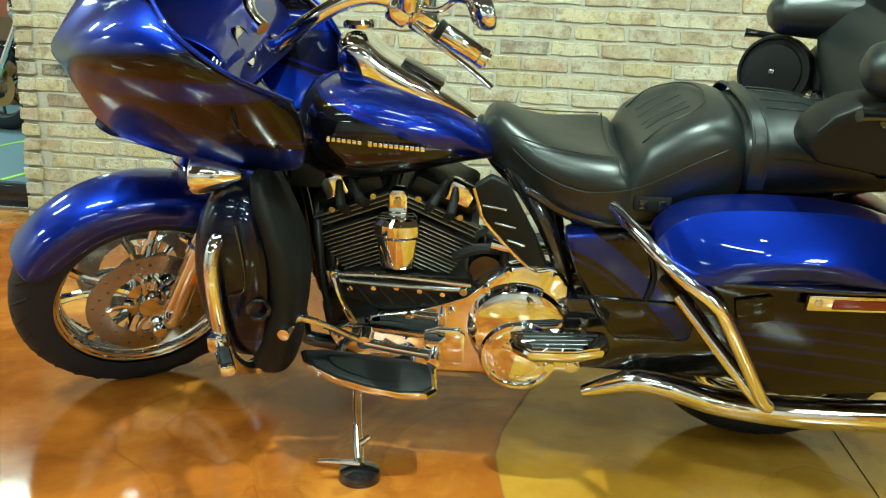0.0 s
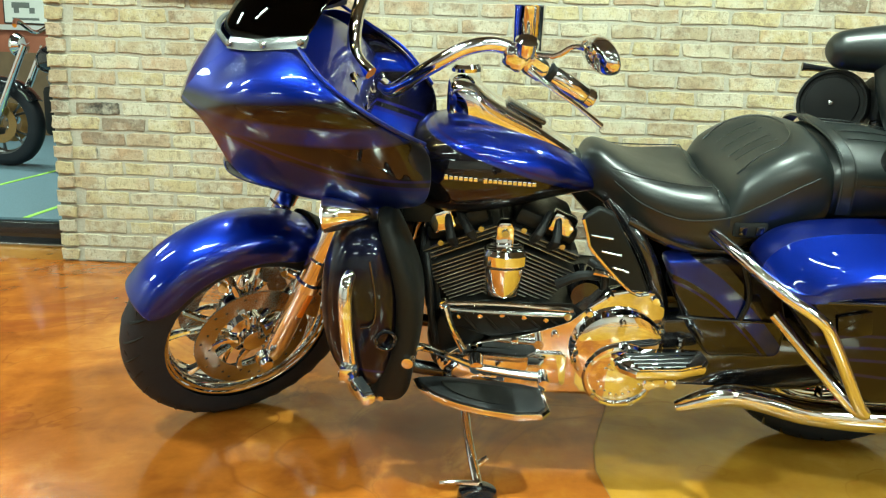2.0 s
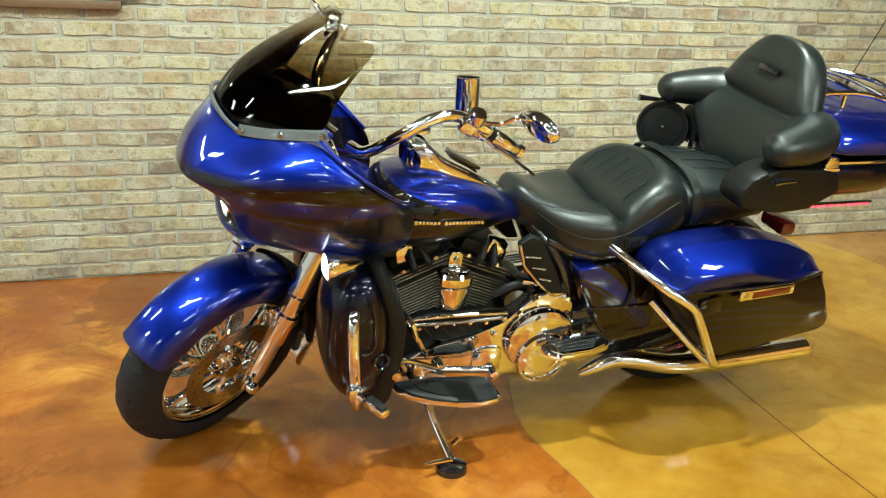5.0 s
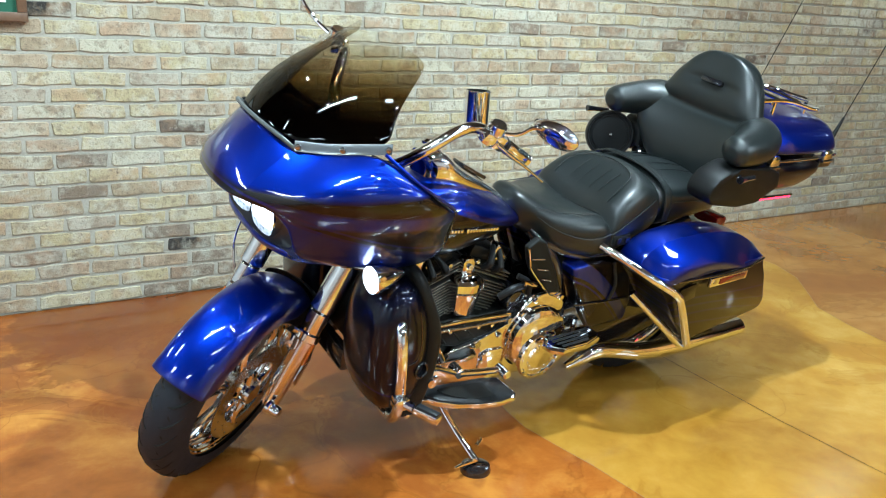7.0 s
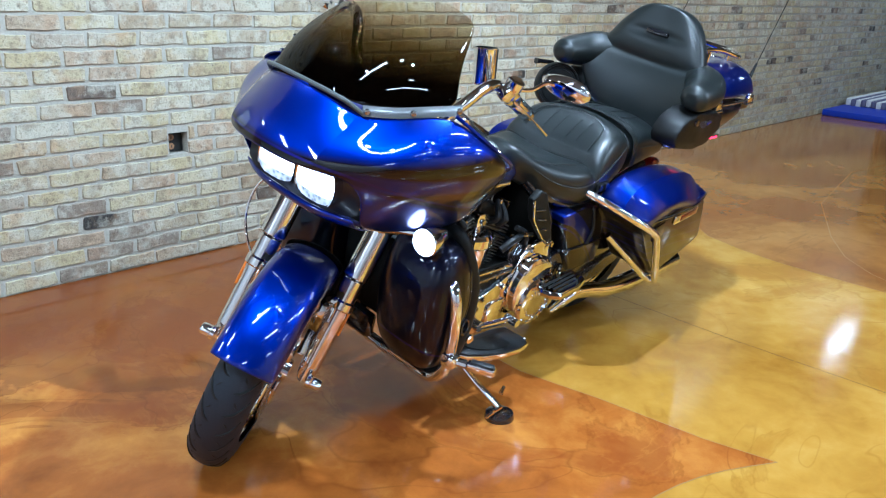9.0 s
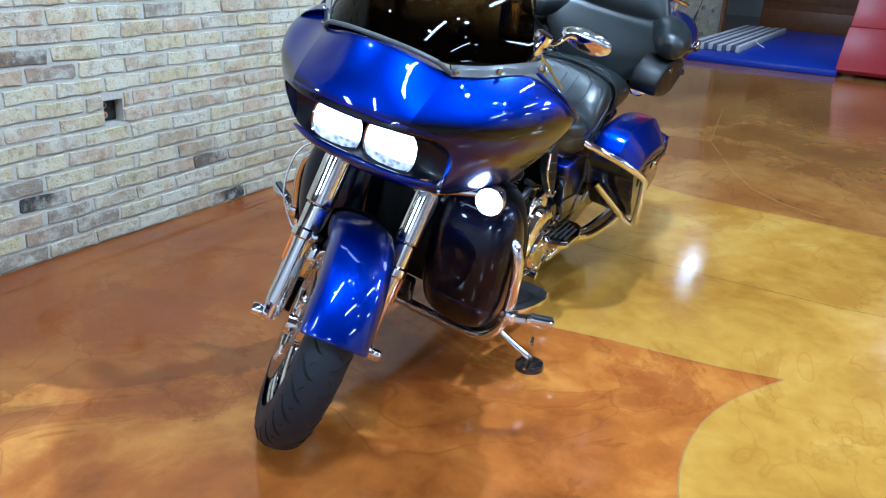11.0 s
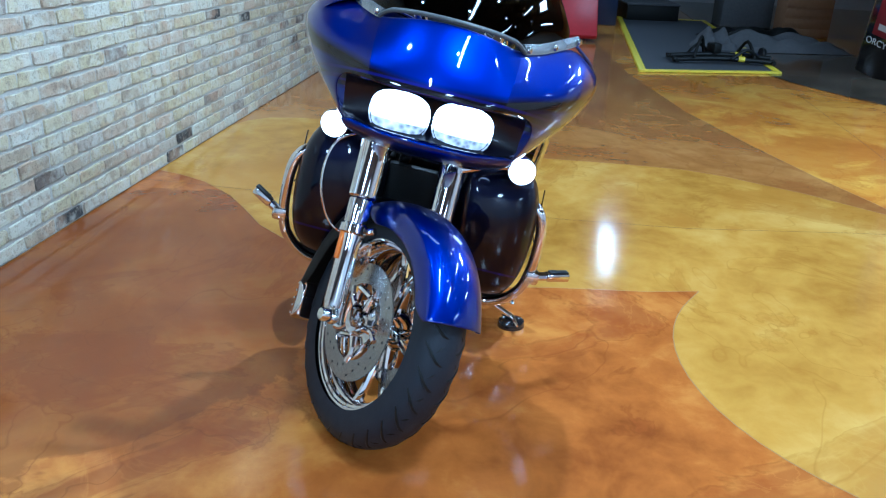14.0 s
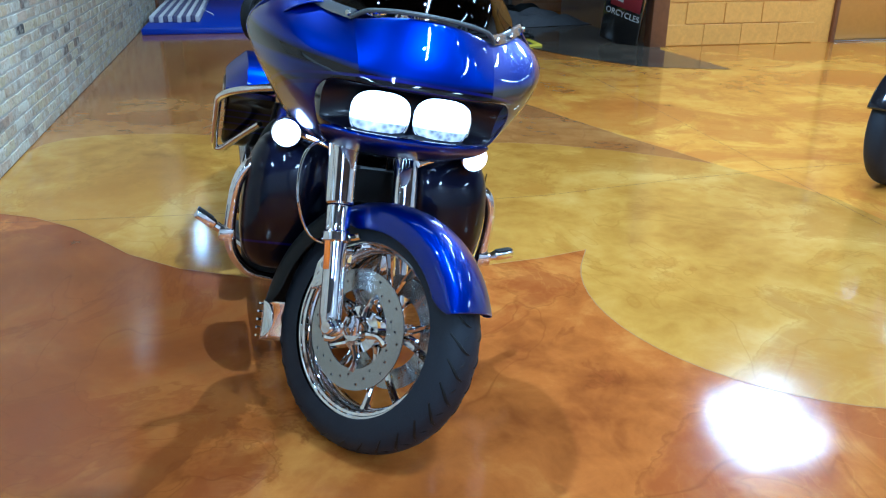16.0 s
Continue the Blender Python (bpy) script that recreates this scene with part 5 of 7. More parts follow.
def backrest():
    def pad(z, xf, half, depth, fill, dip=0.0, wing=0.0):
        n, out = 18, []
        for k in range(n):
            a = math.tau * k / n
            c, s = math.cos(a), math.sin(a)
            x = xf - depth / 2 + depth / 2 * math.copysign(abs(c) ** 0.75, c) - (0.0 if c < 0 else 0.18 * depth * (1 - abs(s)))
            if c > 0.9:
                x -= fill
            out.append((x + wing * abs(s) ** 3, half * math.copysign(abs(s) ** 0.7, s), z - (dip * c * c if c > 0 else 0.0)))
        return out
    rows = [pad(0.79, -0.050, 0.10, 0.06, 0), pad(0.81, -0.035, 0.175, 0.11, 0), pad(0.87, -0.028, 0.212, 0.13, 0, 0, 0.02), pad(0.92, -0.036, 0.236, 0.13, 0, 0, 0.045), pad(0.97, -0.048, 0.254, 0.13, 0, 0, 0.065), pad(1.01, -0.062, 0.256, 0.13, 0, 0.004, 0.06), pad(1.035, -0.070, 0.246, 0.13, 0, 0.014, 0.05), pad(1.048, -0.084, 0.230, 0.128, 0, 0.020, 0.03), pad(1.056, -0.084, 0.224, 0.128, 0, 0.020, 0.02), pad(1.072, -0.074, 0.212, 0.136, 0, 0.012, 0.01), pad(1.110, -0.078, 0.194, 0.134, 0), pad(1.134, -0.084, 0.181, 0.13, 0.014), pad(1.150, -0.090, 0.170, 0.128, 0), pad(1.19, -0.104, 0.140, 0.118, 0), pad(1.220, -0.116, 0.100, 0.095, 0), pad(1.236, -0.126, 0.05, 0.05, 0)]
    back = part("backrest", grid_bm(rows, close_u=True, caps=True), LEATHER, bike, "tall black leather wrap-round backrest", sub=2)
    part("slot", box_bm((-0.114, 0, 1.136), (0.03, 0.092, 0.020), 0.007, Matrix.Rotation(radians(-22), 4, "Y")), GLOSS_BLACK, back, "stitched slot in the pad")
    for s in (1, -1):
        pts = [(-0.16, 0.19 * s, 1.01), (-0.12, 0.235 * s, 1.008), (-0.07, 0.262 * s, 1.000), (0.00, 0.278 * s, 0.994), (0.045, 0.282 * s, 0.990), (0.066, 0.282 * s, 0.988)]
        part("armrest", tube_bm(pts, [0.075, 0.078, 0.072, 0.062, 0.052, 0.022], 18, 5, None, 0.88), LEATHER, back, "padded black leather armrest", sub=1)
        outline = [(0.118, 0.822), (0.138, 0.850), (0.132, 0.882), (0.107, 0.911), (0.062, 0.934), (0.02, 0.940), (-0.13, 0.938), (-0.20, 0.915), (-0.215, 0.86), (-0.12, 0.808), (-0.02, 0.800)] if s > 0 else [(-0.06, 0.80), (-0.05, 0.84), (-0.05, 0.90), (-0.07, 0.925), (-0.13, 0.935), (-0.20, 0.915), (-0.215, 0.86), (-0.12, 0.808)]
        pod = part("speaker_pod", prism_bm(outline, (0.205 * s, 0.310 * s), bevel=0.012), POD_BLACK, bike, "black speaker pod beside the seat", bevel=0.006)
        part("pod_bolt", lathe_bm([(0.0, 0.008), (0.012, 0.006), (0.014, 0.0)], (0.018, 0.310 * s, 0.909), (0, s, 0), 16), GLOSS_BLACK, pod)
        face = (Vector((0.59, 0.78, 0.20)) if s < 0 else Vector((0.25, -0.96, 0.10))).normalized()
        c = (Vector((0.037, -0.267, 0.856)) if s < 0 else Vector((-0.02, 0.222, 0.862))) - face * 0.022
        size = 1.0 if s < 0 else 0.6
        speaker = part("speaker", lathe_bm([(r * size, h) for r, h in ((0.0, 0.022), (0.066, 0.015), (0.068, 0.010), (0.078, 0.010), (0.080, 0.017), (0.086, 0.017), (0.090, 0.006), (0.089, -0.02), (0.07, -0.03), (0.0, -0.03))], c, face, 40), POD_BLACK, pod, "round speaker with mesh grille")
        part("emblem", box_bm(c + face * 0.022, (0.010, 0.012, 0.012), 0.002, face.to_track_quat("X", "Z").to_matrix().to_4x4()), STEEL, speaker)
        part("knob", tube_bm([(0.00, 0.345 * s, 0.925), (0.060, 0.358 * s, 0.929), (0.090, 0.364 * s, 0.930)], [0.008, 0.009, 0.012], 10, 2), GLOSS_BLACK, pod)


def tour_trunk():
    def layer(z, x0, x1, half, n=20):
        out = []
        x0 = x0 - 0.05
        xc, hx = (x0 + x1) / 2, (x1 - x0) / 2
        for k in range(n):
            a = math.tau * k / n
            c, s = math.cos(a), math.sin(a)
            out.append((xc + hx * math.copysign(abs(c) ** 0.5, c), half * math.copysign(abs(s) ** 0.5, s), z))
        return out
    body = part("trunk", grid_bm([layer(0.785, -0.46, -0.18, 0.19), layer(0.805, -0.50, -0.15, 0.225), layer(0.87, -0.555, -0.13, 0.262), layer(0.943, -0.575, -0.13, 0.276)], close_u=True, caps=True), PAINT_BAG_TRUNK, bike, "dark brown tail trunk", sub=1)
    lid = part("trunk_lid", grid_bm([layer(0.947, -0.580, -0.13, 0.281), layer(0.966, -0.580, -0.13, 0.280), layer(1.005, -0.570, -0.14, 0.266), layer(1.045, -0.54, -0.16, 0.228), layer(1.066, -0.48, -0.20, 0.16)], close_u=True, caps=True), PAINT_BLUE, body, "candy blue trunk lid", sub=2)
    for x, y, d in ((-0.165, 0.290, 1), (-0.485, 0.276, 1), (-0.165, -0.290, -1), (-0.485, -0.276, -1)):
        clasp = part("latch", prism_bm([(x - 0.020, 0.922), (x + 0.020, 0.922), (x + 0.026, 0.945), (x + 0.016, 0.968), (x - 0.016, 0.968), (x - 0.026, 0.945)], (y - 0.010, y + 0.010), bevel=0.004), CHROME, lid, "chrome latch")
        part("latch_pin", tube_bm([(x - 0.028, y + 0.008 * d, 0.930), (x + 0.028, y + 0.008 * d, 0.930)], 0.006, 8, 1), CHROME, clasp)
    part("trim_band", tube_bm([(-0.16, 0.284, 0.945), (-0.36, 0.286, 0.945), (-0.56, 0.262, 0.945), (-0.62, 0.18, 0.945), (-0.632, 0.0, 0.945), (-0.62, -0.18, 0.945), (-0.56, -0.262, 0.945), (-0.36, -0.286, 0.945), (-0.16, -0.284, 0.945)], 0.005, 8, 5), CHROME, body)
    rack = [(-0.21, 0.12, 1.062), (-0.215, 0.125, 1.098), (-0.34, 0.150, 1.108), (-0.45, 0.190, 1.090), (-0.53, 0.150, 1.088), (-0.60, 0.08, 1.082), (-0.608, 0, 1.080), (-0.60, -0.08, 1.082), (-0.53, -0.150, 1.088), (-0.45, -0.190, 1.090), (-0.34, -0.15, 1.108), (-0.215, -0.125, 1.098), (-0.21, -0.12, 1.062)]
    rail = part("luggage_rack", tube_bm(rack, 0.008, 10, 5), CHROME, lid, "chrome luggage rack")
    for x in (-0.27, -0.35, -0.43):
        part("rack_bar", tube_bm([(x, -0.145, 1.10), (x, 0, 1.108), (x, 0.145, 1.10)], 0.006, 8, 4), CHROME, rail)
    for x, y in ((-0.29, 0.140), (-0.47, 0.14), (-0.29, -0.140), (-0.47, -0.14)):
        part("rack_post", tube_bm([(x, y, 1.03), (x, y, 1.102)], 0.007, 8, 1), CHROME, rail)
    for s in (1, -1):
        mast = part("antenna", tube_bm([(-0.600, 0.20 * s, 0.955), (-0.612, 0.20 * s, 0.985), (-0.640, 0.20 * s, 1.06)], [0.012, 0.009, 0.004], 8, 2), MATT_BLACK, body, "thin black whip antenna")
        part("whip", tube_bm([(-0.640, 0.20 * s, 1.06), (-0.845, 0.20 * s, 1.64)], 0.0018, 6, 1), MATT_BLACK, mast)
        part("side_lamp", box_bm((-0.545, 0.225 * s, 0.905), (0.075, 0.05, 0.036), 0.012), GLOSS_BLACK, body)
        bar = part("led_bar", box_bm((-0.29, 0.214 * s, 0.776), (0.34, 0.010, 0.008), 0.002), GLOSS_BLACK, body)
        for k in range(14):
            part("red_led", box_bm((-0.135 - 0.0235 * k, 0.2165 * s, 0.7705), (0.017 if k < 3 else 0.009, 0.008, 0.006), 0.001), RED_LED, bar)
        part("trunk_mount", tube_bm([(-0.20, 0.13 * s, 0.80), (-0.12, 0.13 * s, 0.74), (0.0, 0.13 * s, 0.70)], 0.014, 10, 3), GLOSS_BLACK, body)


def tapered(bm):
    """Draws the bag's tail in towards the wheel."""
    for v in bm.verts:
        if v.co.x < 0.05:
            f = min(1.0, (0.05 - v.co.x) / 0.33)
            v.co.y *= 1 - 0.13 * f ** 1.6 * (abs(v.co.y) > 0.3)
            v.co.x += 0.018 * f
    return bm


def saddlebags():
    outline_lid = [(0.385, 0.632), (0.378, 0.664), (0.352, 0.696), (0.315, 0.716), (0.25, 0.730), (0.10, 0.735), (0.0, 0.728), (-0.10, 0.702), (-0.19, 0.664), (-0.248, 0.632), (-0.268, 0.612), (0.245, 0.606), (0.29, 0.610)]
    body = [(0.375, 0.625), (0.30, 0.602), (0.255, 0.600), (-0.262, 0.602), (-0.30, 0.52), (-0.352, 0.43), (-0.36, 0.395), (-0.33, 0.368), (0.10, 0.352), (0.15, 0.37), (0.22, 0.46), (0.27, 0.55), (0.33, 0.59)]
    for s in (1, -1):
        bag = part("saddlebag", tapered(prism_bm(body, (0.20 * s, 0.378 * s), bevel=0.018)), PAINT_BAG, bike, "hard saddlebag in dark brown with violet pinstripes", bevel=0.003)
        rows = []
        for y, inset in ((0.205, 0.022), (0.215, 0.010), (0.24, 0.0), (0.316, 0.004), (0.362, 0.046), (0.386, 0.076), (0.389, 0.084)):
            cx, cz = 0.09, 0.68
            row = []
            for x, z in outline_lid:
                up = max(0.0, z - 0.612)
                row.append((x - math.copysign(min(abs(x - cx), inset * 0.8), x - cx) if up > 0.02 else x, y * s, z - inset * (1.0 if up > 0.05 else 0.0)))
            rows.append(row)
        part("lid", tapered(grid_bm(rows, close_u=True, caps=True, crease={3: 1.0})), PAINT_BAG, bag, "candy blue saddlebag lid", sub=2)
        part("seam_strip", tube_bm([(0.26, 0.384 * s, 0.6035), (0.05, 0.386 * s, 0.6035), (-0.10, 0.372 * s, 0.604), (-0.225, 0.34 * s, 0.605)], 0.004, 8, 2), GLOSS_BLACK, bag)
        refl = part("reflector", box_bm((0.0, 0.376 * s, 0.578), (0.205, 0.014, 0.034), 0.005, Matrix.Rotation(radians(4 * s), 4, "Z")), CHROME, bag, "chrome-framed red reflector")
        part("lens", box_bm((-0.014, 0.3825 * s, 0.578), (0.140, 0.005, 0.020), 0.002, Matrix.Rotation(radians(4 * s), 4, "Z")), RED_LENS, refl)
        part("reflector_end", lathe_bm([(0.0, 0.005), (0.008, 0.004), (0.009, 0.0)], (0.082, 0.386 * s, 0.580), (0, s, 0), 16), STEEL, refl)
        part("latch_panel", box_bm((0.19, 0.3785 * s, 0.55), (0.07, 0.006, 0.055), 0.002, Matrix.Rotation(radians(12), 4, "Y")), PAINT_BAG, bag)
        guard = [(0.45, 0.205 * s, 0.672), (0.405, 0.285 * s, 0.648), (0.345, 0.365 * s, 0.612), (0.275, 0.402 * s, 0.572), (0.245, 0.406 * s, 0.535), (0.195, 0.405 * s, 0.45), (0.15, 0.402 * s, 0.372), (0.128, 0.396 * s, 0.345), (0.145, 0.37 * s, 0.347), (0.20, 0.33 * s, 0.40), (0.30, 0.25 * s, 0.50)]
        part("saddlebag_guard", tube_bm(guard, 0.0135, 14, 6), CHROME, bike, "chrome tubular saddlebag guard")
        muffler = [(0.46, 0.195 * s, 0.205), (0.40, 0.20 * s, 0.232), (0.34, 0.205 * s, 0.252), (0.26, 0.215 * s, 0.245), (0.16, 0.235 * s, 0.232), (0.0, 0.245 * s, 0.228), (-0.22, 0.245 * s, 0.233), (-0.37, 0.245 * s, 0.238)]
        part("exhaust_pipe", tube_bm(muffler, [0.014, 0.024, 0.028, 0.029, 0.032, 0.036, 0.036, 0.035], 18, 5), CHROME, bike, "chrome exhaust pipe")


def rear_end():
    c = REAR_AXLE
    wheel = part("rear_wheel", spoked_rim_bm(c, 0.225, 0.14, 5, 0.05), CHROME, bike, "chrome rear wheel")
    part("tyre", tyre_bm(c, R_REAR, 0.18, 0.225), TYRE, wheel, "wide black rear tyre")
    part("tread", tread_bm(c, R_REAR, 0.18, 0.225), GLOSS_BLACK, wheel)
    for k in range(5):
        part("spoke", spoke_bm(c, 0.225, math.tau * k / 5, 0.05, 0.26), CHROME, wheel)
    rows = []
    for i in range(15):
        a = radians(-25 + 195 * i / 14)
        row = []
        for y, dr in ((-0.115, -0.12), (-0.118, -0.05), (-0.105, -0.012), (-0.06, 0), (0, 0.006), (0.06, 0), (0.105, -0.012), (0.118, -0.05), (0.115, -0.12)):
            q = 0.365 + dr
            row.append((c.x - q * math.cos(a), y, c.z + q * math.sin(a)))
        rows.append(row)
    part("rear_fender", grid_bm(rows), PAINT_LOWER, bike, "dark brown rear fender", sub=1, thick=0.004)
    tail = part("tail_lamp", box_bm((-0.33, 0, 0.60), (0.06, 0.12, 0.05), 0.015), RED_LENS, bike, "red tail lamp")
    for s in (1, -1):
        ind = part("rear_turn_signal", lathe_bm([(0.0, -0.07), (0.02, -0.06), (0.034, -0.02), (0.036, 0.0), (0.030, 0.008), (0.0, 0.012)], (-0.05, 0.20 * s, 0.80), (1, 0.3 * s, 0.1), 20), CHROME, bike, "chrome bullet turn signal")
        part("lens", lathe_bm([(0.030, 0.0), (0.02, -0.045), (0.0, -0.05)], (-0.10, 0.185 * s, 0.795), (1, 0.3 * s, 0.1), 16), RED_LENS, ind)
    # swingarm, frame and side covers
    for s in (1, -1):
        part("swingarm", tube_bm([(0.0, 0.14 * s, 0.322), (0.25, 0.15 * s, 0.335), (0.48, 0.12 * s, 0.36)], [0.035, 0.032, 0.03], 12, 4), GLOSS_BLACK, bike)
        part("frame_rail", tube_bm([(0.50, 0.11 * s, 0.30), (0.52, 0.14 * s, 0.45), (0.58, 0.15 * s, 0.60), (0.66, 0.09 * s, 0.70)], 0.019, 12, 5), GLOSS_BLACK, bike, "gloss black frame tube")
        part("seat_rail", tube_bm([(0.62, 0.13 * s, 0.665), (0.45, 0.16 * s, 0.61), (0.25, 0.16 * s, 0.64), (0.0, 0.15 * s, 0.69)], 0.017, 12, 5), GLOSS_BLACK, bike)
        part("down_tube", tube_bm([(1.22, 0.04 * s, 0.80), (1.16, 0.07 * s, 0.55), (1.13, 0.11 * s, 0.30), (1.05, 0.12 * s, 0.24), (0.55, 0.12 * s, 0.24)], 0.018, 12, 5), GLOSS_BLACK, bike)
        cover = [(0.545, 0.600), (0.42, 0.615), (0.33, 0.600), (0.27, 0.54), (0.235, 0.44), (0.24, 0.355), (0.41, 0.350), (0.47, 0.43), (0.51, 0.52)]
        side = part("side_cover", prism_bm(cover, (0.13 * s, 0.205 * s), bevel=0.018), PAINT_COVER, bike, "dark side cover with a blue swoosh", bevel=0.003)
        part("cover_line", tube_bm([(0.50, 0.207 * s, 0.462), (0.40, 0.208 * s, 0.457), (0.26, 0.207 * s, 0.455)], 0.004, 8, 2), GLOSS_BLACK, side)
        part("tie_strap", tube_bm([(0.37, 0.205 * s, 0.60), (0.345, 0.212 * s, 0.52), (0.355, 0.208 * s, 0.46)], 0.006, 8, 3), RUBBER, side)
    for s in (1, -1):
        part("belt_guard", prism_bm([(0.52, 0.26), (0.52, 0.44), (0.22, 0.46), (0.06, 0.42), (-0.02, 0.36), (0.02, 0.30), (0.16, 0.255)], (0.115 * s, 0.185 * s), bevel=0.012), GLOSS_BLACK, bike, "gloss black belt guard and swingarm cover")
    b = box_bm((0.20, 0, 0.52), (0.5, 0.24, 0.26), 0.03)
    part("battery_box", b, MATT_BLACK, bike)


def engine():
    base = Vector((0.905, 0.0, 0.375))
    block = part("crankcase", prism_bm([(1.06, 0.27), (1.075, 0.36), (1.03, 0.435), (0.97, 0.452), (0.905, 0.458), (0.84, 0.452), (0.72, 0.44), (0.60, 0.45), (0.56, 0.40), (0.55, 0.26), (0.62, 0.23), (1.0, 0.23)], (-0.15, 0.145), bevel=0.015), ENGINE_BLACK, bike, "black crinkle-finish crankcase", bevel=0.003)
    part("sump", box_bm((0.72, 0, 0.225), (0.45, 0.22, 0.06), 0.015), ENGINE_BLACK, block)
    for lean, tag in ((radians(22.5), 1), (radians(-22.5), -1)):
        axis = Vector((math.sin(lean), 0, math.cos(lean)))
        turn = Matrix.Rotation(lean, 4, "Y")
        cyl = part("cylinder", lathe_bm([(0.0, 0.06), (0.058, 0.06), (0.058, 0.225), (0.0, 0.225)], base, axis, 28), ENGINE_BLACK, bike, "black finned engine cylinder")
        for k in range(15):
            h = 0.066 + 0.0097 * k
            w = 0.150 + 0.005 * k
            fin = box_bm(base + axis * h, (w, 0.235, 0.0036), 0.0014, turn, None, 1)
            part("fin", fin, ENGINE_FIN, cyl)
        head = part("cylinder_head", box_bm(base + axis * 0.232, (0.165, 0.22, 0.036), 0.010, turn), ENGINE_BLACK, cyl)
        for k in range(3):
            part("head_fin", box_bm(base + axis * (0.222 + 0.011 * k), (0.196, 0.235, 0.004), 0.0014, turn, None, 1), ENGINE_FIN, head)
        rocker = part("rocker_box", box_bm(base + axis * 0.272, (0.155, 0.20, 0.045), 0.014, turn), ENGINE_BLACK, cyl, "black rocker cover")
        for dx in (-0.05, 0.05):
            part("bolt", lathe_bm([(0.0, 0.008), (0.007, 0.008), (0.007, 0.0)], base + axis * 0.25 + turn @ Vector((dx, 0.112, 0)), (0, 1, 0), 10), STEEL, rocker)
        for dx in (-0.025, 0.02):
            part("plug_lead", tube_bm([base + axis * 0.235 + turn @ Vector((dx, 0.11, 0)), base + axis * 0.262 + turn @ Vector((dx, 0.135, 0)), base + axis * 0.31 + turn @ Vector((dx * 0.5, 0.10, 0))], [0.010, 0.012, 0.007], 10, 4), RUBBER, cyl)
        part("cooler_cover", box_bm(base + axis * 0.295 + turn @ Vector((0.03 * tag, 0.09, 0)), (0.06, 0.04, 0.05), 0.008, turn), CHROME, cyl)
    # chrome horn cover in the V
    horn_rows = []
    for z, w, y in ((0.464, 0.031, 0.150), (0.468, 0.036, 0.158), (0.540, 0.044, 0.166), (0.545, 0.0445, 0.166), (0.552, 0.048, 0.172), (0.577, 0.048, 0.171), (0.588, 0.043, 0.163), (0.594, 0.033, 0.140)):
        horn_rows.append([(0.898 + w, 0.110, z), (0.898 + w, y - 0.012, z), (0.898 + w * 0.6, y - 0.002, z), (0.898, y + 0.004, z), (0.898 - w * 0.6, y - 0.002, z), (0.898 - w, y - 0.012, z), (0.898 - w, 0.110, z)])
    horn = part("horn_cover", grid_bm(horn_rows, caps=True), CHROME, bike, "chrome waterfall horn cover", bevel=0.002, sharp=20)
    part("horn_bracket", prism_bm([(0.920, 0.590), (0.920, 0.635), (0.912, 0.649), (0.886, 0.649), (0.878, 0.635), (0.878, 0.590)], (0.10, 0.135), bevel=0.005), CHROME, horn)
    part("horn_nut", lathe_bm([(0.0, 0.010), (0.009, 0.010), (0.009, 0.0)], (0.899, 0.135, 0.625), (0, 1, 0), 12), STEEL, horn)
    # primary drive
    outline = [(1.045, 0.262), (1.058, 0.29), (1.045, 0.315), (1.00, 0.335), (0.94, 0.352), (0.86, 0.368), (0.79, 0.382), (0.735, 0.405), (0.705, 0.45), (0.665, 0.492), (0.60, 0.508), (0.55, 0.498), (0.520, 0.455), (0.515, 0.38), (0.525, 0.30), (0.545, 0.25), (0.59, 0.215), (0.66, 0.205), (0.80, 0.212), (0.98, 0.232)]
    prim = part("primary_cover", prism_bm([(x - 0.006, z + 0.008) for x, z in outline], (0.135, 0.176), bevel=0.012), CHROME, bike, "polished chrome primary drive cover", bevel=0.003)
    part("primary_dome", lathe_bm([(0.108, 0.0), (0.112, 0.012), (0.106, 0.028), (0.09, 0.038), (0.0, 0.040)], (0.620, 0.174, 0.353), (0, 1, 0), 48), CHROME, prim)
    derby = part("derby_cover", lathe_bm([(0.086, 0.0), (0.088, 0.012), (0.083, 0.019), (0.076, 0.020), (0.073, 0.014), (0.066, 0.0165), (0.035, 0.020), (0.0, 0.021)], (0.614, 0.204, 0.302), (0, 1, 0), 48), CHROME, bike, "round chrome derby cover with raised emblem")
    for k in range(9):
        a = radians(200 + 17 * k)
        part("emblem_bar", box_bm((0.614 - 0.052 * math.cos(a), 0.2222, 0.302 + 0.052 * math.sin(a)), (0.007, 0.004, 0.009), 0.001), CHROME, derby)
    for k in range(7):
        a = radians(20 + 23 * k)
        part("emblem_bar", box_bm((0.614 + 0.030 * math.cos(a), 0.2225, 0.315 + 0.022 * math.sin(a)), (0.022, 0.008, 0.006), 0.0015, Matrix.Rotation(-a, 4, "Y")), CHROME, derby)
    for k in range(5):
        a = math.tau * k / 5 + 0.5
        part("bolt", lathe_bm([(0.0, 0.004), (0.006, 0.004), (0.006, 0.0)], (0.614 + 0.079 * math.cos(a), 0.2225, 0.302 + 0.079 * math.sin(a)), (0, 1, 0), 10), STEEL, derby)
    for x, z in ((1.035, 0.295), (0.965, 0.338), (0.87, 0.356), (0.775, 0.377), (0.70, 0.44), (0.655, 0.482), (0.552, 0.480), (0.528, 0.40)):
        part("bolt", lathe_bm([(0.0, 0.016), (0.008, 0.015), (0.010, 0.008), (0.010, 0.0)], (x - 0.006, 0.172, z + 0.008), (0, 1, 0), 12), CHROME, prim)
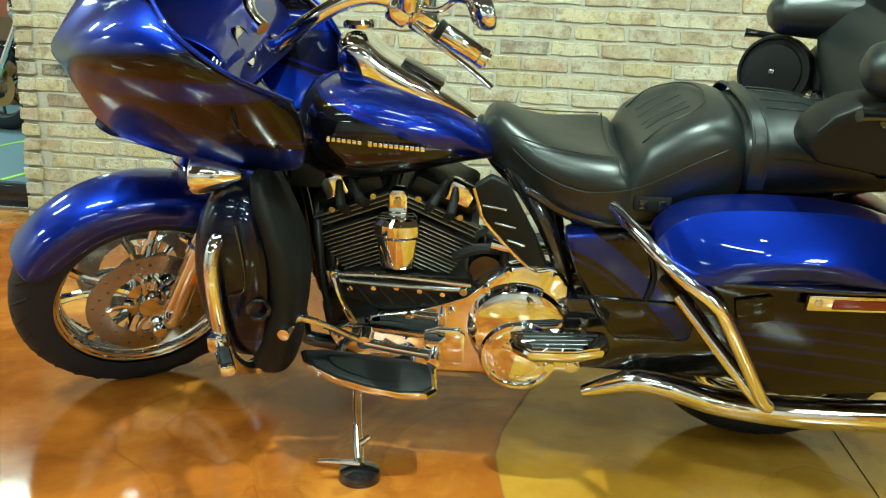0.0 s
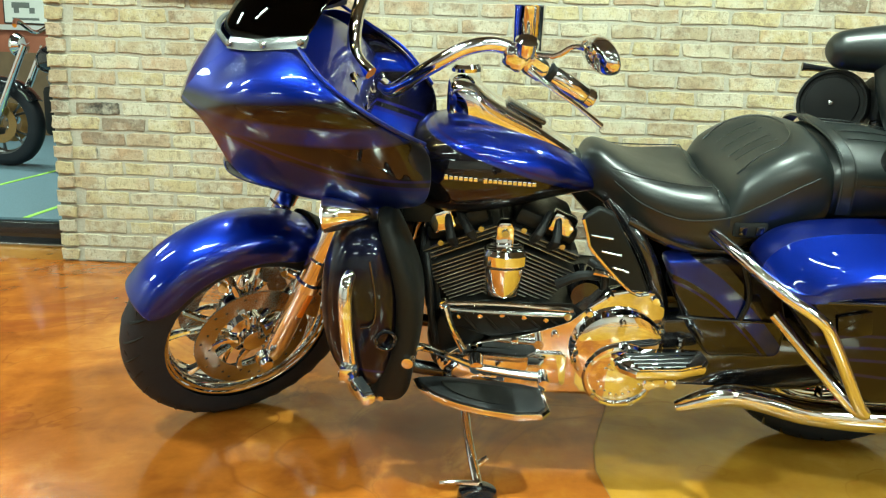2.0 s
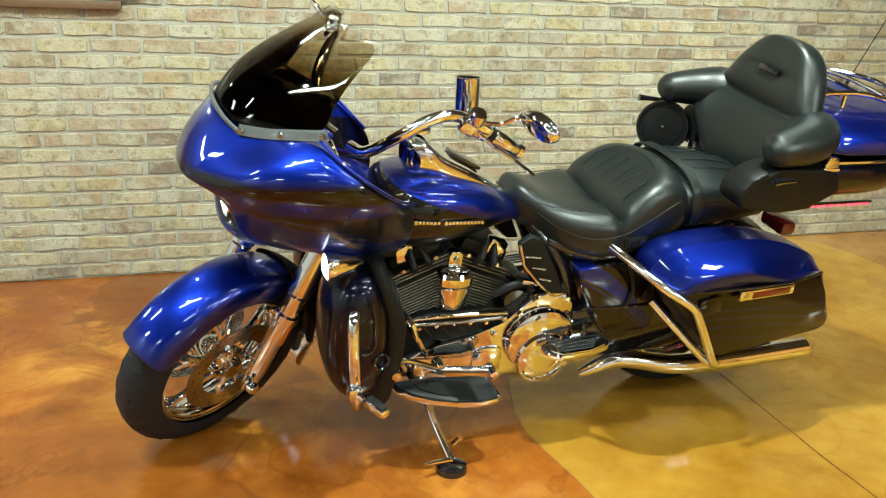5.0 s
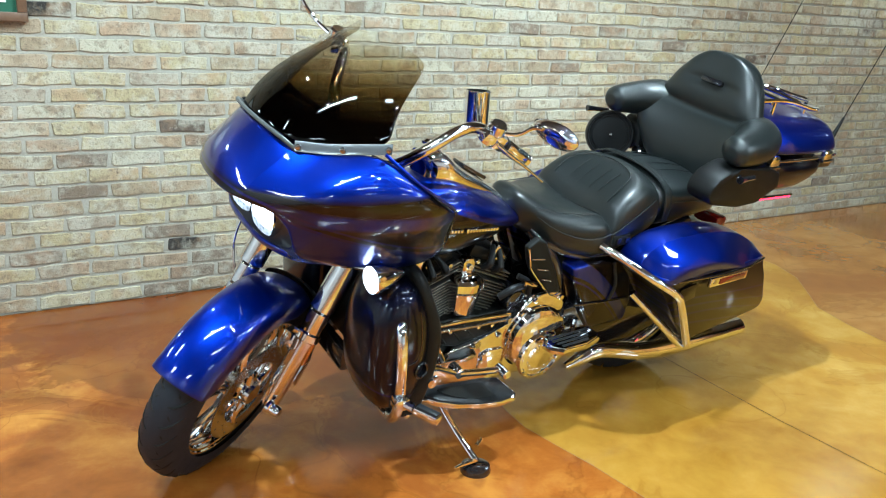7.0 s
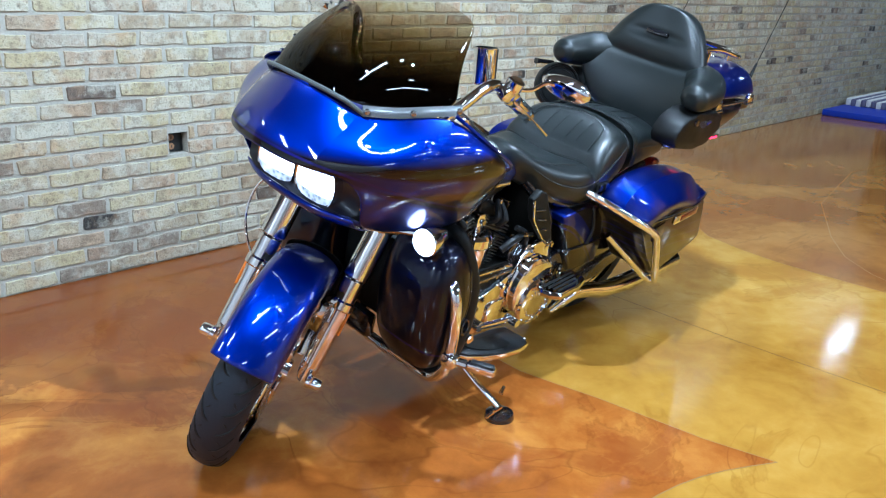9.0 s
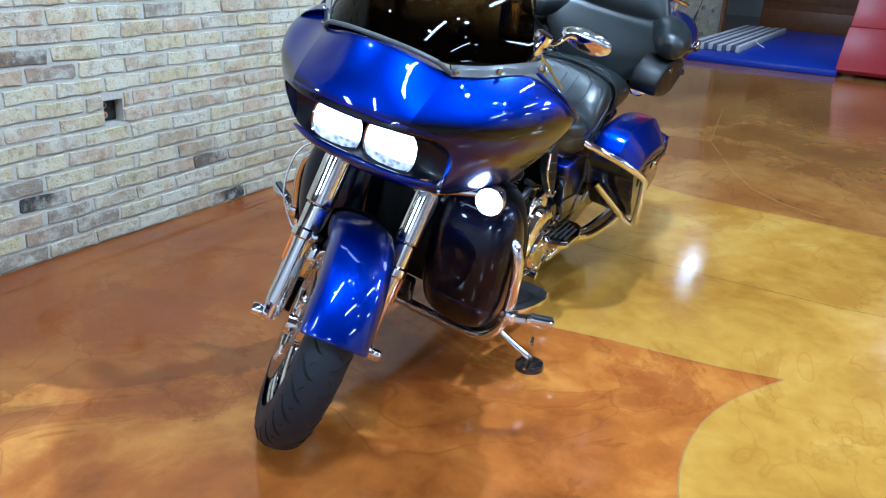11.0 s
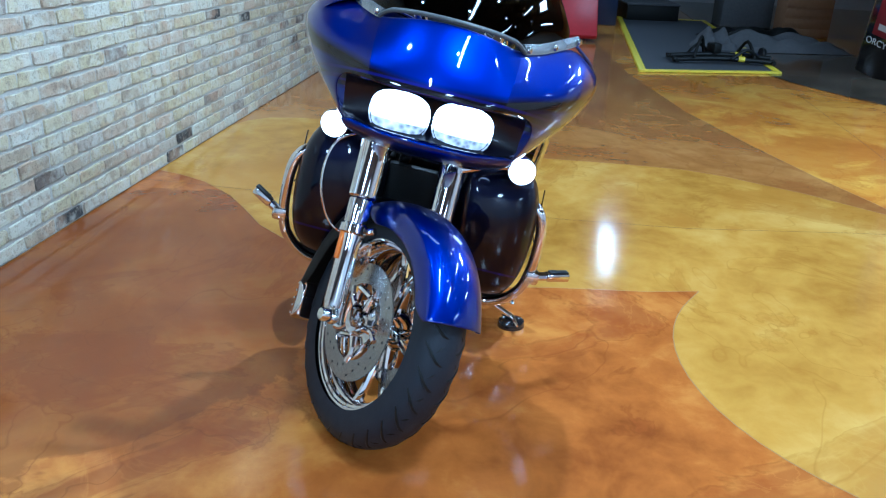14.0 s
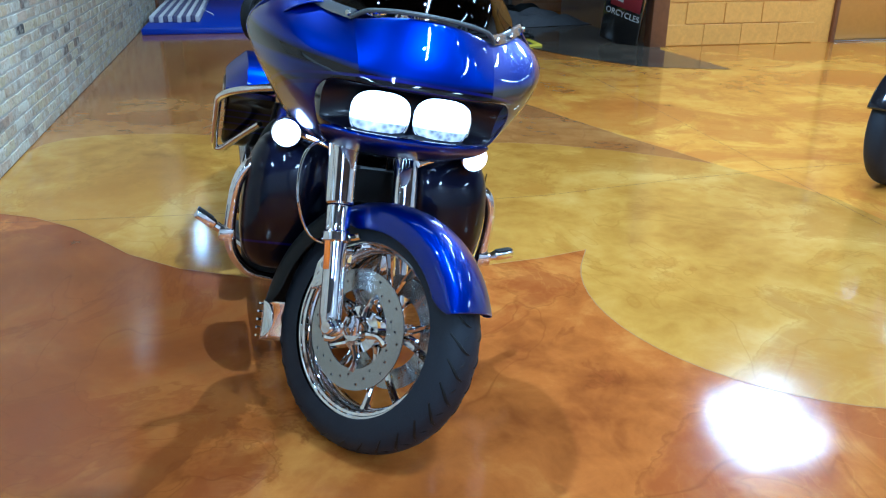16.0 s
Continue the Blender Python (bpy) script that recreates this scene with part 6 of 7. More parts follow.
    part("inspection_cover", prism_bm([(0.735, 0.25), (0.735, 0.325), (0.75, 0.337), (0.80, 0.337), (0.83, 0.325), (0.83, 0.25), (0.80, 0.24), (0.75, 0.24)], (0.172, 0.184), bevel=0.004), CHROME, prim)
    # heat shield, wiring and small parts
    for s in (1, -1):
        shield = part("heat_deflector", prism_bm([(0.735, 0.69), (0.70, 0.715), (0.665, 0.700), (0.60, 0.585), (0.565, 0.512), (0.61, 0.515), (0.705, 0.612), (0.722, 0.645)], (0.165 * s, 0.192 * s), bevel=0.006), MATT_BLACK, bike, "black mid-frame heat deflector with chrome edge", bevel=0.002)
        part("chrome_edge", tube_bm([(0.735, 0.194 * s, 0.69), (0.720, 0.194 * s, 0.645), (0.705, 0.194 * s, 0.612), (0.61, 0.194 * s, 0.515), (0.567, 0.194 * s, 0.511)], 0.004, 8, 3), CHROME, shield)
        for k in range(3):
            part("rib", tube_bm([(0.715 - 0.028 * k, 0.195 * s, 0.652 - 0.038 * k), (0.665 - 0.022 * k, 0.195 * s, 0.645 - 0.040 * k)], 0.003, 6, 1), STEEL, shield)
    part("exhaust_header", tube_bm([(1.02, -0.10, 0.60), (1.10, -0.15, 0.55), (1.12, -0.18, 0.40), (1.0, -0.20, 0.26), (0.6, -0.21, 0.23), (0.3, -0.215, 0.235)], 0.026, 14, 6), CHROME, bike)
    part("starter_cover", lathe_bm([(0.0, 0.05), (0.036, 0.048), (0.04, 0.03), (0.04, -0.05)], (0.70, 0.10, 0.475), (0, 1, 0), 24), GLOSS_BLACK, bike)
    part("oil_line", tube_bm([(0.77, 0.14, 0.50), (0.72, 0.15, 0.53), (0.66, 0.13, 0.52)], 0.012, 8, 3), RUBBER, bike)
    b = bmesh.new()
    tube_bm([(1.07, 0.05, 0.62), (1.06, 0.09, 0.50), (1.05, 0.10, 0.40), (1.06, 0.08, 0.30)], 0.010, 8, 4, b)
    tube_bm([(1.09, 0.06, 0.60), (1.085, 0.11, 0.52), (1.07, 0.12, 0.42)], 0.008, 8, 4, b)
    part("wiring", b, RUBBER, bike)
    gear = part("gear_case", prism_bm([(1.03, 0.395), (1.02, 0.43), (0.86, 0.445), (0.72, 0.435), (0.72, 0.40), (0.80, 0.385), (0.92, 0.36)], (0.14, 0.160), bevel=0.008), ENGINE_BLACK, bike, "black gear case with bolts", bevel=0.002)
    for k in range(6):
        part("case_bolt", lathe_bm([(0.0, 0.010), (0.006, 0.009), (0.007, 0.0)], (1.0 - 0.052 * k, 0.158, 0.425 - 0.004 * abs(k - 2)), (0, 1, 0), 10), CHROME, gear)
    for k in range(5):
        part("case_rib", tube_bm([(0.985 - 0.05 * k, 0.160, 0.418), (0.955 - 0.05 * k, 0.160, 0.380 + 0.004 * k)], 0.004, 6, 1), ENGINE_BLACK, gear)
    part("top_rail", tube_bm([(1.035, 0.165, 0.452), (0.90, 0.168, 0.456), (0.73, 0.165, 0.446)], 0.0065, 10, 3), CHROME, bike, "chrome rail along the crankcase")
    part("banjo_fitting", lathe_bm([(0.0, 0.016), (0.010, 0.014), (0.012, 0.0)], (1.035, 0.160, 0.452), (0, 1, 0), 14), CHROME, bike)
    part("hose", tube_bm([(1.08, 0.12, 0.56), (1.07, 0.15, 0.50), (1.065, 0.15, 0.42), (1.05, 0.14, 0.33)], 0.009, 10, 5), RUBBER, bike)
    part("hose", tube_bm([(0.70, 0.13, 0.56), (0.665, 0.15, 0.54), (0.66, 0.15, 0.50)], 0.010, 10, 4), RUBBER, bike)
    part("clip", tube_bm([(0.69, 0.15, 0.545), (0.64, 0.155, 0.535)], [0.012, 0.009], 10, 1), CHROME, bike)
    part("ignition_coil", box_bm((1.10, 0.06, 0.66), (0.08, 0.10, 0.06), 0.01), MATT_BLACK, bike)


def lowers():
    for s in (1, -1):
        def ring(z, x0, x1, y0, y1, n=20):
            out = []
            xc, hx, yc, hy = (x0 + x1) / 2, (x1 - x0) / 2, (y0 + y1) / 2, (y1 - y0) / 2
            for k in range(n):
                a = math.tau * k / n
                c, q = math.cos(a), math.sin(a)
                out.append((xc + hx * math.copysign(abs(c) ** 0.72, c), s * (yc + hy * math.copysign(abs(q) ** 0.72, q)), z))
            return out
        rows = [ring(0.300, 1.16, 1.235, 0.16, 0.28), ring(0.315, 1.135, 1.262, 0.12, 0.315), ring(0.37, 1.125, 1.292, 0.10, 0.340), ring(0.45, 1.115, 1.308, 0.095, 0.350), ring(0.54, 1.112, 1.310, 0.095, 0.350), ring(0.61, 1.125, 1.298, 0.10, 0.340), ring(0.665, 1.15, 1.272, 0.115, 0.318), ring(0.695, 1.17, 1.24, 0.14, 0.28)]
        shell = part("fairing_lower", grid_bm(rows, close_u=True, caps=True), PAINT_LOWER, bike, "blue-black fairing lower with rounded nose", sub=2)
        back = [ring(0.262, 1.13, 1.19, 0.18, 0.29), ring(0.275, 1.105, 1.20, 0.15, 0.318), ring(0.33, 1.10, 1.20, 0.14, 0.330), ring(0.40, 1.085, 1.16, 0.14, 0.334), ring(0.48, 1.078, 1.15, 0.14, 0.332), ring(0.55, 1.078, 1.15, 0.14, 0.330), ring(0.62, 1.105, 1.17, 0.14, 0.322), ring(0.69, 1.135, 1.185, 0.15, 0.302), ring(0.722, 1.15, 1.18, 0.18, 0.27)]
        box = part("glove_box", grid_bm(back, close_u=True, caps=True), MATT_BLACK, shell, "matt black inner leg shield", sub=2)
        part("vent", lathe_bm([(0.024, 0.0), (0.025, 0.006), (0.021, 0.009), (0.017, 0.006), (0.015, -0.01), (0.0, -0.01)], (1.158, 0.338 * s, 0.452), (-0.25, s, 0.1), 24), GLOSS_BLACK, box, "round black air vent")
        part("bolt", lathe_bm([(0.0, 0.006), (0.007, 0.005), (0.008, 0.0)], (1.17, 0.325 * s, 0.292), (0, s, 0), 12), CHROME, box)
        door = part("glove_door", tube_bm([(1.19, 0.345 * s, 0.64), (1.178, 0.352 * s, 0.56), (1.182, 0.352 * s, 0.50), (1.21, 0.355 * s, 0.488)], 0.002, 6, 4), GLOSS_BLACK, shell)
        bar = [(1.228, 0.318 * s, 0.605), (1.238, 0.345 * s, 0.585), (1.240, 0.362 * s, 0.54), (1.236, 0.368 * s, 0.47), (1.230, 0.366 * s, 0.40), (1.222, 0.350 * s, 0.335), (1.205, 0.30 * s, 0.278), (1.19, 0.22 * s, 0.258), (1.185, 0.10 * s, 0.252), (1.185, 0.0, 0.252)]
        guard = part("engine_guard", tube_bm(bar, 0.0155, 14, 6), CHROME, bike, "chrome tubular engine guard")
        if s > 0:
            a, e = Vector((1.234, 0.372, 0.392)), Vector((1.178, 0.487, 0.398))
        else:
            a, e = Vector((1.232, -0.372, 0.392)), Vector((1.222, -0.459, 0.442))
        part("clamp", box_bm(a.lerp(e, 0.02) , (0.042, 0.044, 0.04), 0.01), CHROME, guard)
        d = (e - a).normalized()
        k = a.lerp(e, 0.38)
        part("peg_arm", tube_bm([a, k], [0.012, 0.013], 10, 1), CHROME, guard)
        peg = part("highway_peg", box_bm(k.lerp(e, 0.5), (0.030, (e - k).length, 0.026), 0.008, d.to_track_quat("Y", "Z").to_matrix().to_4x4()), CHROME, guard, "chrome folding highway peg")
        part("peg_pad", box_bm(k.lerp(e, 0.52) + Vector((0, 0, 0.014)), (0.020, (e - k).length * 0.8, 0.008), 0.003, d.to_track_quat("Y", "Z").to_matrix().to_4x4()), RUBBER, peg)
    part("oil_cooler", box_bm((1.245, 0.0, 0.335), (0.035, 0.17, 0.075), 0.012), GLOSS_BLACK, bike, "black finned oil cooler")
    part("radiator_panel", box_bm((1.205, 0.0, 0.49), (0.03, 0.20, 0.26), 0.012), MATT_BLACK, bike)


def footboards():
    for s in (1, -1):
        def plan(grow, z, tilt=0.0):
            pts = [(1.100, 0.244), (1.088, 0.274), (1.055, 0.306), (1.0, 0.334), (0.93, 0.352), (0.86, 0.358), (0.805, 0.348), (0.786, 0.325), (0.795, 0.245), (0.85, 0.232), (1.05, 0.232)]
            cx, cy = 0.94, 0.295
            return [(cx + (x - cx) * grow, s * (cy + (y - cy) * grow), z + (x - cx) * 0.06) for x, y in pts]
        rows = [plan(0.95, 0.268), plan(0.99, 0.271), plan(1.0, 0.280), plan(0.97, 0.286)]
        board = part("footboard", grid_bm(rows, close_u=True, caps=True), CHROME, bike, "chrome rider footboard with rubber mat")
        part("mat", grid_bm([plan(0.93, 0.285), plan(0.92, 0.2905), plan(0.88, 0.292)], close_u=True, caps=True), RUBBER, board, "black rubber mat")
        part("inlay", grid_bm([plan(0.60, 0.2915), plan(0.58, 0.2945)], close_u=True, caps=True), MATT_BLACK, board)
        part("hanger", tube_bm([(1.02, 0.25 * s, 0.272), (1.02, 0.15 * s, 0.27)], 0.012, 10, 1), GLOSS_BLACK, board)

        def small(grow, z):
            pts = [(0.640, 0.245), (0.632, 0.275), (0.60, 0.298), (0.50, 0.300), (0.44, 0.285), (0.425, 0.265), (0.43, 0.222), (0.50, 0.212), (0.60, 0.215)]
            cx, cy = 0.53, 0.255
            return [(cx + (x - cx) * grow, s * (cy + (y - cy) * grow * 1.15), z + 0.016 + (0.53 - x) * 0.06) for x, y in pts]
        pb = part("passenger_board", grid_bm([small(0.80, 0.330), small(0.97, 0.340), small(1.0, 0.352), small(0.96, 0.358)], close_u=True, caps=True), CHROME, bike, "chrome passenger footboard")
        part("mat", grid_bm([small(0.90, 0.357), small(0.88, 0.361)], close_u=True, caps=True), CHROME, pb)
        for k in range(4):
            part("pad_rib", tube_bm([(0.45 + 0.012 * k, (0.235 + 0.016 * k) * s, 0.381), (0.61 - 0.006 * k, (0.235 + 0.016 * k) * s, 0.372)], 0.004, 6, 1), RUBBER, pb)
        part("bracket", prism_bm([(0.60, 0.335), (0.50, 0.335), (0.48, 0.30), (0.47, 0.28), (0.55, 0.27), (0.59, 0.30)], (0.15 * s, 0.225 * s), bevel=0.008), CHROME, pb)
        for x, z in ((0.545, 0.288), (0.495, 0.292)):
            part("bolt", lathe_bm([(0.0, 0.012), (0.012, 0.010), (0.014, 0.0)], (x, 0.224 * s, z), (0, s, 0), 14), CHROME, pb)
        part("post", tube_bm([(0.478, 0.20 * s, 0.36), (0.478, 0.20 * s, 0.405)], 0.009, 10, 1), CHROME, pb)
    # gear shift linkage
    lever = part("shift_lever", tube_bm([(1.108, 0.30, 0.395), (1.085, 0.285, 0.405), (1.03, 0.265, 0.375), (0.975, 0.25, 0.342), (0.955, 0.24, 0.335)], [0.010, 0.011, 0.009, 0.010, 0.012], 10, 5, None, 0.8), CHROME, bike, "chrome gear shift lever")
    part("toe_peg", lathe_bm([(0.0, 0.055), (0.013, 0.053), (0.013, 0.0), (0.0, 0.0)], (1.105, 0.285, 0.392), (0.1, 1, 0), 14), CHROME, lever)
    part("pivot", lathe_bm([(0.0, 0.045), (0.016, 0.043), (0.018, 0.0)], (0.955, 0.215, 0.335), (0, 1, 0), 16), CHROME, lever)
    part("heel_lever", tube_bm([(0.955, 0.25, 0.333), (0.88, 0.252, 0.322), (0.80, 0.255, 0.315)], 0.011, 12, 3), CHROME, lever)
    part("heel_peg", lathe_bm([(0.0, 0.05), (0.014, 0.048), (0.014, 0.0), (0.0, 0.0)], (0.80, 0.24, 0.314), (0, 1, 0), 14), CHROME, lever)
    part("shift_rod", tube_bm([(1.025, 0.185, 0.448), (0.90, 0.185, 0.443), (0.745, 0.18, 0.440)], 0.005, 8, 2), STEEL, bike, "thin shift rod")
    part("shift_arm", tube_bm([(1.03, 0.185, 0.452), (1.015, 0.20, 0.41), (0.985, 0.20, 0.35)], [0.012, 0.008, 0.009], 10, 3), CHROME, bike)
    part("rod_end", lathe_bm([(0.0, 0.012), (0.009, 0.010), (0.009, 0.0)], (0.745, 0.18, 0.440), (0, 1, 0), 12), STEEL, bike)


def side_stand():
    inv = BIKE.inverted()
    foot = inv @ Vector((-0.19, 1.41, 0.013))
    up = (inv.to_3x3() @ Vector((0, 0, 1))).normalized()
    leg = part("side_stand", tube_bm([(0.985, 0.15, 0.245), Vector((0.985, 0.15, 0.245)).lerp(foot, 0.5) + Vector((0.004, 0.004, 0)), foot + up * 0.018], [0.013, 0.011, 0.012], 12, 4), CHROME, bike, "chrome side stand")
    ahead = (inv.to_3x3() @ Vector((-1, -0.25, 0))).normalized()
    part("stand_foot", lathe_bm([(0.0, 0.012), (0.022, 0.012), (0.043, 0.006), (0.046, -0.006), (0.046, -0.0125), (0.0, -0.0125)], foot, up, 28), GLOSS_BLACK, leg, "round black stand puck")
    part("tang", tube_bm([foot + up * 0.022, foot + up * 0.028 + ahead * 0.055, foot + up * 0.03 + ahead * 0.09], [0.008, 0.006, 0.004], 8, 3), CHROME, leg)
    part("tab", tube_bm([foot + up * 0.07, foot + up * 0.085 - ahead * 0.02], [0.008, 0.006], 8, 1), CHROME, leg)
    part("spring", tube_bm([(0.99, 0.16, 0.24), Vector((0.985, 0.15, 0.245)).lerp(foot, 0.35) + Vector((-0.012, 0, 0))], 0.006, 8, 1), STEEL, leg)


PAINT_BAG_TRUNK = PAINT_LOWER


def fin_material():
    """Black fins with machined outer edges."""
    m = material("finned_iron", (0.03, 0.028, 0.026), 0.4)
    where = coords(m)
    x, y, z = split(m, where)
    edge = step(m, maths(m, "SUBTRACT", maths(m, "ABSOLUTE", y), 0.1170), 0.0004)
    plug(m, mixed(m, edge, (0.03, 0.028, 0.026), (0.30, 0.28, 0.22)), "Base Color")
    plug(m, edge, "Metallic")
    return m


ENGINE_FIN = fin_material()
front_wheel()
front_fork()
front_fender()
handlebars()
fairing()
windscreen()
tank()
seat()
backrest()
tour_trunk()
saddlebags()
rear_end()
engine()
lowers()
footboards()
side_stand()
# ---- side room behind the end of the brick wall ----
def parked_motorcycle(label, m, accent, group=""):
    """A smaller, plainly built machine: x forward, z up."""
    top = thing("parked_motorcycle", label, "motorcycle", m, group)
    for name, x in (("front_wheel", 0.72), ("rear_wheel", -0.72)):
        c = Vector((x, 0, 0.31))
        wheel = part(name, spoked_rim_bm(c, 0.22, 0.10, 5, 0.04), ALLOY, top)
        part("tyre", tyre_bm(c, 0.31, 0.12, 0.22), TYRE, wheel)
        for k in range(5):
            part("spoke", spoke_bm(c, 0.22, math.tau * k / 5, 0.04, 0.2), ALLOY, wheel)
        for y in (-0.065, 0.065):
            part("brake_disc", disc_bm(c, y, 0.08, 0.14, 0.005, 24), BRONZE, wheel, "bronze-toned brake disc")
        rows = []
        for i in range(10):
            a = radians(20 + 130 * i / 9)
            rows.append([(c.x + (0.335 + dr) * math.cos(a), y, c.z + (0.335 + dr) * math.sin(a)) for y, dr in ((-0.07, -0.04), (-0.06, -0.008), (0, 0.004), (0.06, -0.008), (0.07, -0.04))])
        part("fender", grid_bm(rows), GLOSS_BLACK, top, sub=1, thick=0.004)
    for y in (-0.10, 0.10):
        part("fork_leg", tube_bm([(0.72, y, 0.31), (0.44, y, 0.86)], [0.028, 0.022], 14, 1), CHROME, top)
    part("handlebar", tube_bm([(0.30, 0.36, 0.98), (0.40, 0.2, 1.02), (0.42, 0, 0.95), (0.40, -0.2, 1.02), (0.30, -0.36, 0.98)], 0.014, 10, 5), CHROME, top)
    part("tank", grid_bm([ring_section(0, w, t, b, x, 14, 2.4) for x, t, b, w in ((0.40, 0.80, 0.70, 0.06), (0.34, 0.88, 0.66, 0.14), (0.15, 0.90, 0.64, 0.16), (-0.05, 0.82, 0.66, 0.10), (-0.10, 0.76, 0.70, 0.05))], close_u=True, caps=True), accent, top, sub=1)
    part("seat", grid_bm([ring_section(0, w, t, b, x, 12, 2.6) for x, t, b, w in ((-0.05, 0.74, 0.68, 0.08), (-0.2, 0.72, 0.64, 0.15), (-0.45, 0.74, 0.64, 0.15), (-0.75, 0.84, 0.70, 0.12), (-0.85, 0.82, 0.76, 0.06))], close_u=True, caps=True), LEATHER, top, sub=1)
    part("engine", box_bm((0.08, 0, 0.42), (0.46, 0.30, 0.36), 0.05), ENGINE_BLACK, top)
    for x, r in ((0.20, 0.35), (-0.02, -0.35)):
        part("cylinder", box_bm((x, 0, 0.60), (0.16, 0.2, 0.18), 0.02, Matrix.Rotation(r, 4, "Y")), ALLOY, top)
    part("exhaust", tube_bm([(0.20, -0.16, 0.50), (0.30, -0.18, 0.35), (0.1, -0.19, 0.24), (-0.9, -0.2, 0.26)], [0.025, 0.03, 0.035, 0.045], 14, 5), CHROME, top)
    part("headlamp", lathe_bm([(0.0, -0.06), (0.06, -0.04), (0.085, 0.0), (0.08, 0.02), (0.0, 0.03)], (0.56, 0, 0.86), (1, 0, 0), 24), CHROME, top)
    return top


OLIVE_WOOD = plain("olive_wood", (0.15, 0.10, 0.055), 0.4, 9.0, 0.4)
BRONZE = plain("bronze_disc", (0.40, 0.25, 0.10), 0.35, 60.0, 0.2, 0.9)
slab("side_floor", -7.5, FAR, WALL_Y, 8.0, -0.02, -0.002, STAIN_BROWN, "brown stained concrete floor of the side room", "floor")
slab("side_partition", -1.1, -0.9, 3.66, 8.0, 0, CEIL, WALL_PAINT, "plain painted partition of the side room")


def display_platform():
    top = thing("display_platform", "low black display platform with blue-grey carpet and lime tape lines", "platform", Matrix.Translation((-3.45, 5.6, 0)))
    part("fascia", box_bm((0, 0, 0.055), (4.6, 4.0, 0.11), 0.004), GLOSS_BLACK, top, "glossy black fascia")
    part("carpet", box_bm((0, 0.02, 0.117), (4.56, 3.94, 0.012)), CARPET, top, "blue-grey carpet")
    for x in (0.95, 0.25):
        part("tape_line", box_bm((x, 0, 0.1245), (0.028, 3.9, 0.003)), GREEN_TAPE, top, "lime tape line", m=None)
    part("sill", box_bm((0, -2.03, 0.008), (4.6, 0.05, 0.016), 0.002), STEEL, top)


display_platform()
parked_motorcycle("black and chrome motorcycle with bronze brake discs on the display platform", Matrix.Translation((-2.93, 5.35, 0.123)) @ Matrix.Rotation(radians(172), 4, "Z"), GLOSS_BLACK)
parked_motorcycle("black and chrome motorcycle parked on the stained floor", Matrix.Translation((1.06, -1.84, 0.0)) @ Matrix.Rotation(radians(115), 4, "Z"), GLOSS_BLACK)


def wall_poster():
    top = thing("poster", "small white sign with a dark drawing and lettering bars", "sign", Matrix.Translation((-4.84, 7.96, 1.36)) @ Matrix.Scale(0.46, 4))
    part("frame", box_bm((0, 0, 0), (1.0, 0.03, 0.7), 0.006), GLOSS_BLACK, top)
    part("sheet", box_bm((0, -0.018, 0), (0.94, 0.006, 0.64)), PAPER, top)
    for x, z, sx, sz in ((-0.1, 0.05, 0.4, 0.12), (-0.2, -0.06, 0.12, 0.12), (0.15, -0.06, 0.12, 0.12), (0.0, -0.24, 0.6, 0.05)):
        part("ink_mark", box_bm((x, -0.0225, z), (sx, 0.003, sz)), INK, top)


wall_poster()
slab("wainscot", -7.4, -1.15, 7.95, 7.998, 0, 0.92, OLIVE_WOOD, "olive-brown timber wainscot", "wainscot")
slab("trim", -7.4, -1.15, 7.94, 7.998, 1.14, 1.19, SIGN_WHITE, "white painted rail on the wall", "trim")


# ---- east end ----
def floor_mat():
    # corners of a mat that lies a little askew
    a, b, c, d = (Vector(p) for p in ((5.47, 0.35), (10.8, 0.12), (10.9, -1.2), (5.83, -1.02)))
    top = thing("gym_mat", "thin dark grey floor mat edged with yellow tape", "mat", Matrix.Translation((a.x, a.y, 0)))
    bm = bmesh.new()
    rows = [[bm.verts.new((p.x - a.x, p.y - a.y, z)) for p in (a, b, c, d)] for z in (0.001, 0.016)]
    for k in range(4):
        bm.faces.new((rows[0][k], rows[0][(k + 1) % 4], rows[1][(k + 1) % 4], rows[1][k]))
    bm.faces.new(rows[1])
    bm.normal_update()
    part("sheet", bm, GREY_MAT, top)
    for k, (p, q) in enumerate(((a, b), (b, c), (c, d), (d, a))):
        mid, run = (p + q) / 2 - a, q - p
        part("tape_edge", box_bm((mid.x, mid.y, 0.012), (run.length + 0.07, 0.07, 0.020 if k % 2 else 0.0235), 0.003, Matrix.Rotation(math.atan2(run.y, run.x), 4, "Z")), YELLOW_TAPE, top, "yellow tape edge")


def blue_mat():
    top = solo("tumbling_mat", box_bm((0, 0, 0.035), (4.4, 1.80, 0.07), 0.012), BLUE_VINYL, "flat glossy blue vinyl tumbling mat", "mat")
    top.matrix_world = Matrix.Translation((9.68, 2.36, 0))
    pad = thing("striped_cushion", "long cushion in grey and white stripes lying on the blue mat", "cushion", Matrix.Translation((9.65, 2.93, 0.07)))
    bands = 11
    for k in range(bands):
        y = -0.30 + 0.60 * (k + 0.5) / bands
        part("stripe", box_bm((0, y, 0.04 + 0.006 * math.sin(k * 1.3)), (3.1, 0.60 / bands - 0.0005, 0.08), 0.012), STRIPE_LIGHT if k % 2 == 0 else STRIPE_DARK, pad)
    part("tie_ribbon", tube_bm([(-0.7, -0.30, 0.085), (-0.78, -0.36, 0.05), (-0.72, -0.42, 0.012), (-0.86, -0.44, 0.008)], 0.008, 6, 4, None, 0.3), STRIPE_LIGHT, pad)


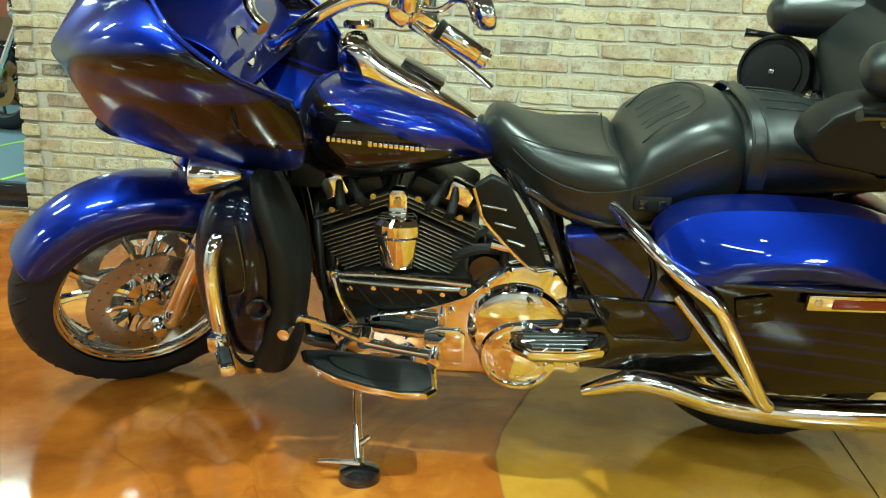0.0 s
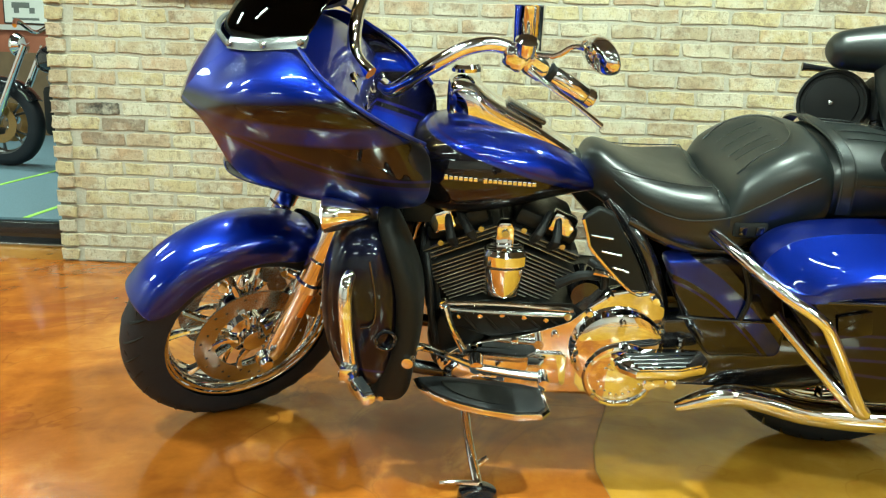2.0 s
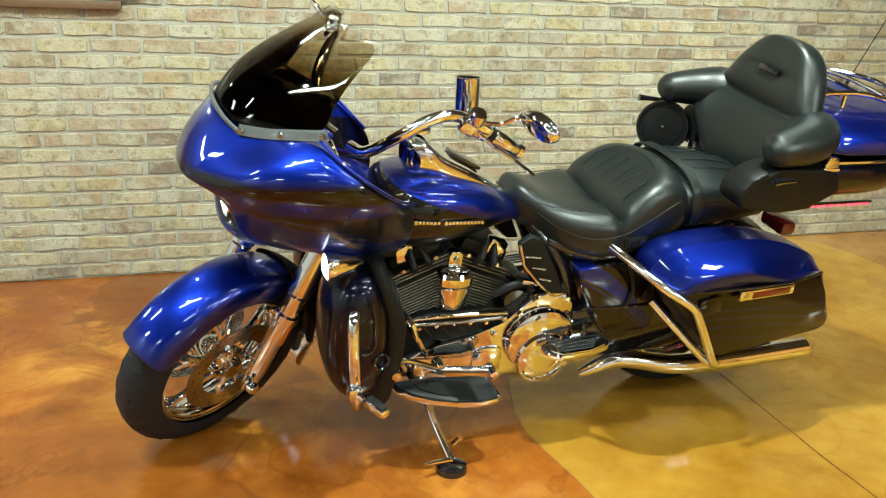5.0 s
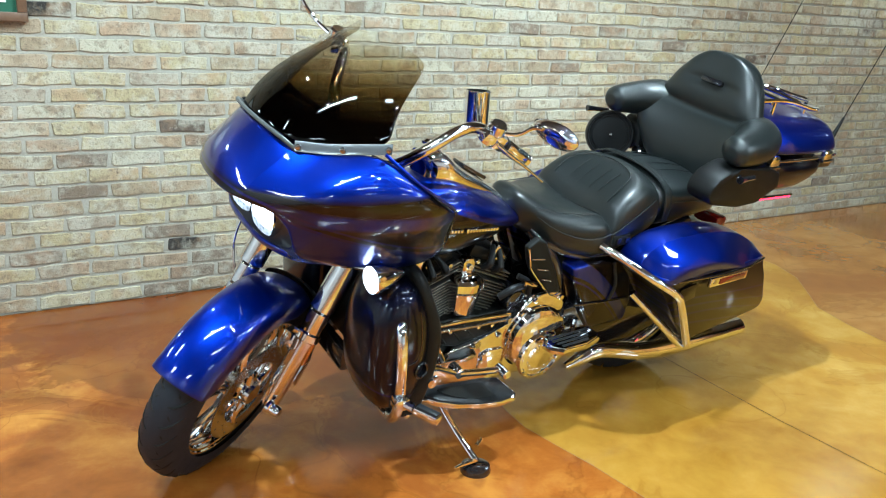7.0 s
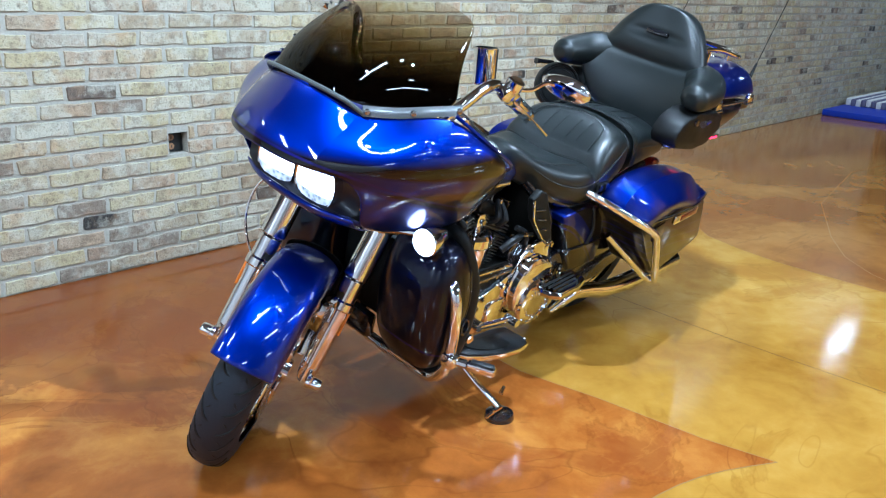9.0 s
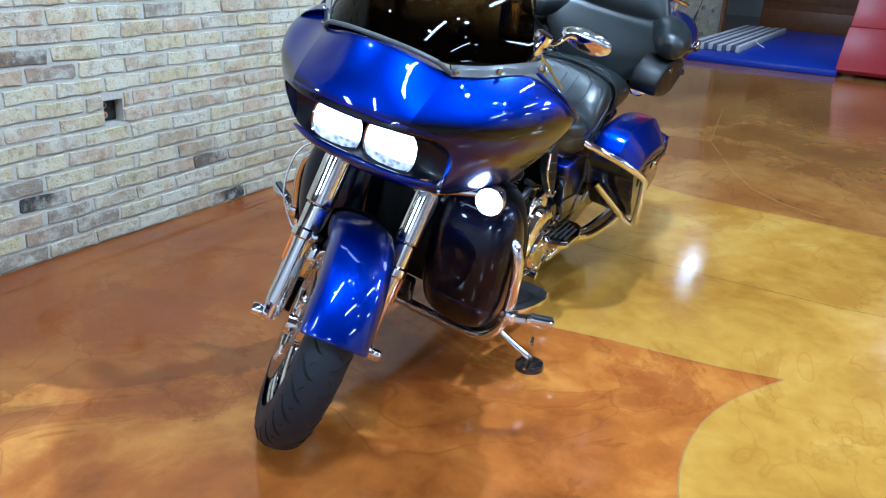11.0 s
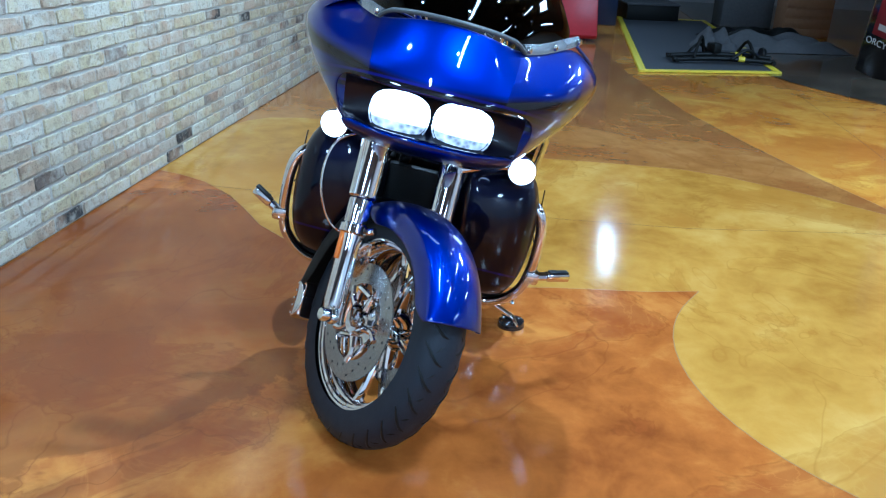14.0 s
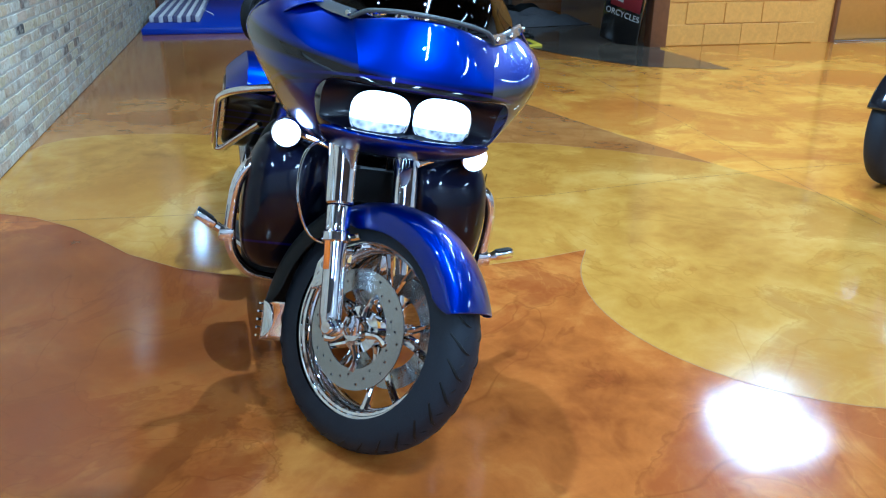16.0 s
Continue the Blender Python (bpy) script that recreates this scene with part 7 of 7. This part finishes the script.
def red_pad():
    top = thing("folding_pad", "red vinyl folding pad propped at a slope", "pad", Matrix.Translation((7.55, 1.08, 0.0)) @ Matrix.Scale(1.17, 4))
    tilt = Matrix.Rotation(radians(-40), 4, "Y")
    part("lower_panel", box_bm((0.235, 0, 0.225), (0.56, 0.70, 0.06), 0.015, tilt), RED_VINYL, top)
    part("upper_panel", box_bm((0.66, 0, 0.585), (0.56, 0.68, 0.06), 0.015, tilt), RED_VINYL, top)
    part("prop", box_bm((0.80, 0, 0.28), (0.10, 0.5, 0.56), 0.02), NAVY, top)


def crate_like(name, label, category, x, y, size, mat, lid=None, ribs=0):
    top = thing(name, label, category, Matrix.Translation((x, y, 0)) @ Matrix.Rotation(radians(random.Random(name + label).uniform(-8, 8)), 4, "Z"))
    part("body", box_bm((0, 0, size[2] / 2), size, 0.012), mat, top)
    if lid:
        part("lid", box_bm((0, 0, size[2] + 0.015), (size[0] + 0.03, size[1] + 0.03, 0.03), 0.008), lid, top)
    for k in range(ribs):
        part("slat", box_bm((-size[0] / 2 - 0.008, 0, size[2] * (k + 0.5) / ribs), (0.014, size[1] * 0.98, size[2] / ribs * 0.72), 0.003), mat, top)
    return top


def cloth_heap(name, label, x, y, sx, sy, h, mat, seed, turn=0.0):
    rng = random.Random(seed)
    rows, n, k = [], 14, 18
    ph = [rng.uniform(0, 6) for _ in range(6)]
    for i in range(n + 1):
        row = []
        for j in range(k + 1):
            u, v = i / n * 2 - 1, j / k * 2 - 1
            fall = max(0.0, 1 - abs(u) ** 2.2) * max(0.0, 1 - abs(v) ** 2.2)
            fold = 0.5 + 0.22 * math.sin(5 * u + ph[0] + 2 * v) + 0.2 * math.sin(7 * v + ph[1] - 3 * u) + 0.12 * math.sin(13 * v + 9 * u + ph[2])
            row.append((u * sx / 2, v * sy / 2 * (1 + 0.1 * math.sin(3 * u + ph[3])), 0.006 + h * fall * fold))
        rows.append(row)
    ob = solo(name, grid_bm(rows), mat, label, "cloth", sub=1, thick=0.004)
    ob.matrix_world = Matrix.Translation((x, y, 0)) @ Matrix.Rotation(turn, 4, "Z")
    return ob


def folded_stand():
    top = thing("folding_stand", "black folded tubular stand with yellow bands lying on the mat", "stand", Matrix.Translation((6.25, -0.50, 0.02)) @ Matrix.Scale(1.1, 4) @ Matrix.Rotation(radians(8), 4, "Z"))
    for x, z in ((-0.10, 0.03), (0.0, 0.055), (0.12, 0.035)):
        bar = part("bar", tube_bm([(x, -0.52, z), (x + 0.03, 0.0, z + 0.02), (x, 0.45, z)], 0.022, 10, 4), MATT_BLACK, top)
        part("band", tube_bm([(x + 0.02, -0.24, z + 0.017), (x + 0.025, -0.18, z + 0.019)], 0.027, 12, 1), YELLOW_TAPE, bar, "yellow band")
    for y in (-0.5, 0.42):
        part("cross_bar", tube_bm([(-0.16, y, 0.03), (0.2, y, 0.04)], 0.018, 8, 1), MATT_BLACK, top)
    part("wheel", lathe_bm([(0.0, -0.02), (0.06, -0.02), (0.07, 0.0), (0.06, 0.02), (0.0, 0.02)], (0.16, -0.50, 0.07), (0, 1, 0), 18), RUBBER, top)
    for k, (x, y, dx, dy, h) in enumerate(((-0.05, -0.35, 0.22, 0.10, 0.20), (0.08, 0.1, -0.2, 0.16, 0.24), (0.02, 0.3, 0.16, -0.28, 0.16), (-0.12, -0.1, 0.1, -0.3, 0.13))):
        part("strut", tube_bm([(x, y, 0.05), (x + dx * 0.5, y + dy * 0.5, h), (x + dx, y + dy, 0.06)], 0.016, 8, 4), MATT_BLACK, top)
    part("clamp_block", box_bm((0.05, 0.02, 0.13), (0.12, 0.10, 0.10), 0.02, Matrix.Rotation(0.4, 4, "Z")), MATT_BLACK, top)
    part("blue_rail", box_bm((0.2, -0.15, 0.05), (0.05, 0.7, 0.04), 0.01), NAVY, top)


def leaning_sign():
    top = thing("sign_board", "black and red metal sign leaning by a wooden post", "sign", Matrix.Translation((5.86, -1.97, 0)) @ Matrix.Scale(1.13, 4) @ Matrix.Rotation(radians(-62), 4, "Z") @ Matrix.Rotation(radians(-9), 4, "Y") @ Matrix.Rotation(radians(13), 4, "X"))
    # local: y runs along the board, -x faces the room
    w, h = 0.44, 0.80
    part("board", box_bm((0, 0, h / 2), (0.02, w, h), 0.002), GLOSS_BLACK, top)
    part("red_field", box_bm((-0.0115, -0.02, 0.55), (0.003, w * 0.8, 0.38), 0.001), SIGN_RED, top)
    for y in (-w / 2, w / 2):
        part("rim", box_bm((0, y, h / 2), (0.026, 0.012, h), 0.002), STEEL, top)
    text = bpy.data.curves.new("lettering", "FONT")
    text.body, text.size, text.extrude, text.align_x, text.align_y = "ORCYCLES", 0.082, 0.001, "CENTER", "CENTER"
    text.materials.append(SIGN_WHITE)
    letters = new("lettering", text)
    letters.parent = top
    letters.matrix_local = Matrix.Translation((-0.0125, 0.0, 0.30)) @ Matrix(((0, 0, -1, 0), (-1, 0, 0, 0), (0, 1, 0, 0), (0, 0, 0, 1)))
    part("bar", box_bm((-0.0135, 0.06, 0.44), (0.002, 0.10, 0.05)), SIGN_WHITE, top)


def block_wall():
    x = 5.55
    wall = slab("block_wall", x + 0.012, x + 0.22, -4.43, -2.37, 0, CEIL, OCHRE_BLOCK, "ochre-painted rough concrete block wall", "wall")
    rng = random.Random(3)
    me = []
    for k in range(3):
        b = box_bm((0, 0, 0), (0.03, 0.453, 0.223), 0.006, None, None, 1)
        for v in b.verts:
            v.co += Vector((rng.uniform(-1, 1) * 0.003, 0, 0))
        mesh = bpy.data.meshes.new("block")
        b.to_mesh(mesh)
        b.free()
        mesh.materials.append(OCHRE_BLOCK)
        me.append(mesh)
    for row in range(9):
        y = -2.37 - (0.23 if row % 2 else 0.46) + 0.23
        while y > -4.2:
            if y < -2.58:
                ob = new("block", me[rng.randrange(3)])
                ob.location = (x + 0.013, y, 0.115 + 0.23 * row)
                ob.parent = wall
            y -= 0.46
    slab("block_wall_far", x + 0.012, x + 0.22, -8.0, -5.47, 0, CEIL, OCHRE_BLOCK, "ochre-painted block wall")
    slab("block_wall_head", x + 0.012, x + 0.22, -5.47, -4.43, 2.1, CEIL, OCHRE_BLOCK, "ochre-painted block wall over the door")
    door = thing("door_1", "plain ochre door in a dark brown frame, closed", "door", Matrix.Translation((x, -4.95, 0)), kind="structure")
    part("leaf", box_bm((0.09, 0, 1.035), (0.045, 0.93, 2.03), 0.003), OCHRE_DOOR, door)
    for y in (-0.495, 0.495):
        part("jamb", box_bm((0.05, y, 1.05), (0.16, 0.05, 2.10), 0.004), BROWN_WOOD, door)
    part("head", box_bm((0.05, 0, 2.075), (0.158, 0.94, 0.05), 0.004), BROWN_WOOD, door)
    part("threshold", box_bm((0.045, 0, 0.009), (0.14, 0.93, 0.018), 0.003), STEEL, door, "aluminium threshold")
    part("handle", tube_bm([(0.065, 0.38, 1.0), (0.03, 0.38, 1.0), (0.03, 0.27, 1.0)], 0.010, 10, 3), STEEL, door)
    post = solo("wooden_post", box_bm((5.57, -2.27, CEIL / 2), (0.16, 0.19, CEIL), 0.01), BROWN_WOOD, "dark brown timber post", "post")


slab("door_jamb", 9.83, 10.0, WALL_Y - 0.03, WALL_Y + 0.20, 0, 2.2, BROWN_WOOD, "brown timber jamb at the end of the brick wall", "jamb", 0.006)
slab("opening_head", 9.83, FAR, WALL_Y, WALL_Y + 0.2, 2.2, CEIL, WALL_PAINT, "painted wall over the opening")
OCHRE_DOOR = plain("ochre_door", (0.47, 0.20, 0.025), 0.4, 14.0, 0.12)
floor_mat()
blue_mat()
red_pad()
folded_stand()
leaning_sign()
block_wall()
crate_like("cabinet", "dark navy cabinet behind the red pad", "cabinet", 9.9, 0.50, (0.6, 0.42, 1.5), NAVY, MATT_BLACK)
crate_like("treadmill", "grey exercise machine with a black base", "machine", 11.0, -0.3, (1.0, 0.8, 0.24), MATT_BLACK, GREY_CLOTH)
crate_like("storage_bin", "grey lidded plastic storage bin", "bin", 10.6, -1.7, (0.55, 0.75, 0.48), GREY_CLOTH, GREY_MAT)
crate_like("wooden_crate", "brown slatted wooden crate", "crate", 9.6, -2.3, (0.55, 0.62, 0.52), CARDBOARD, None, 4)
crate_like("shelf_unit", "dark shelf unit against the far wall", "shelf", 14.3, 1.6, (0.8, 3.0, 1.9), MATT_BLACK, GREY_MAT, 5)
crate_like("dark_cabinet", "dark red-brown cabinet at the far end", "cabinet", 12.3, 2.2, (0.5, 2.0, 1.25), BROWN_WOOD, BROWN_WOOD, 3)
cloth_heap("crumpled_cloth", "crumpled grey cloth bundle on the floor mat", 7.7, -0.75, 0.7, 0.55, 0.30, GREY_CLOTH, 1)
cloth_heap("tarpaulin", "long crumpled grey tarpaulin on the floor", 7.9, -1.55, 0.95, 1.7, 0.27, GREY_CLOTH, 2, 0.2)
cloth_heap("black_sheet", "black plastic sheeting heaped on the floor", 8.6, -1.5, 0.8, 1.5, 0.3, MATT_BLACK, 5, -0.1)
wall_outlet()
wall_picture()
brick_wall()
